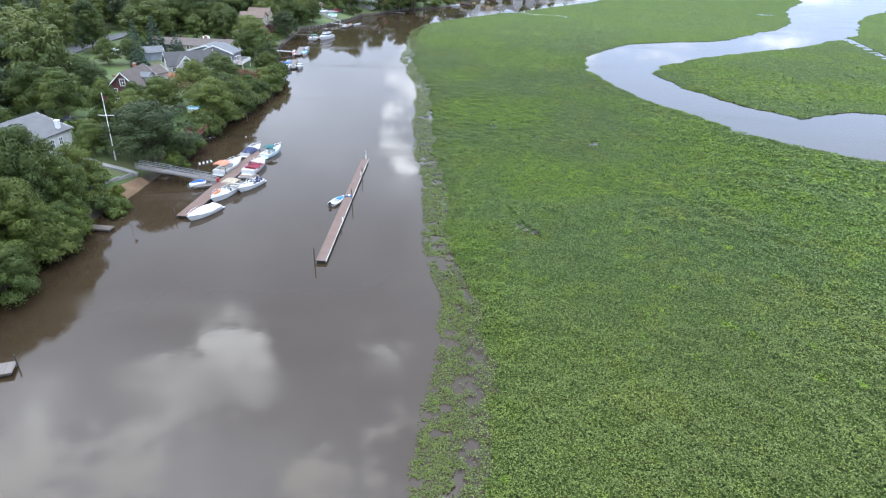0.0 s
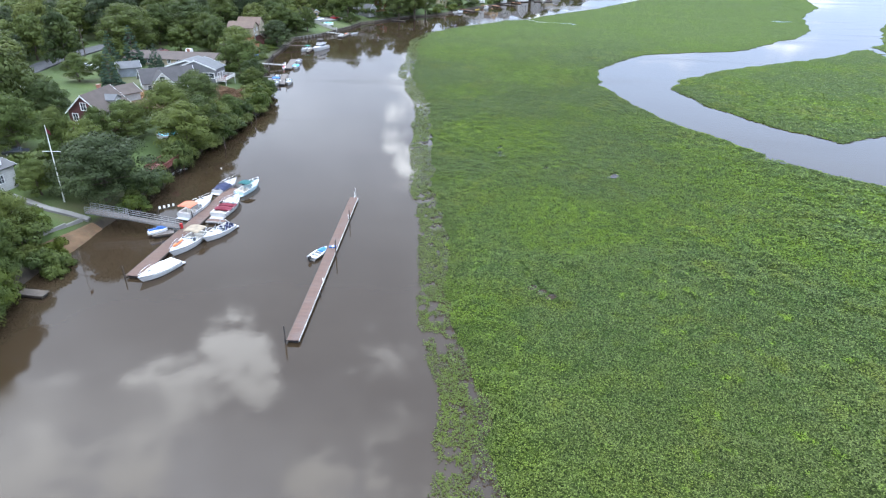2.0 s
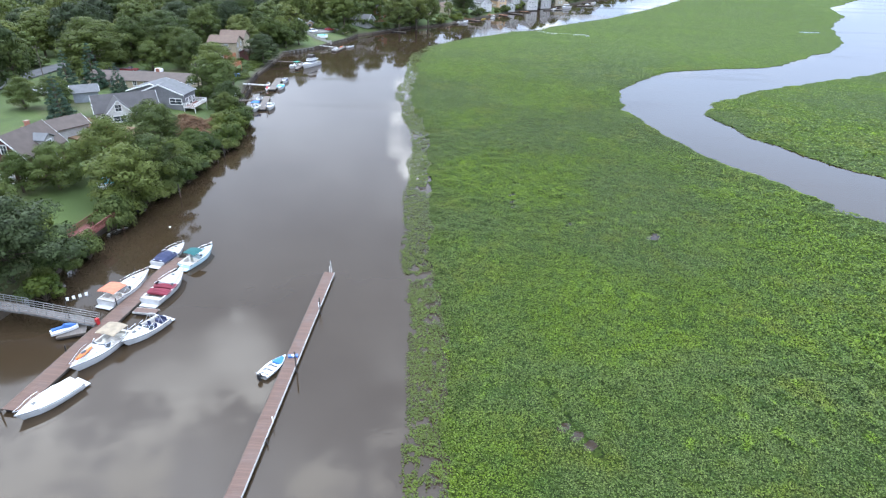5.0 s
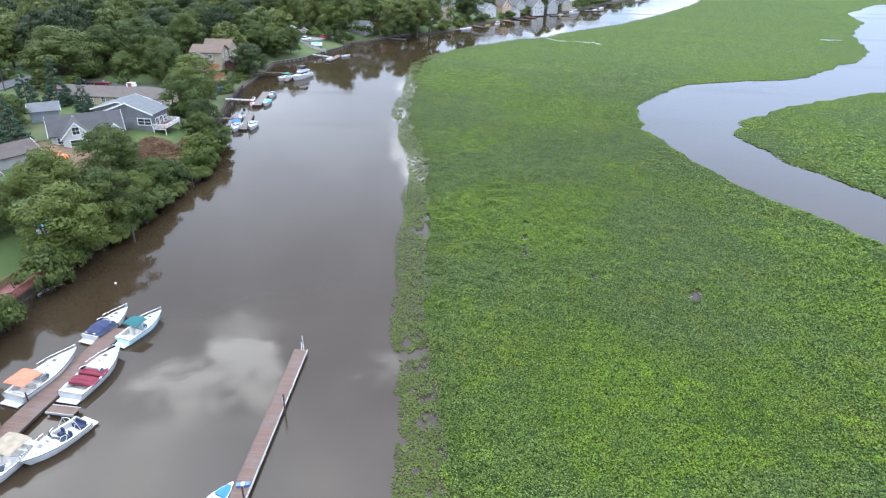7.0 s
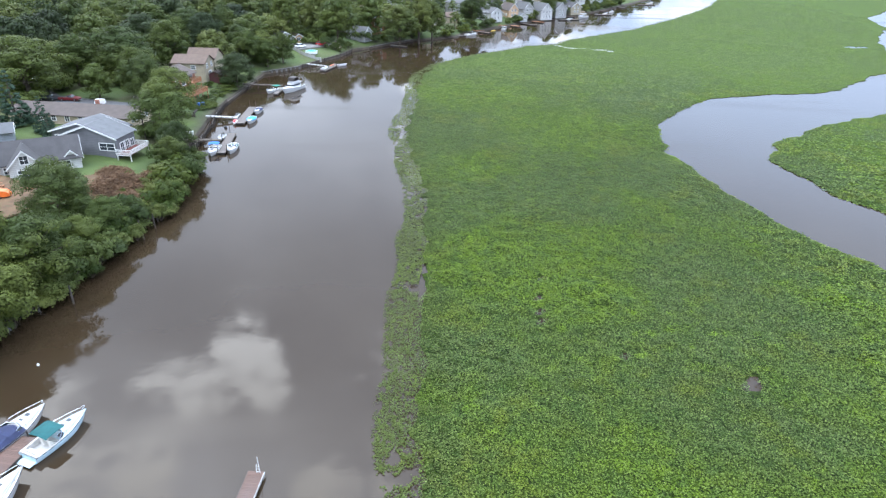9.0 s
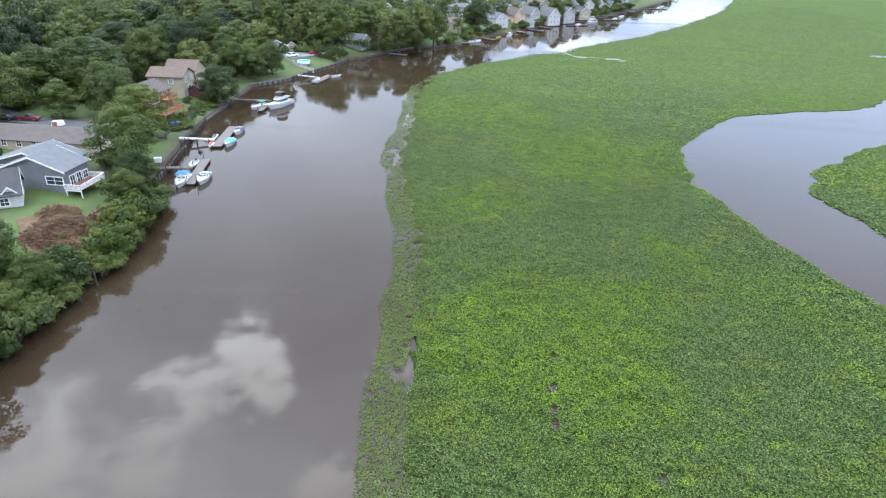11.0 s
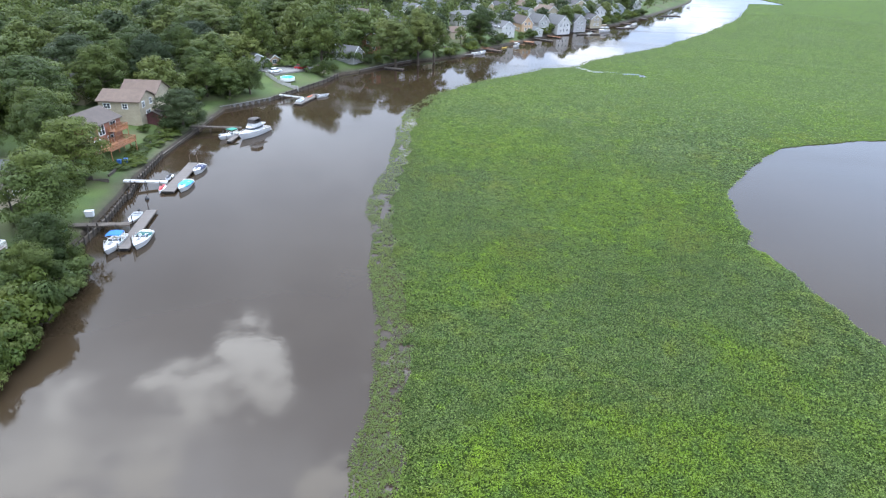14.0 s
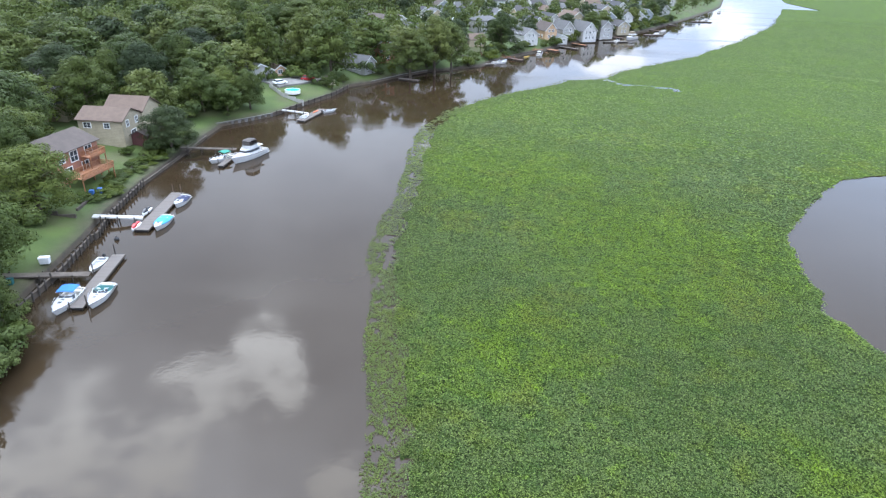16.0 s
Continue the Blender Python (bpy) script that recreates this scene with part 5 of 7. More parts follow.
    house(-75.5, 367.5, -40, 5, 4, 2.4, 1.2, W["peach"], ROOFS["tan"], "small pinkish garden building beside the yard", windows=(("E", 0, 0.8, 1.6, 1.2),))
    hr = np.random.default_rng(808)
    for hx, hy in FAR_LOTS:
        k = ("white", "cream", "pale", "blue", "tan", "white")[int(hr.integers(6))]
        rf = ("slate", "grey", "brown", "light", "tan", "charcoal")[int(hr.integers(6))]
        storeys = int(hr.integers(1, 3))
        house(hx, hy, -58 + 90 * int(hr.integers(2)) + hr.uniform(-6, 6), hr.uniform(9, 14), hr.uniform(7.5, 9.5), 2.4 + 2.4 * storeys, hr.uniform(2.0, 3.8), W[k], ROOFS[rf], "%s-walled house with a %s roof on the wooded hillside" % (k, rf), windows=rows("E", 6, storeys, 2.4) + rows("S", 9, storeys, 3.0) + rows("W", 6, storeys, 2.4))
    for x, y, rz, k, r in ((-24, 440, -40, 'cream', 'grey'), (12, 478, -50, 'white', 'slate'), (18, 522, -55, 'pale', 'charcoal'), (70, 552, -58, 'cream', 'grey'), (86, 592, -60, 'white', 'slate'), (116, 650, -60, 'pale', 'grey'), (52, 575, -55, 'white', 'brown'), (-152, 232, 8, "blue", "charcoal"), (-150, 200, 5, "pale", "brown"), (-112, 300, 12, "cream", "grey"), (-128, 330, 20, "white", "slate"), (-105, 348, 10, "white", "slate"), (-142, 290, 5, "tan", "brown"), (-98, 395, -20, "pale", "grey"), (-62, 440, -40, "white", "light"), (-85, 430, -30, "cream", "brown"), (-40, 465, -35, "white", "slate"), (-30, 500, -30, "pale", "grey"), (-65, 500, -30, "tan", "brown"), (-5, 560, -40, "white", "slate"), (15, 580, -50, "cream", "grey"), (45, 610, -50, "white", "slate"), (-110, 450, 0, "white", "grey")):
        house(x, y, rz, 13, 9, 4.6, 2.8, W[k], ROOFS[r], "suburban house half hidden by trees", windows=rows("S", 11, 2) + rows("E", 7, 2))
    # decks
    deck(-68.6, 209.4, 4.6, -4, 3.2, 7.0, WOOD_RED, TRIM, "raised deck with white railings beside a grey house")
    deck(-78.4, 266.2, 7.0, 84, 4.5, 2.0, WOOD_ORANGE, WOOD_ORANGE, "upper balcony of stained wood on a brick house")
    deck(-77.2, 262.6, 4.6, 84, 9, 3.4, WOOD_ORANGE, WOOD_ORANGE, "lower deck of stained wood on a brick house")
    deck(-78.2, 288.8, 4.2, 92, 7, 2.0, WOOD_RED, WOOD_RED, "porch with dark red railing beside a cream house")
    deck(-56.6, 137, 3.0, 86, 9.5, 3.2, WOOD_RED, WOOD_RED, "red-stained wooden deck at the river's edge")


build_trees()
build_houses()


# ---- roads and yards ----
def strip(name, pts, width, material, label, category, lift=0.05):
    bm = bmesh.new()
    rows_ = []
    P = [Vector((*p, 0)) for p in pts]
    fine = []
    for a, b in zip(P, P[1:]):
        k = max(1, int((b - a).length / 3))
        fine += [a.lerp(b, i / k) for i in range(k)]
    fine.append(P[-1])
    for i, p in enumerate(fine):
        d = (fine[min(i + 1, len(fine) - 1)] - fine[max(i - 1, 0)]).normalized()
        n = Vector((-d.y, d.x, 0))
        cols = []
        for u in (-0.5, -0.17, 0.17, 0.5):
            q = p + n * width * u
            cols.append((q.x, q.y, ground_z(q.x, q.y) + 0.38 + lift))
        low = [(cols[-1][0], cols[-1][1], cols[-1][2] - 1.0), (cols[0][0], cols[0][1], cols[0][2] - 1.0)]
        rows_.append(cols + low)
    loft(bm, rows_, closed=True)
    return solid(name, bm, material, label, category, kind="structure")


strip("road", [(-126, 100), (-128, 180), (-132.5, 225), (-132, 250), (-129, 272), (-122, 320), (-118, 420)], 7.0, ASPHALT, "grey asphalt street behind the riverside houses", "road")
strip("driveway", [(-126, 262), (-112, 250), (-100, 248), (-88, 247)], 6.0, ASPHALT, "grey driveway with parked cars", "driveway", 0.08)
strip("pavement", [(-85, 118), (-74, 116), (-66, 113), (-59.5, 113)], 1.1, CONCRETE, "narrow pale garden path to the gangway", "path", 0.02)
strip("driveway", [(-62, 372), (-66, 362), (-72, 352)], 7.0, CONCRETE, "grey paved yard with a parked red car", "driveway", 0.08)
strip("bare_plot", [(-56.5, 184), (-62, 190), (-68, 197)], 9.0, SOIL, "bare brown soil under heaps of cut branches", "soil", 0.0)
strip("bare_plot", [(-70, 179), (-80, 183), (-97, 190)], 13.0, SOIL, "bare brown soil of a cleared building plot", "soil", 0.03)


# ---- boats ----
def boat(x, y, ang, L, B, label, H=0.85, canopy=None, cover=None, cabin=0.25, cock=0.5, stripe=None, rail=True, hull_mat=None, screen=True, outboard=False, tower=False, seats="pale", low=False, canopy_at=0.30, lift=0.0):
    """A motor boat, bow along local +x, floating with its waterline at z 0."""
    L, B = L * 0.87, B * 1.06
    t = thing("boat", pose(x, y, lift, 0, 0, ang), label, "boat", "moored boats")
    hull_mat = hull_mat or GEL
    S = [i / 14 for i in range(15)]

    def half(s):
        return max(0.03, B / 2 * (1 - max(0, (s - 0.36) / 0.64) ** 2.7) * (0.92 + 0.08 * min(1, s / 0.3)))

    def sheer(s):
        return H * (0.92 + 0.30 * s * s)

    def at(s, z):
        return L * (s - 0.5) + 0.10 * L * (z / H) * s ** 5

    bm = bmesh.new()
    rings = []
    for s in S:
        b, h = half(s), sheer(s)
        pr = [(b, h), (b * 0.96, h * 0.55), (b * 0.84, 0.06), (0, -0.32 + 0.3 * s ** 4)]
        pr = pr + [(-u, v) for u, v in pr[-2::-1]]
        rings.append([(at(s, v), u, v) for u, v in pr])
    loft(bm, rings)
    part("hull", bm, hull_mat, t, smooth=False)
    if stripe:
        for q in (-1, 1):
            bm = bmesh.new()
            loft(bm, [[(at(s, v), q * (half(s) * (0.96 + 0.04 * (v / sheer(s) - 0.55) / 0.45) + 0.012), v) for v in (sheer(s) * 0.68, sheer(s) * 0.84)] for s in S[:-1]], cap=False)
            part("stripe", bm, CANVAS[stripe], t)
    bm = bmesh.new()
    for q in (-1, 1):
        pipe(bm, [(at(s, sheer(s)), q * (half(s) + 0.015), sheer(s) - 0.02) for s in S], 0.035, 5)
    part("rub_rail", bm, DARK if not low else ALU, t)
    bm = bmesh.new()
    rings = []
    for s in [cock + (1 - cock) * i / 9 for i in range(10)]:
        b, h = half(s), sheer(s)
        k = cabin * math.sin(math.pi * min(1, max(0, (1 - s) / (1 - cock) * 0.62 + 0.02))) ** 0.7
        rings.append([(at(s, h), u * b, h + 0.01 + k * w) for u, w in ((1, 0), (0.80, 0.08), (0.62, 0.85), (0.3, 1.0), (0, 1.05), (-0.3, 1.0), (-0.62, 0.85), (-0.80, 0.08), (-1, 0))])
    loft(bm, rings, cap=False)
    s = cock
    b, h = half(s), sheer(s)
    bm.faces.new([bm.verts.new(p) for p in rings[0]] + [bm.verts.new((at(s, h), -b * 0.9, 0.2)), bm.verts.new((at(s, h), b * 0.9, 0.2))])
    part("foredeck", bm, hull_mat if not low else ALU, t, smooth=False)
    bm = bmesh.new()
    rings = []
    for i in range(7):
        s = 0.02 + (cock - 0.02) * i / 6
        b, h = half(s), sheer(s) + 0.01
        rings.append([(at(s, h), u, v) for u, v in ((b, h), (b - 0.20, h), (b - 0.26, 0.22), (-b + 0.26, 0.22), (-b + 0.20, h), (-b, h))])
    loft(bm, rings, cap=False)
    box(bm, (at(0.035, H), 0, H * 0.55 + 0.1), (0.28, B * 0.86, H * 0.75))
    part("cockpit", bm, COCKPIT if not low else ALU, t)
    if not low:
        bm = bmesh.new()
        box(bm, (at(0, 0) - 0.35, 0, 0.22), (0.75, B * 0.78, 0.10))
        part("swim_platform", bm, hull_mat, t)
        seat = CANVAS[seats] if seats in CANVAS else VINYL
        for cx, cy, sx, sy in ((0.10, 0, 0.6, B * 0.6), (cock - 0.13, B * 0.2, 0.55, 0.5), (cock - 0.13, -B * 0.2, 0.55, 0.5)):
            bm = bmesh.new()
            box(bm, (at(cx, H), cy, 0.48), (sx, sy, 0.45), taper=0.94)
            box(bm, (at(cx, H) - sx * 0.45, cy, 0.85), (0.14, sy, 0.5), taper=0.9)
            part("seat", bm, seat, t)
        for s in (cock + 0.16, cock + 0.26):
            bm = bmesh.new()
            box(bm, (at(s, H), 0, sheer(s) + cabin * 0.98), (0.42, 0.48, 0.06), ry=4)
            part("hatch", bm, SCREEN, t, "dark tinted deck hatch")
    else:
        for s in (0.2, 0.42, 0.62):
            bm = bmesh.new()
            box(bm, (at(s, H), 0, 0.38), (0.3, half(s) * 1.8, 0.06))
            part("bench", bm, ALU, t)
    if screen and not low:
        bm = bmesh.new()
        a = [(-0.15, half(cock) * 0.86), (0.45, half(cock + 0.05) * 0.72), (0.75, 0.0), (0.45, -half(cock + 0.05) * 0.72), (-0.15, -half(cock) * 0.86)]
        z0 = sheer(cock) + 0.05
        lo = [(at(cock, H) + u, v, z0 + (0.5 * cabin if abs(v) < B * 0.3 else 0)) for u, v in a]
        hi = [(at(cock, H) + u - 0.38, v * 0.92, z0 + 0.48 + 0.1 * cabin) for u, v in a]
        loft(bm, [lo, hi], cap=False)
        part("windscreen", bm, SCREEN, t)
        bm = bmesh.new()
        pipe(bm, hi, 0.025, 5)
        for p, q in zip(lo, hi):
            rod(bm, p, q, 0.02, n=5)
        part("screen_frame", bm, CHROME, t)
    if rail and not low:
        bm = bmesh.new()
        top = [(at(s, H) + 0.05, q * max(0.05, half(s) - 0.10), sheer(s) + 0.52) for q, sr in ((1, S[8:]), (-1, S[8:][::-1])) for s in sr]
        pipe(bm, top, 0.018, 5)
        for q in (-1, 1):
            for s in S[8::2]:
                rod(bm, (at(s, H), q * max(0.05, half(s) - 0.10), sheer(s)), (at(s, H) + 0.05, q * max(0.05, half(s) - 0.10), sheer(s) + 0.52), 0.018, n=5)
        part("bow_rail", bm, CHROME, t, "polished steel bow rail")
    if canopy:
        bm = bmesh.new()
        c0, c1, hz = at(canopy_at, H) - 0.17 * L, at(canopy_at, H) + 0.17 * L, sheer(0.3) + 1.2
        wv = B * 0.44
        rings = [[(u, wv * v, hz + 0.16 * (1 - v * v) - (0.10 if e else 0)) for v in (-1, -0.6, -0.2, 0.2, 0.6, 1)] for u, e in ((c0, 1), (c0 + 0.3, 0), ((c0 + c1) / 2, 0), (c1 - 0.3, 0), (c1, 1))]
        loft(bm, rings, cap=False)
        loft(bm, [[(a, b, c - 0.05) for a, b, c in r] for r in rings], cap=False)
        part("canopy", bm, CANVAS[canopy], t, canopy + " canvas canopy")
        bm = bmesh.new()
        for q in (-1, 1):
            for u in (c0 + 0.05, c1 - 0.05):
                rod(bm, (u, q * wv, hz - 0.08), ((c0 + c1) / 2, q * half(0.3) * 0.93, sheer(0.3)), 0.02, n=5)
        part("canopy_frame", bm, CHROME, t)
    if cover:
        for s0, s1, hump in cover[1:]:
            bm = bmesh.new()
            rings = []
            n = 9
            for i in range(n + 1):
                s = s0 + (s1 - s0) * i / n
                b, h = half(s) + 0.03, sheer(s)
                k = hump * (0.45 + 0.55 * math.sin(math.pi * i / n)) * (1 + 0.12 * math.sin(i * 2.1))
                rings.append([(at(s, h), u * b, h + w * k - (0.14 if abs(u) == 1 else 0)) for u, w in ((1, 0), (0.97, 0.05), (0.7, 0.62), (0.35, 0.85), (0, 1), (-0.35, 0.85), (-0.7, 0.62), (-0.97, 0.05), (-1, 0))])
            loft(bm, rings)
            part("boat_cover", bm, CANVAS[cover[0]], t, cover[0] + " canvas boat cover")
    if tower:
        bm = bmesh.new()
        for q in (-1, 1):
            pipe(bm, [(at(0.20, H), q * B * 0.42, sheer(0.2)), (at(0.24, H), q * B * 0.36, sheer(0.2) + 1.1), (at(0.24, H), 0, sheer(0.2) + 1.35)], 0.04, 6)
            rod(bm, (at(0.36, H), q * B * 0.43, sheer(0.3)), (at(0.25, H), q * B * 0.36, sheer(0.2) + 1.05), 0.03)
        part("radar_arch", bm, GEL, t, "white tubular arch over the cockpit")
    if outboard:
        bm = bmesh.new()
        box(bm, (at(0, H) - 0.35, 0, H + 0.18), (0.55, 0.36, 0.5), taper=0.75)
        box(bm, (at(0, H) - 0.35, 0, 0.25), (0.2, 0.16, 0.9), taper=0.9)
        part("outboard", bm, DARK, t, "dark outboard motor")
    return t


def yacht(x, y, ang, L, B, label, top="charcoal", wall=None):
    """A cabin cruiser with a flybridge."""
    t = boat(x, y, ang, L, B, label, H=1.35, cabin=0.5, cock=0.42, rail=True, screen=False, stripe=None)
    bm = bmesh.new()
    loft(bm, [[(u, v * B * w, z) for u, v in ((-L * 0.22, -1), (L * 0.10, -1), (L * 0.20, -0.55), (L * 0.20, 0.55), (L * 0.10, 1), (-L * 0.22, 1))] for z, w in ((1.3, 0.40), (2.5, 0.36))], closed=True)
    part("cabin", bm, wall or GEL, t)
    bm = bmesh.new()
    loft(bm, [[(u * 1.012 + 0.02, v * B * w, z) for u, v in ((-L * 0.18, -1.01), (L * 0.10, -1.01), (L * 0.20, -0.56), (L * 0.20, 0.56), (L * 0.10, 1.01), (-L * 0.18, 1.01))] for z, w in ((1.75, 0.39), (2.3, 0.375))], cap=False)
    part("cabin_window", bm, SCREEN, t, "dark tinted wrap-round cabin windows")
    bm = bmesh.new()
    loft(bm, [[(u, v * B * 0.40, z) for u, v in ((-L * 0.30, -1), (L * 0.08, -1), (L * 0.14, 0), (L * 0.08, 1), (-L * 0.30, 1))] for z in (2.5, 2.66)], closed=True)
    loft(bm, [[(u * k, v * B * 0.38 * k, z) for u, v in ((-L * 0.16, -1), (L * 0.06, -1), (L * 0.12, -0.4), (L * 0.12, 0.4), (L * 0.06, 1), (-L * 0.16, 1))] for z, k in ((2.66, 1.0), (3.2, 0.95))], closed=True, cap=False)
    part("flybridge", bm, GEL, t)
    bm = bmesh.new()
    loft(bm, [[(u, v * B * 0.30 * k, z + 0.12 * (1 - v * v)) for v in (-1, -0.5, 0, 0.5, 1)] for u, k, z in ((-L * 0.16, 0.96, 4.15), (-L * 0.10, 1, 4.3), (L * 0.03, 1, 4.3), (L * 0.08, 0.9, 4.1))])
    loft(bm, [[(u, s * B * 0.31, z) for u, z in ((-L * 0.15, 3.2), (L * 0.07, 3.2), (L * 0.06, 4.15), (-L * 0.15, 4.15))] for s in (-1, 1)], closed=True, cap=False)
    part("enclosure", bm, CANVAS[top], t, "dark canvas flybridge enclosure")
    return t


def jet_ski(x, y, ang, colour, label, L=3.1):
    t = thing("jet_ski", pose(x, y, 0.1, 0, 0, ang), label, "jet ski", "moored boats")
    bm = bmesh.new()
    loft(bm, [[(L * (s - 0.5), u * w, z) for u, z in ((1, 0.45), (0.8, 0.05), (0, -0.1), (-0.8, 0.05), (-1, 0.45), (-0.5, 0.6), (0.5, 0.6))] for s, w in ((0, 0.5), (0.3, 0.58), (0.6, 0.52), (0.85, 0.3), (1, 0.06))], closed=True)
    part("hull", bm, PAINT["white"], t)
    bm = bmesh.new()
    loft(bm, [[(L * (s - 0.5), u * w, z) for u, z in ((1, 0.55), (0.7, h), (-0.7, h), (-1, 0.55))] for s, w, h in ((0.05, 0.3, 0.8), (0.45, 0.25, 0.85), (0.55, 0.35, 1.05), (0.75, 0.34, 0.9), (0.95, 0.1, 0.62))], closed=True)
    part("seat", bm, PAINT[colour], t)
    bm = bmesh.new()
    pipe(bm, [(L * 0.02, -0.42, 1.1), (L * 0.06, 0, 1.12), (L * 0.02, 0.42, 1.1)], 0.03)
    part("handlebar", bm, DARK, t)
    return t


def kayak(x, y, z, ang, L, colour, label):
    bm = bmesh.new()
    loft(bm, [[(L * (s - 0.5), u * w, v * h) for u, v in ((1, 0.6), (0.7, 0.1), (0, 0), (-0.7, 0.1), (-1, 0.6), (-0.5, 0.95), (0.5, 0.95))] for s, w, h in ((0, 0.03, 0.25), (0.15, 0.2, 0.3), (0.5, 0.34, 0.32), (0.85, 0.2, 0.3), (1, 0.03, 0.27))], closed=True)
    t = thing("kayak", pose(x, y, z, 0, 0, ang), label, "kayak")
    part("hull", bm, PAINT[colour], t)
    bm = bmesh.new()
    loft(bm, [[(L * u, 0.24 * v, 0.315) for u, v in ((-0.14, -0.5), (0, -1), (0.14, -0.5), (0.14, 0.5), (0, 1), (-0.14, 0.5))], [(L * u, 0.24 * v, 0.34) for u, v in ((-0.14, -0.5), (0, -1), (0.14, -0.5), (0.14, 0.5), (0, 1), (-0.14, 0.5))]], closed=True)
    part("seat", bm, DARK, t)
    return t


boat(-41.1, 98.3, -115, 7.2, 2.6, "white motor boat under a full white cover at the dock", cover=("white", (0.05, 0.78, 0.55)), screen=False, rail=True)
boat(-40.4, 107.4, -103, 8.8, 2.9, "white cruiser with a tan canopy at the dock", canopy="tan", cabin=0.45, H=0.95, canopy_at=0.22, stripe=None, tower=False)
kayak(-40.9, 104.9, 1.55, -100, 2.7, "orange", "orange kayak lying on a cruiser's foredeck")
boat(-36.9, 111.7, -112, 6.9, 2.5, "open white sports boat with a tubular arch", tower=True, cabin=0.35, seats="navy")
boat(-44.2, 121.1, 76, 9.0, 2.9, "white cruiser with an orange canopy beside the dock", canopy="orange", cabin=0.5, H=1.05, cock=0.45, canopy_at=0.22)
boat(-38.9, 122.0, 82, 9.0, 3.0, "white cruiser with maroon covers beside the dock", cover=("maroon", (0.20, 0.37, 0.40), (0.41, 0.58, 0.35)), cabin=0.5, H=1.0, stripe=None)
boat(-42.6, 131.8, 76, 7.0, 2.5, "white cruiser under a navy cockpit cover", cover=("navy", (0.04, 0.55, 0.75)), cabin=0.35)
boat(-38.1, 131.4, 72, 7.0, 2.4, "pale blue and white boat with a teal canopy", canopy="teal", cabin=0.35, hull_mat=GEL_BLUE, canopy_at=0.40)
boat(-18.9, 105.4, 66, 4.4, 1.6, "small aluminium fishing skiff tied to the floating dock", H=0.5, low=True, cabin=0.02, cock=0.7, cover=("blue", (0.66, 0.93, 0.12)), outboard=True)
boat(-57.2, 223.4, -82, 7.2, 2.5, "white boat with a bright blue canopy at a grey dock", canopy="blue", canopy_at=0.36, cabin=0.3, outboard=True)
boat(-53.6, 225.4, -80, 6.7, 2.4, "white runabout with a green cockpit", cover=("teal", (0.12, 0.40, 0.12)), cabin=0.25)
boat(-59.4, 234.2, -81, 4.8, 1.7, "small open white skiff with an outboard", H=0.55, low=True, cabin=0.02, cock=0.72, outboard=True, hull_mat=GEL)
boat(-57.3, 250.5, -84, 6.0, 2.3, "runabout under a bright blue cover", cover=("sky", (0.08, 0.82, 0.40)), screen=False, rail=False)
boat(-58.6, 260.5, -86, 5.4, 2.1, "small runabout under a navy cover", cover=("navy", (0.06, 0.70, 0.35)), screen=False, rail=False)
jet_ski(-61.0, 248.2, -82, "red", "white and red jet ski beside the grey dock")
jet_ski(-62.6, 254.8, -84, "dark", "dark jet ski beside the grey dock")
yacht(-56.1, 289.8, -107, 11.8, 3.5, "white flybridge yacht moored at the bank")
boat(-61.4, 286.6, -115, 7.0, 2.3, "white boat with a green canopy", canopy="green", canopy_at=0.35)
boat(-48.9, 335.4, 48, 5.0, 1.9, "open white skiff at a small dock", H=0.6, low=True, cabin=0.02, cock=0.7, outboard=True)
boat(-53.6, 326.2, 81, 5.0, 1.8, "small white skiff on a floating dock", H=0.55, low=True, cabin=0.02, cock=0.7, lift=0.35)
kayak(-52.2, 332.5, 0.62, 75, 3.0, "orange", "orange kayak lying on a small dock")
boat(1.5, 433.5, 40, 8.0, 2.7, "white sports boat by the far bank", cabin=0.4)
boat(20.5, 461.5, 62, 5.0, 1.9, "small white skiff by the far bank", cabin=0.2, canopy="white")
kayak(14.0, 455.0, 0.1, 56, 5.0, "yellow", "long yellow kayak at the far bank")
yacht(76.5, 536, 235, 12.0, 4.2, "beige cabin yacht moored at the far bank", top="tan", wall=SIDING["cream"])
for bx, by, ba in ((66, 521, 60), (97, 563, 60), (105, 580, 55), (150, 655, 60), (156, 668, 58), (186, 735, 60)):
    boat(bx, by, ba, 7.0, 2.4, "white motor boat moored along the far bank", cabin=0.35)


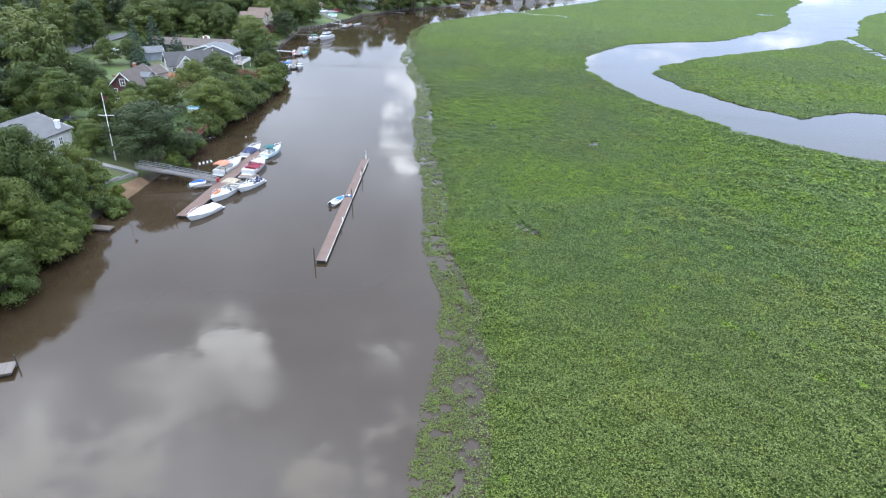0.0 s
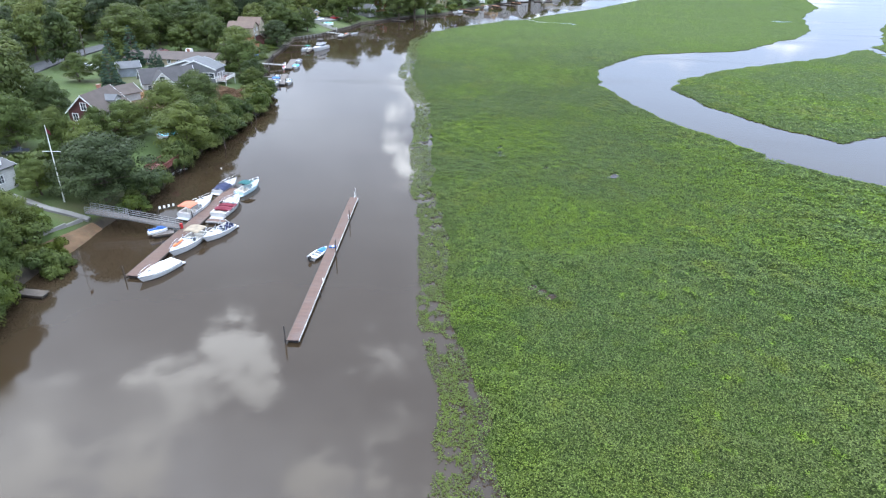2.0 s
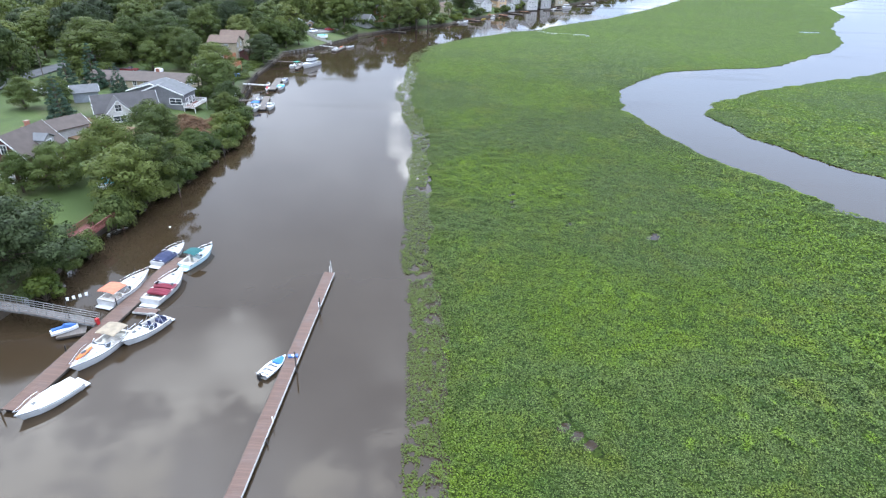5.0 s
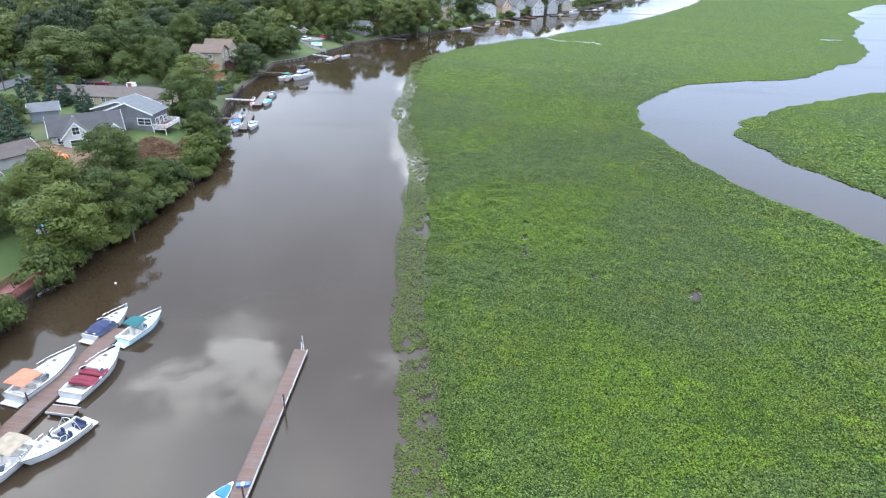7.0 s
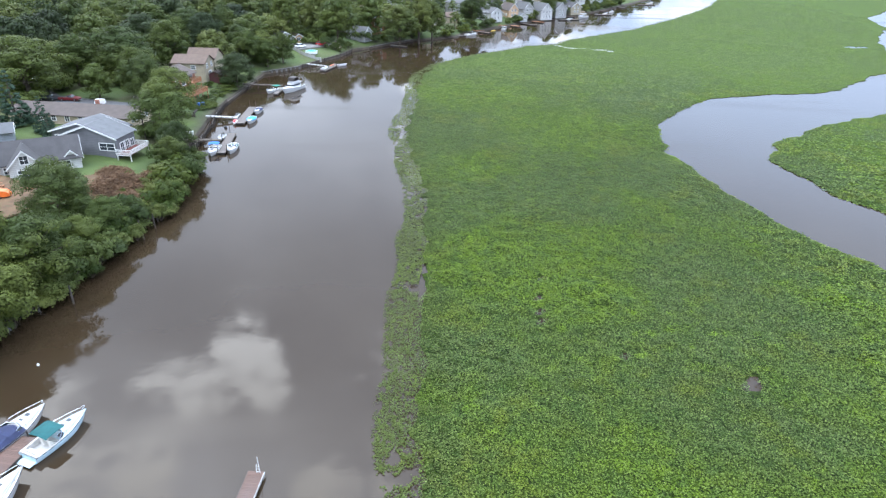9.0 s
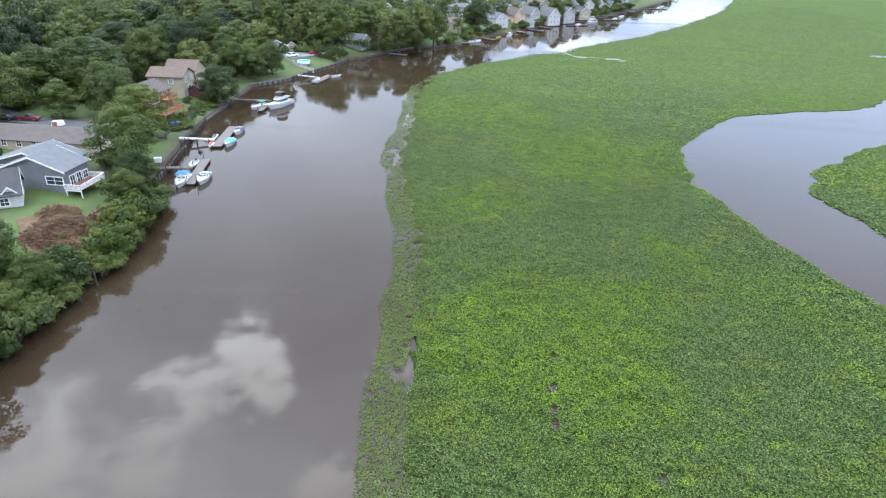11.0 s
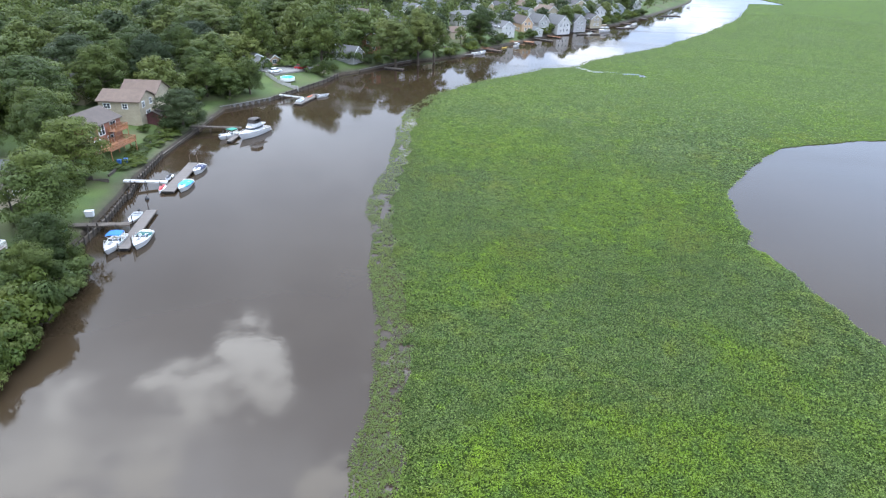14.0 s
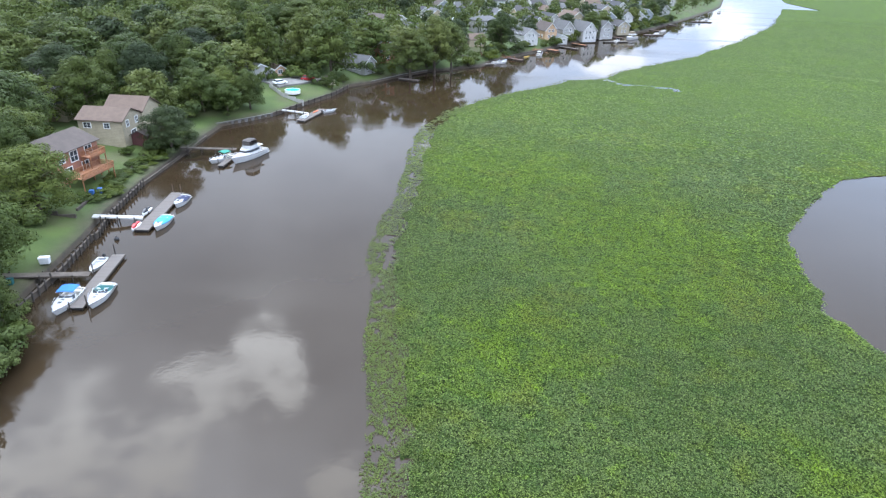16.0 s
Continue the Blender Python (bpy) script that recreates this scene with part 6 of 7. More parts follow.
# ---- docks ----
def float_dock(ax, ay, bx, by, width, floor, label, z=0.52, posts=(), rails=(), fascia=None):
    """A floating dock from a to b: boards across, side boards and floats. posts: (along, across, top)."""
    L = math.hypot(bx - ax, by - ay)
    ang = math.degrees(math.atan2(by - ay, bx - ax))
    t = thing("dock", pose((ax + bx) / 2, (ay + by) / 2, 0, 0, 0, ang), label, "dock", "docks")
    n = int(L / 3.05) or 1
    step = L / n
    for i in range(n):
        bm = bmesh.new()
        k = int(step / 0.19)
        for j in range(k):
            box(bm, (-L / 2 + i * step + (j + 0.5) * step / k, 0, z), (step / k - 0.018, width * random.uniform(0.985, 1.0), 0.045 + random.uniform(0, 0.012)))
        part("decking", bm, floor, t)
        bm = bmesh.new()
        box(bm, (-L / 2 + (i + 0.5) * step, 0, z - 0.36), (step * 0.82, width * 0.86, 0.55))
        part("float", bm, FLOAT, t)
    for s in (-1, 1):
        bm = bmesh.new()
        box(bm, (0, s * (width / 2 + 0.04), z - 0.1), (L, 0.07, 0.26))
        part("side_board", bm, (fascia[(1 - s) // 2] if isinstance(fascia, tuple) else fascia) or WOOD_OLD, t)
    for u, v, top in posts:
        bm = bmesh.new()
        rod(bm, (u * L, v, -1.4), (u * L + random.uniform(-0.12, 0.12), v, top), 0.10, 0.08, 9)
        part("piling", bm, PILING, t, "dark timber mooring post")
    return t


float_dock(-17.2, 81.8, -16.75, 128.4, 1.5, WOOD_DECK, "long red-brown floating dock in mid-river", posts=((-0.497, 0.98, 2.6), (0.0, -1.0, 3.0), (0.27, -1.0, 2.6), (-0.25, -1.0, 0.8)), fascia=(WOOD_OLD, FASCIA))
float_dock(-44.1, 96.2, -40.8, 131.2, 2.3, WOOD_DECK, "red-brown floating dock lined with moored boats", posts=((-0.5, 1.45, 2.0), (-0.2, 1.45, 1.2), (0.1, 1.5, 1.5), (0.5, 0, 1.3)))
float_dock(-40.6, 116.2, -37.4, 115.9, 1.1, WOOD_DECK, "short finger of a red-brown floating dock", fascia=FASCIA)
float_dock(-41.2, 110.9, -38.2, 110.6, 1.0, WOOD_DECK, "short finger of a red-brown floating dock", fascia=FASCIA)
float_dock(-54.9, 221.6, -57.9, 237.6, 1.9, WOOD_GREY, "weathered grey floating dock with moored boats", posts=((-0.45, -1.3, 2.2), (0.5, 0.5, 2.4), (-0.5, 0.6, 1.6), (0.1, 1.3, 2.4)))
float_dock(-59.2, 246.8, -61.3, 264.6, 2.4, WOOD_GREY, "weathered grey floating dock near the seawall", posts=((0.45, -1.0, 2.6), (0.5, 0.9, 2.4), (-0.1, 1.5, 1.4)))
float_dock(-59.8, 281.5, -59.6, 291.5, 1.3, WOOD_GREY, "narrow grey dock beside a yacht", posts=((-0.4, 0.8, 1.8), (0.4, 0.8, 2.0)))
float_dock(-53.8, 322.5, -51.0, 336.8, 2.6, WOOD_GREY, "small grey dock with skiffs", posts=((0.5, 1.3, 1.8),))
float_dock(-57.5, 91.0, -53.6, 90.6, 1.4, WOOD_OLD, "small old wooden landing at the muddy bank")
float_dock(-55, 51.5, -46.8, 54.5, 2.2, WOOD_GREY, "weathered grey dock by the near bank", posts=((0.5, 0.9, 1.6),))
float_dock(29, 493.5, 41, 484.5, 1.8, WOOD_GREY, "grey dock at the far bank")
float_dock(22, 482, 30, 476, 3.0, WOOD_ORANGE, "orange-brown wooden dock at the far bank")
float_dock(58, 516, 72, 522, 1.8, WOOD_GREY, "grey dock beside a cabin yacht at the far bank")
float_dock(-9, 426, -1, 430, 1.6, WOOD_GREY, "grey dock with a white boat at the far bank")
float_dock(-36, 389, -28, 386.5, 2.0, WOOD_GREY, "pale dock under the tall trees")
float_dock(88, 556, 100, 560, 2.4, WOOD_GREY, "grey dock near the far bend")
float_dock(140, 650, 155, 650, 2.6, WOOD_GREY, "distant dock near the far bend")


def walkway(ax, ay, az, bx, by, bz, width, floor, rail, label, truss=False, posts=3):
    """A fixed or sloping walkway from a to b with side rails if truss."""
    a, b = Vector((ax, ay, az)), Vector((bx, by, bz))
    d = b - a
    L, ang, tilt = d.length, math.degrees(math.atan2(d.y, d.x)), math.degrees(math.atan2(-d.z, d.xy.length))
    t = thing("gangway" if truss else "walkway", Matrix.Translation((a + b) / 2) @ pose(0, 0, 0, 0, 0, ang) @ pose(0, 0, 0, 0, tilt, 0), label, "gangway" if truss else "walkway")
    bm = bmesh.new()
    k = int(L / 0.2)
    for j in range(k):
        box(bm, (-L / 2 + (j + 0.5) * L / k, 0, 0), (L / k - 0.02, width, 0.05))
    part("decking", bm, floor, t)
    for s in (-1, 1):
        bm = bmesh.new()
        box(bm, (0, s * width / 2, -0.12), (L, 0.08, 0.2))
        part("stringer", bm, rail, t)
        if truss:
            bm = bmesh.new()
            for zz in (0.35, 0.7, 1.05):
                rod(bm, (-L / 2, s * width / 2, zz), (L / 2, s * width / 2, zz), 0.045, n=6)
            for j in range(9):
                u = -L / 2 + j * L / 8
                rod(bm, (u, s * width / 2, 0), (u, s * width / 2, 1.05), 0.035, n=6)
            part("handrail", bm, rail, t)
    if not truss:
        for j in range(posts):
            u = -L / 2 + (j + 0.5) * L / posts
            for s in (-1, 1):
                bm = bmesh.new()
                rod(bm, (u, s * (width / 2 + 0.1), -2.8), (u, s * (width / 2 + 0.1), 0.25), 0.1, n=7)
                part("post", bm, PILING, t)
    return t


walkway(-59.4, 113.1, 3.0, -53.0, 112.9, 2.2, 1.7, WOOD_GREY, STEEL, "upper section of a grey metal gangway", True)
walkway(-53.2, 112.7, 2.3, -43.6, 112.4, 0.85, 1.3, WOOD_GREY, STEEL, "sloping grey metal gangway to the boat dock", True)
walkway(-70.5, 226.3, 1.75, -58.0, 230.2, 1.0, 1.3, WOOD_OLD, WOOD_OLD, "weathered wooden walkway over the seawall")
walkway(-69, 248.8, 1.7, -61.2, 251.3, 0.9, 1.2, FASCIA, FASCIA, "pale walkway from seawall to dock")
walkway(-72.5, 289.3, 1.7, -60.2, 292.2, 1.1, 1.3, WOOD_OLD, WOOD_OLD, "wooden walkway beside a moored yacht", posts=4)
walkway(-61, 328.8, 1.7, -53.6, 329.8, 0.9, 1.2, FASCIA, FASCIA, "pale walkway to a small dock")


# ---- seawalls ----
def seawall(pts, top, label, material, cap, post_step=1.5, post_r=0.14, tall=0.45, sheet=False):
    t = thing("seawall", pose(0, 0, 0), label, "seawall", kind="structure")
    P = [Vector((x, y, 0)) for x, y in pts]
    for a, b in zip(P, P[1:]):
        d = b - a
        L, ang = d.length, math.degrees(math.atan2(d.y, d.x))
        n = Vector((-d.y, d.x, 0)).normalized()
        m = (a + b) / 2
        bm = bmesh.new()
        if sheet:
            k = int(L / 0.5)
            prof = []
            for i in range(k + 1):
                o = 0.10 * (1 if i % 4 in (0, 1) else -1)
                prof.append(a + d * (i / k) + n * o)
            loft(bm, [[p + Vector((0, 0, -1.2)) for p in prof], [p + Vector((0, 0, top)) for p in prof]], cap=False)
            loft(bm, [[p + n * 0.12 + Vector((0, 0, -1.2)) for p in prof], [p + n * 0.12 + Vector((0, 0, top)) for p in prof]], cap=False)
        else:
            for j in range(4):
                box(bm, (m.x, m.y, -0.9 + j * (top + 0.9) / 4 + (top + 0.9) / 8), (L, 0.09, (top + 0.9) / 4 - 0.02), ang)
        part("wall_boards", bm, material, t)
        bm = bmesh.new()
        box(bm, (m.x, m.y, top + 0.06), (L + 0.1, 0.34, 0.12), ang)
        part("cap", bm, cap, t)
        if post_step:
            k = max(1, int(L / post_step))
            for i in range(k):
                p = a + d * ((i + 0.5) / k) - n * 0.2
                bm = bmesh.new()
                rod(bm, (p.x, p.y, -1.3), (p.x + random.uniform(-0.04, 0.04), p.y, top + tall * random.uniform(0.7, 1.2)), post_r, post_r * 0.92, 8)
                part("post", bm, PILING, t)
    return t


seawall([(-61.8, 219), (-63.4, 232.3), (-65.6, 242.6), (-65.2, 243.6), (-67.9, 252.2), (-70.6, 268.8)], 0.95, "weathered timber seawall with upright posts", WALL_WOOD, WALL_WOOD, tall=0.75)
seawall([(-70.6, 268.8), (-71.6, 291), (-72.4, 303)], 0.6, "low timber edging along the bank", WALL_WOOD, WALL_WOOD, 0)
seawall([(-74.2, 313), (-72.0, 315.6), (-68, 320.6), (-63.3, 327)], 1.0, "pale corrugated sheet seawall", SHEET_PILE, CONCRETE, 0, sheet=True)
seawall([(-63.3, 327), (-58.1, 342), (-52.8, 357), (-50.8, 370)], 1.1, "brown timber seawall below a yard", WALL_WOOD, WOOD_OLD, 3.0)
seawall([(-44.5, 378.5), (-35, 394.7), (-27, 405.5)], 0.9, "low dark seawall below a brick house", WALL_WOOD, CONCRETE, 0)

dock_rng = random.Random(12)
for y in (448, 505, 541, 584, 622):
    bx = bank_x(y)
    float_dock(bx - 1.0, y, bx + dock_rng.uniform(4, 9), y - dock_rng.uniform(3, 6), dock_rng.uniform(1.4, 3.2), dock_rng.choice((WOOD_GREY, WOOD_DECK, WOOD_GREY, WOOD_ORANGE)), "small private dock along the far bank", posts=((0.5, 0.9, 1.6),))
for y in (430, 452, 474, 500, 520, 548, 575, 600):
    bx = bank_x(y)
    seawall([(bx - 1.2, y), (bank_x(y + 18) - 1.2, y + 18)], 0.9, "dark timber bulkhead along the far bank", WALL_WOOD, WOOD_OLD, 0)


# ---- yards, vehicles and small things ----
def car(x, y, ang, colour, label, L=4.6, truck=False):
    z = ground_z(x, y) + 0.42
    t = thing("pickup_truck" if truck else "car", pose(x, y, z, 0, 0, ang), label, "truck" if truck else "car")
    W = 1.85
    bm = bmesh.new()
    prof = ((-0.5, 0.5, 0.85), (-0.46, 0.32, 1.0), (-0.2, 0.28, 1.02), (0.15, 0.28, 1.02), (0.42, 0.30, 0.92), (0.5, 0.42, 0.75))
    loft(bm, [[(u * L, W / 2 * v, zz) for v, zz in ((1, lo), (1.0, hi - 0.12), (0.92, hi), (-0.92, hi), (-1.0, hi - 0.12), (-1, lo))] for u, lo, hi in prof], closed=True)
    part("body", bm, PAINT[colour], t)
    bm = bmesh.new()
    a = (-0.08, 0.22, 1.0) if truck else (-0.40, 0.24, 1.0)
    loft(bm, [[(a[0] * L, W * 0.45, 1.0), (a[1] * L, W * 0.45, 1.0), (a[1] * L, -W * 0.45, 1.0), (a[0] * L, -W * 0.45, 1.0)], [((a[0] + 0.07) * L, W * 0.37, 1.5), ((a[1] - 0.11) * L, W * 0.37, 1.5), ((a[1] - 0.11) * L, -W * 0.37, 1.5), ((a[0] + 0.07) * L, -W * 0.37, 1.5)]], closed=True)
    part("window_band", bm, GLASS, t, "dark car windows")
    bm = bmesh.new()
    box(bm, (((a[0] + a[1]) / 2 - 0.02) * L, 0, 1.52), ((a[1] - a[0] - 0.19) * L, W * 0.72, 0.05))
    part("roof", bm, PAINT[colour], t)
    if truck:
        bm = bmesh.new()
        box(bm, (-0.29 * L, 0, 1.02), (0.36 * L, W * 0.8, 0.06))
        part("cargo_bed", bm, DARK, t)
    for u in (-0.31, 0.31):
        for s in (-1, 1):
            bm = bmesh.new()
            rod(bm, (u * L, s * 0.72, 0.33), (u * L, s * 0.93, 0.33), 0.33, n=14)
            w = part("wheel", bm, DARK, t)
            bm = bmesh.new()
            rod(bm, (u * L, s * 0.90, 0.33), (u * L, s * 0.94, 0.33), 0.19, n=10)
            part("rim", bm, ALU, w)
    return t


for cx, cy, ca, cc, cl, ct in ((-105.6, 248.6, 4, "wine", "dark red pickup truck parked on a driveway", True), (-110.9, 247.8, 6, "dark", "dark car parked on a driveway", False), (-113, 216, 70, "white", "white car parked on the grass", False), (-115.5, 218, 75, "white", "white car parked beside another", False), (-128.6, 271, 83, "white", "white car on the street", False), (-137.5, 214, 85, "silver", "silver car on the street", False), (-85.6, 135.6, 20, "dark", "dark car parked behind a white house", False), (-63.3, 363.5, 10, "red", "red car parked in a paved yard", False), (-69.5, 353, 50, "white", "white car parked beside a garage", False)):
    car(cx, cy, ca, cc, cl, 5.4 if ct else 4.6, ct)


def trailer(x, y, ang):
    z = ground_z(x, y) + 0.35
    t = thing("camper_trailer", pose(x, y, z, 0, 0, ang), "long white camper trailer parked on grass", "trailer")
    bm = bmesh.new()
    loft(bm, [[(u, v * 1.2, zz) for v, zz in ((-1, 0.5), (-1, 2.6), (-0.85, 2.8), (0.85, 2.8), (1, 2.6), (1, 0.5))] for u in (-3.6, -3.3, 3.3, 3.6)], closed=True)
    part("body", bm, PAINT["white"], t)
    for u in (-1.8, 0.4, 2.2):
        bm = bmesh.new()
        box(bm, (u, -1.21, 1.8), (1.0, 0.04, 0.6))
        part("window", bm, GLASS, t)
    for s in (-1, 1):
        bm = bmesh.new()
        rod(bm, (0, s * 0.95, 0.3), (0, s * 1.15, 0.3), 0.34, n=12)
        part("wheel", bm, DARK, t)


trailer(-116.5, 181, 8)


def flagpole(x, y):
    z = ground_z(x, y)
    t = thing("flagpole", pose(x, y, z), "white flagpole with a yardarm and a small flag", "flagpole")
    bm = bmesh.new()
    rod(bm, (0, 0, -0.5), (0.15, 0.1, 13.6), 0.13, 0.05, 10)
    part("mast", bm, TRIM, t)
    bm = bmesh.new()
    rod(bm, (-1.6, 0.3, 9.0), (1.8, -0.2, 9.2), 0.05, 0.05, 8)
    part("yardarm", bm, TRIM, t)
    bm = bmesh.new()
    for u in (-1.5, 1.7):
        rod(bm, (u, 0.05, 9.1), (0.2, 0.05, 0.6), 0.015, n=4)
    part("halyard", bm, STEEL, t)
    bm = bmesh.new()
    loft(bm, [[(0.18 + u * 0.14, 0.1 + 0.10 * math.sin(u * 2.2), zz - 0.9 * u * 0.14) for u in range(5)] for zz in (12.4, 13.1)], cap=False)
    part("flag", bm, CANVAS["maroon"], t, "small red and white flag hanging from the mast")


flagpole(-65.4, 116.6)


def utility_pole(x, y, top, label):
    z = ground_z(x, y)
    t = thing("utility_pole", pose(x, y, z), label, "pole")
    bm = bmesh.new()
    rod(bm, (0, 0, -0.5), (0, 0, top), 0.16, 0.10, 9)
    part("pole", bm, WOOD_OLD, t)
    bm = bmesh.new()
    box(bm, (0, 0, top - 0.7), (2.2, 0.12, 0.12))
    part("crossarm", bm, WOOD_OLD, t)
    for u in (-0.9, 0, 0.9):
        bm = bmesh.new()
        rod(bm, (u, 0, top - 0.62), (u, 0, top - 0.4), 0.05, 0.03, 6)
        part("insulator", bm, TRIM, t)


utility_pole(-72.5, 222.5, 10.5, "slim grey pole behind a grey house")
for px, py in ((-123.5, 165), (-126, 200), (-127.5, 238), (-124, 276)):
    utility_pole(px, py, 9.5, "timber street pole beside the road")


def pool(x, y, r, label):
    z = ground_z(x, y) + 0.1
    t = thing("swimming_pool", pose(x, y, z), label, "swimming pool")
    bm = bmesh.new()
    n = 28
    for r0, r1, z0, z1 in ((r, r + 0.12, 0, 1.1),):
        rings = [[(rr * math.cos(i * math.tau / n), rr * math.sin(i * math.tau / n), zz) for rr, zz in ((r0, z0), (r1, z0), (r1, z1), (r0, z1))] for i in range(n + 1)]
        loft(bm, rings, closed=True, cap=False)
    part("wall", bm, TRIM, t, "white pool rim")
    bm = bmesh.new()
    rod(bm, (0, 0, 0.1), (0, 0, 0.95), r, r, n)
    part("water", bm, POOL_WATER, t, "turquoise pool water")


pool(-63.4, 154.8, 2.2, "round turquoise garden pool under the trees")
pool(-63.6, 347.3, 2.3, "small turquoise pool beside the seawall yard")


def mound():
    bm = bmesh.new()
    n, k = 26, 12
    rings = []
    for i in range(n + 1):
        u = i / n
        cx, cy = -59.9 + 3.2 * u, 100.5 + 12.0 * u
        row = []
        for j in range(k + 1):
            v = j / k
            x, y = cx - 2.6 + v * 5.6, cy + (0.5 - v) * 1.5
            hgt = math.sin(math.pi * v) ** 0.8 * math.sin(math.pi * (0.08 + 0.84 * u)) * 0.45
            row.append((x, y, ground_z(x, y) + 0.02 + hgt * (0.8 + 0.5 * noise.noise((x * 0.8, y * 0.8, 0))) - (0.25 if j in (0, k) or i in (0, n) else 0)))
        rings.append(row)
    loft(bm, rings, cap=False)
    solid("soil_bank", bm, SOIL, "bare reddish-brown soil bank sloping to the water", "soil bank", kind="structure", smooth=True)


mound()


def low_wall(pts, height, material, label, thick=0.3):
    t = thing("garden_wall", pose(0, 0, 0), label, "garden wall", kind="structure")
    for a, b in zip(pts, pts[1:]):
        L, ang = math.dist(a, b), math.degrees(math.atan2(b[1] - a[1], b[0] - a[0]))
        k = max(1, int(L / 2.4))
        for i in range(k):
            u = (i + 0.5) / k
            x, y = a[0] + (b[0] - a[0]) * u, a[1] + (b[1] - a[1]) * u
            bm = bmesh.new()
            box(bm, (x, y, ground_z(x, y) + height / 2 - 0.3), (L / k - 0.03, thick, height + 0.6), ang)
            part("block", bm, material, t)


low_wall([(-63.4, 102.8), (-62.4, 106.5), (-60.2, 112.2)], 0.55, CONCRETE, "pale concrete retaining wall above the soil bank")
low_wall([(-73.0, 250.5), (-74.2, 258), (-74.6, 268), (-77.5, 285), (-76.5, 292)], 0.5, WOOD_OLD, "weathered timber garden edging on a slope")
low_wall([(-71.5, 248), (-77, 246.5)], 0.5, WOOD_OLD, "weathered timber garden edging on a slope")
low_wall([(-58, 340), (-66, 343), (-72, 350)], 1.2, FASCIA, "pale garden fence beside the pool", 0.12)


def pile(x, y, n, label, spread, material, seed):
    rng = np.random.default_rng(seed)
    t = thing("lumber_pile", pose(x, y, ground_z(x, y)), label, "lumber pile")
    for i in range(n):
        bm = bmesh.new()
        box(bm, (rng.normal(0, spread), rng.normal(0, spread * 0.6), 0.15 + 0.9 * rng.uniform(0, 1) ** 2), (rng.uniform(1.2, 3.2), rng.uniform(0.12, 0.35), rng.uniform(0.06, 0.2)), rng.uniform(0, 180), 1, rng.uniform(-14, 14), rng.uniform(-14, 14))
        part("plank", bm, material, t)


pile(-81.8, 186.0, 34, "heap of orange-brown demolition timber", 1.7, WOOD_ORANGE, 3)
pile(-90, 191, 26, "scattered pale demolition timber", 2.4, WOOD_OLD, 4)


def brush_heap(x, y, rx, ry, h, n, seed, label):
    """A mound of cut branches: many thin tapering sticks lying over one another."""
    rng = np.random.default_rng(seed)
    t = thing("brush_heap", pose(x, y, ground_z(x, y)), label, "brush heap")
    for nm, k, mat_, lo, hi, thick_ in (("branch_layer", n, DRY, 0.8, 2.6, 0.05), ("twig_layer", n * 2, DRY, 0.4, 1.4, 0.05)):
        a, rr = rng.uniform(0, math.tau, k), np.sqrt(rng.uniform(0, 1, k))
        lump = 0.55 + 0.8 * fractal(rr * np.cos(a) * rx + 50, rr * np.sin(a) * ry + 50, 1.6, seed)
        c = np.stack([rr * np.cos(a) * rx, rr * np.sin(a) * ry, (1 - rr ** 2) * h * lump * rng.uniform(0.75, 1.05, k) + 0.05], -1)
        d = rng.normal(0, 1, (k, 3)) * (1, 1, 0.35)
        d *= (rng.uniform(lo, hi, k) / 2 / np.linalg.norm(d, axis=1))[:, None]
        w = np.cross(d, rng.normal(0, 1, (k, 3)))
        w *= (thick_ * rng.uniform(0.7, 1.8, k) / np.linalg.norm(w, axis=1))[:, None]
        u = np.cross(d, w)
        u *= (thick_ / np.maximum(np.linalg.norm(u, axis=1), 1e-6))[:, None]
        v = np.stack([c - d + w, c - d - w, c - d + u, c + d], 1).reshape(-1, 3)
        b = np.arange(k)[:, None] * 4
        f = np.concatenate([b + q for q in ((0, 1, 3), (1, 2, 3), (2, 0, 3))], 0)
        ob = new(nm, fast_mesh(nm, v, f, mat_))
        ob.parent = t


DRY = surface("dry_twigs", (0.20, 0.115, 0.062), 0.9, 0.35, 0.8, 6, 0.2)
brush_heap(-63.0, 191.5, 5.2, 6.0, 2.3, 2600, 5, "large tangled heap of cut brown branches on the bank")
brush_heap(-58.6, 186.2, 4.4, 4.6, 1.9, 1500, 8, "tangled heap of cut brown branches sloping to the water")
brush_heap(-66.6, 197.4, 3.4, 3.2, 1.5, 900, 9, "low heap of cut brown branches beside a lawn")
brush_heap(-88.5, 185.5, 3.0, 2.4, 0.9, 500, 6, "low heap of brown branches on the cleared plot")
brush_heap(-60.2, 199.5, 2.4, 2.4, 1.6, 700, 7, "heap of orange-brown dead branches above the water")



def machine(x, y, ang):
    t = thing("wood_chipper", pose(x, y, ground_z(x, y), 0, 0, ang), "bright orange towed machine on a building plot", "machine")
    bm = bmesh.new()
    loft(bm, [[(u, v * w, zz) for v, zz in ((-1, 0.6), (-0.9, h), (0.9, h), (1, 0.6))] for u, w, h in ((-1.3, 0.7, 1.3), (-0.3, 0.8, 1.7), (0.9, 0.75, 1.6), (1.4, 0.6, 1.2))], closed=True)
    part("body", bm, PAINT["orange"], t)
    for s in (-1, 1):
        bm = bmesh.new()
        rod(bm, (0, s * 0.8, 0.38), (0, s * 1.02, 0.38), 0.38, n=12)
        part("wheel", bm, DARK, t)
    bm = bmesh.new()
    rod(bm, (-1.2, 0, 0.6), (-3.0, 0, 0.45), 0.07)
    part("tow_bar", bm, STEEL, t)


machine(-78.1, 182.3, 12)


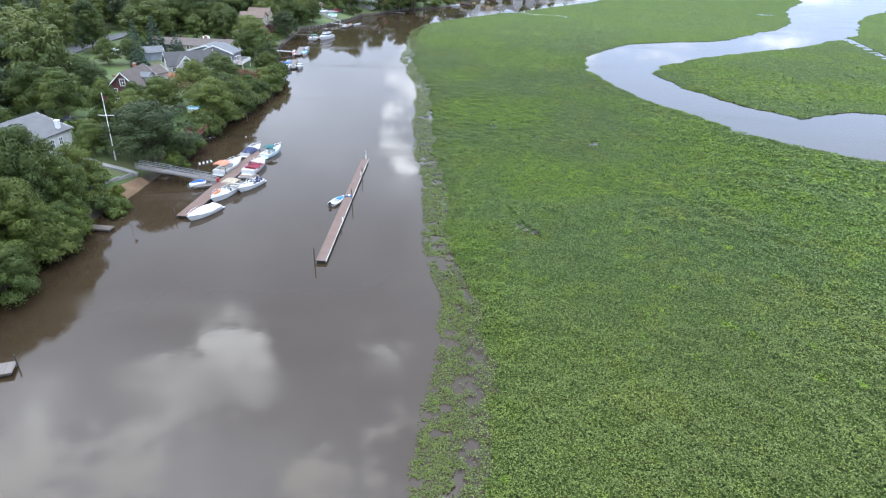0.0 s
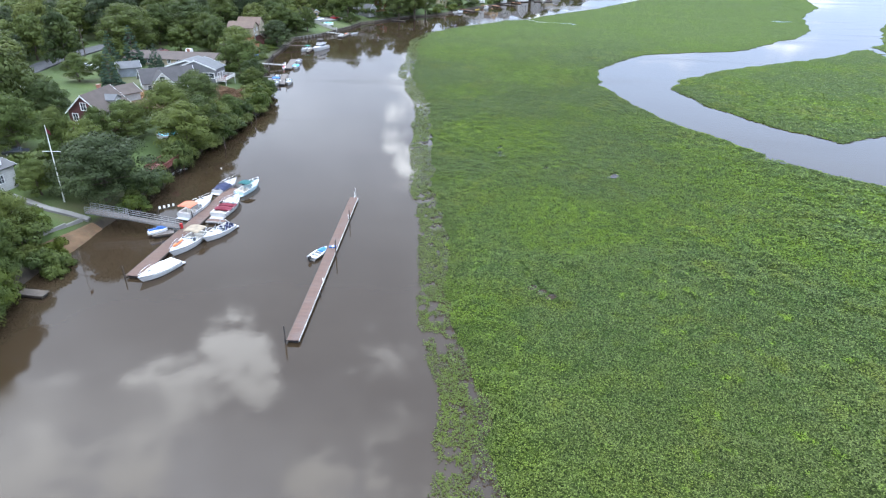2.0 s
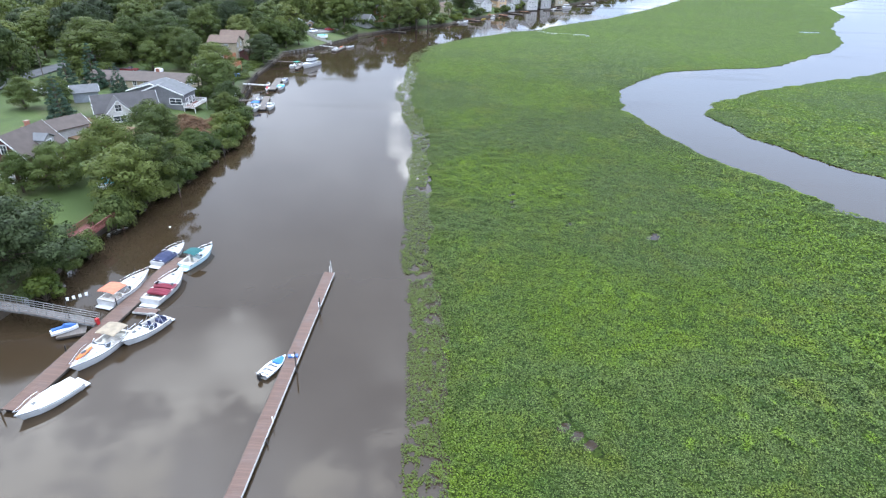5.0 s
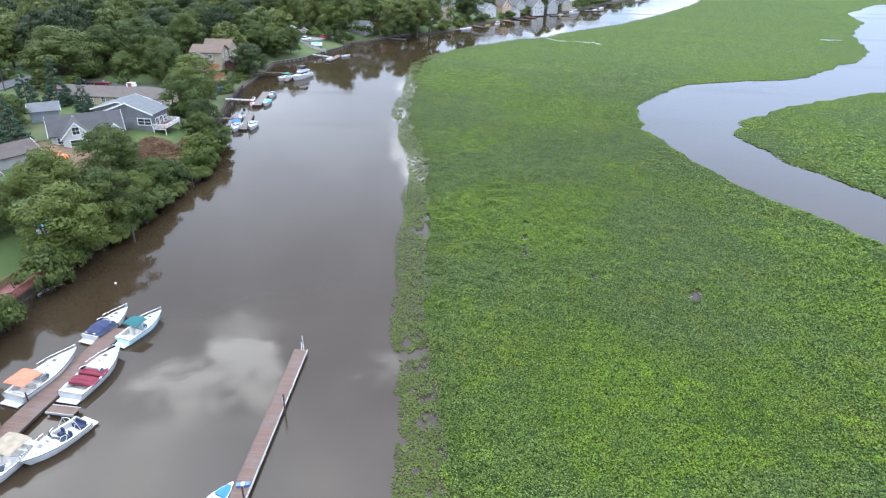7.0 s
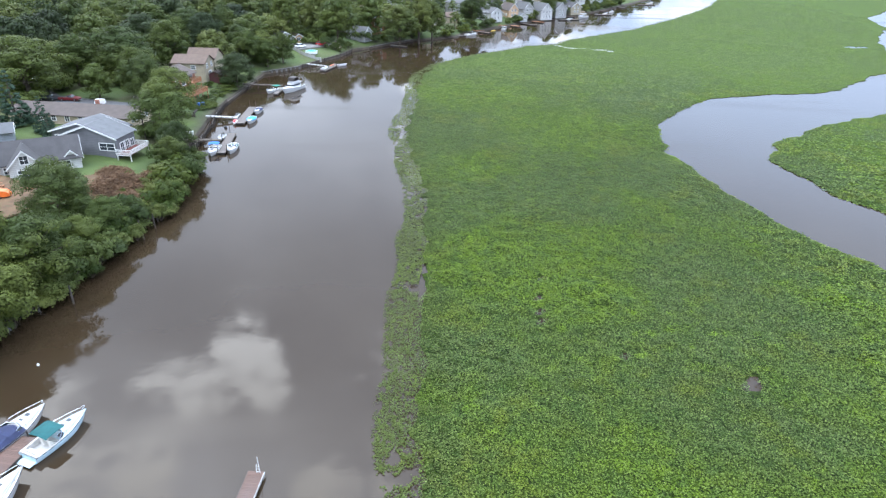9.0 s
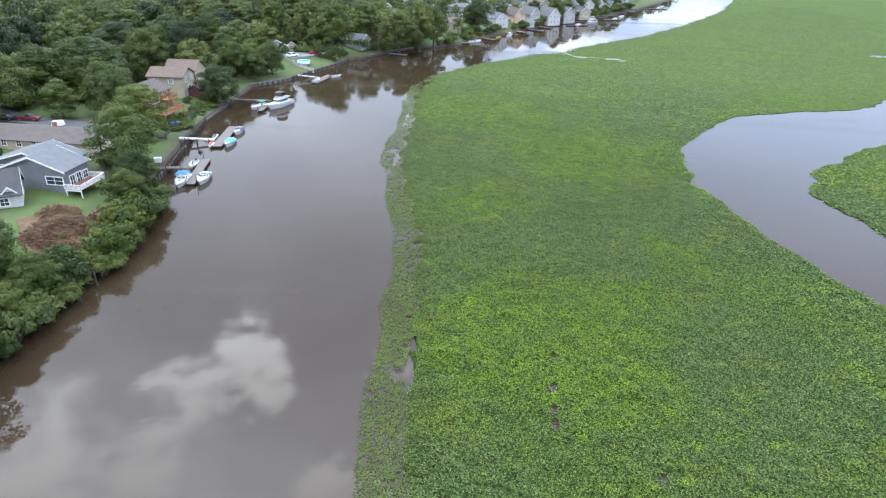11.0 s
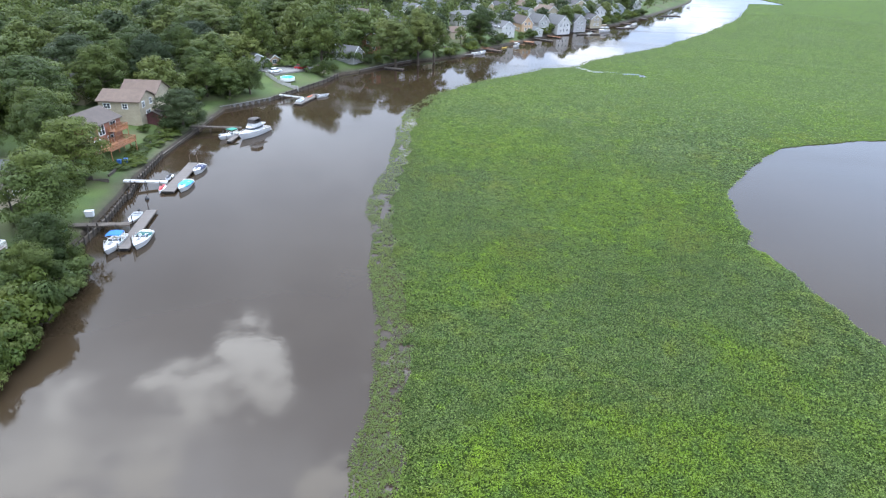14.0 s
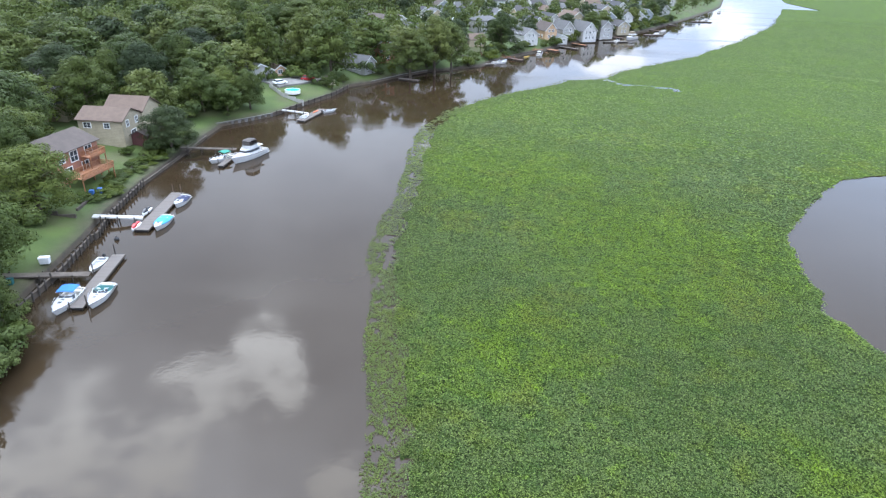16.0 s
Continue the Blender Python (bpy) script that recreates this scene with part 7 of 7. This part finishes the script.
def stake(x, y, lean, top, label="leaning dark timber stake in the shallows"):
    bm = bmesh.new()
    rod(bm, (x, y, -1.2), (x + lean[0], y + lean[1], top), 0.15, 0.11, 8)
    t = solid("stake", bm, PILING, label, "stake")
    return t


for sx, sy, lx, ly, tp in ((-51.0, 176.7, -1.1, 0.9, 3.2), (-51.3, 181.2, -0.4, 0.4, 2.6), (-51.0, 156.2, -0.6, 0.8, 2.6), (-52.0, 184, -0.7, 0.2, 2.4)):
    stake(sx, sy, (lx, ly), tp)


def dinghy(x, y, rz, tilt):
    t = thing("dinghy", pose(x, y, ground_z(x, y) + 0.5, tilt, 0, rz), "grey dinghy tipped on the muddy bank", "dinghy")
    bm = bmesh.new()
    loft(bm, [[(4.0 * (s - 0.5), u * w, zz) for u, zz in ((1, 0.5), (0.8, 0.1), (0, 0), (-0.8, 0.1), (-1, 0.5))] for s, w in ((0, 0.55), (0.3, 0.68), (0.6, 0.62), (0.85, 0.35), (1, 0.04))])
    part("hull", bm, FASCIA, t)
    bm = bmesh.new()
    box(bm, (0, 0, 0.35), (0.3, 1.2, 0.05))
    part("bench", bm, WOOD_OLD, t)


dinghy(-55.4, 140.5, 70, 35)


def mooring_ball(x, y, r, material, label):
    bm = bmesh.new()
    bmesh.ops.create_icosphere(bm, subdivisions=2, radius=r)
    rod(bm, (0, 0, r * 0.8), (0, 0, r * 1.5), r * 0.25, n=6)
    solid("buoy", bm, material, label, "buoy", m=pose(x, y, r * 0.35))


mooring_ball(-61.8, 243.5, 0.42, DARK, "dark mooring buoy near the seawall")
mooring_ball(-47.5, 143.0, 0.17, TRIM, "white mooring buoy near the bank")


def bin_box(x, y, material, label, size=(0.7, 0.7, 1.1), name="bin", category="bin"):
    t = thing(name, pose(x, y, ground_z(x, y) + 0.2, 0, 0, 15), label, category)
    bm = bmesh.new()
    box(bm, (0, 0, size[2] / 2), size, taper=1.08)
    part("body", bm, material, t)
    bm = bmesh.new()
    box(bm, (0, 0, size[2] + 0.04), (size[0] * 1.15, size[1] * 1.15, 0.1))
    part("lid", bm, material, t)


bin_box(-74.2, 257.2, PAINT["blue"], "blue plastic bin under a wooden deck", (0.7, 0.7, 1.1))
bin_box(-73.6, 258.8, PAINT["blue"], "blue plastic bin under a wooden deck", (0.7, 0.7, 1.1))
bin_box(-66.2, 232.0, PAINT["white"], "white dock box on the lawn by the seawall", (1.3, 0.8, 1.0), "dock_box", "box")
bin_box(-66.5, 225.0, CANVAS["teal"], "teal dock box on the lawn by the seawall", (0.8, 0.6, 0.8), "dock_box", "box")


def roof_unit():
    t = thing("roof_unit", pose(-90, 236.5, ground_z(-90, 238) + 3.6, 0, 0, 10), "white ventilation box on a brown roof", "roof unit")
    bm = bmesh.new()
    box(bm, (0, 0, 0.4), (2.4, 1.4, 0.9), taper=0.85)
    part("casing", bm, PAINT["white"], t)
    bm = bmesh.new()
    box(bm, (0, 0, 0.9), (1.2, 0.7, 0.12))
    part("cap", bm, TRIM, t)


roof_unit()


def dock_sign():
    t = thing("dock_sign", pose(-46.9, 112.2, 0.5, 0, 0, 28), "dark post with a lettered bar above the dock", "sign")
    bm = bmesh.new()
    rod(bm, (0, 0, -0.4), (0, 0, 3.4), 0.06, n=8)
    part("post", bm, DARK, t)
    bm = bmesh.new()
    rod(bm, (0, 0, 3.4), (3.0, 0, 3.7), 0.05, n=8)
    part("arm", bm, DARK, t)
    for i in range(4):
        bm = bmesh.new()
        box(bm, (0.35 + i * 0.72, 0, 3.78 + i * 0.07), (0.34, 0.06, 0.45))
        part("sign_bar", bm, TRIM, t)


dock_sign()
float_dock(-47.6, 110.2, -44.6, 111.6, 2.2, WOOD_GREY, "small jet ski float beside the gangway")
jet_ski(-46.8, 110.6, 40, "blue", "blue and white jet ski on a small float").location.z = 0.55


def dock_rail(x, y):
    t = thing("dock_ladder", pose(x, y, 0.5), "pair of white posts with a ladder at the dock's end", "ladder")
    for s in (-0.2, 0.2):
        bm = bmesh.new()
        rod(bm, (s, 0, -0.6), (s * 0.4, 0, 2.1 if s > 0 else 1.2), 0.035, n=8)
        part("post", bm, TRIM, t)
    for zz in (0.2, 0.55, 0.9):
        bm = bmesh.new()
        rod(bm, (-0.17, 0, zz), (0.17, 0, zz), 0.025, n=6)
        part("rung", bm, TRIM, t)


dock_rail(-16.5, 128.2)


def dock_clutter():
    for x, y, c, s in ((-17.2, 107.2, "blue", (0.55, 0.4, 0.2)), (-16.6, 107.3, "blue", (0.55, 0.4, 0.2)), (-16.9, 107.25, "white", (0.3, 0.35, 0.22)), (-43.6, 112.5, "red", (0.4, 0.4, 0.8)), (-16.2, 96.0, "white", (0.12, 0.12, 0.7)), (-16.2, 118.5, "white", (0.12, 0.12, 0.7))):
        t = thing("dock_post" if s[0] < 0.2 else "crate", pose(x, y, 0.55, 0, 0, random.uniform(-20, 20)), ("short white post on the floating dock" if s[0] < 0.2 else c + " plastic box resting on the wooden dock"), "post" if s[0] < 0.2 else "crate")
        bm = bmesh.new()
        box(bm, (0, 0, s[2] / 2), s, taper=0.92)
        part("body", bm, PAINT[c], t)
        bm = bmesh.new()
        box(bm, (0, 0, s[2] + 0.02), (s[0] * 1.06, s[1] * 1.06, 0.04))
        part("lid", bm, PAINT[c], t)


dock_clutter()


def shed(x, y, rz, w, d, h, walls, roof, label):
    house(x, y, rz, w, d, h, 0.9, walls, roof, label, over=0.2, trim=False, door=("S", 0, 0.9, 1.8))


shed(-56.5, 366.5, -35, 2.6, 2.4, 2.1, SIDING["tan"], ROOFS["brown"], "small wooden garden shed near the water")

for x, y, mat_, seed, lab in ((-6, 438, WOOD_RED, 31, "heap of reddish timber on the far bank"), (4, 447, WOOD_ORANGE, 32, "stack of orange-brown boards beside a far dock"), (18, 470, WOOD_ORANGE, 33, "stack of orange-brown boards beside a far dock"), (-14, 430, WOOD_OLD, 34, "weathered timber stacked on the far bank"), (52, 520, WOOD_RED, 35, "heap of reddish timber on the far bank")):
    pile(x, y, 16, lab, 1.8, mat_, seed)
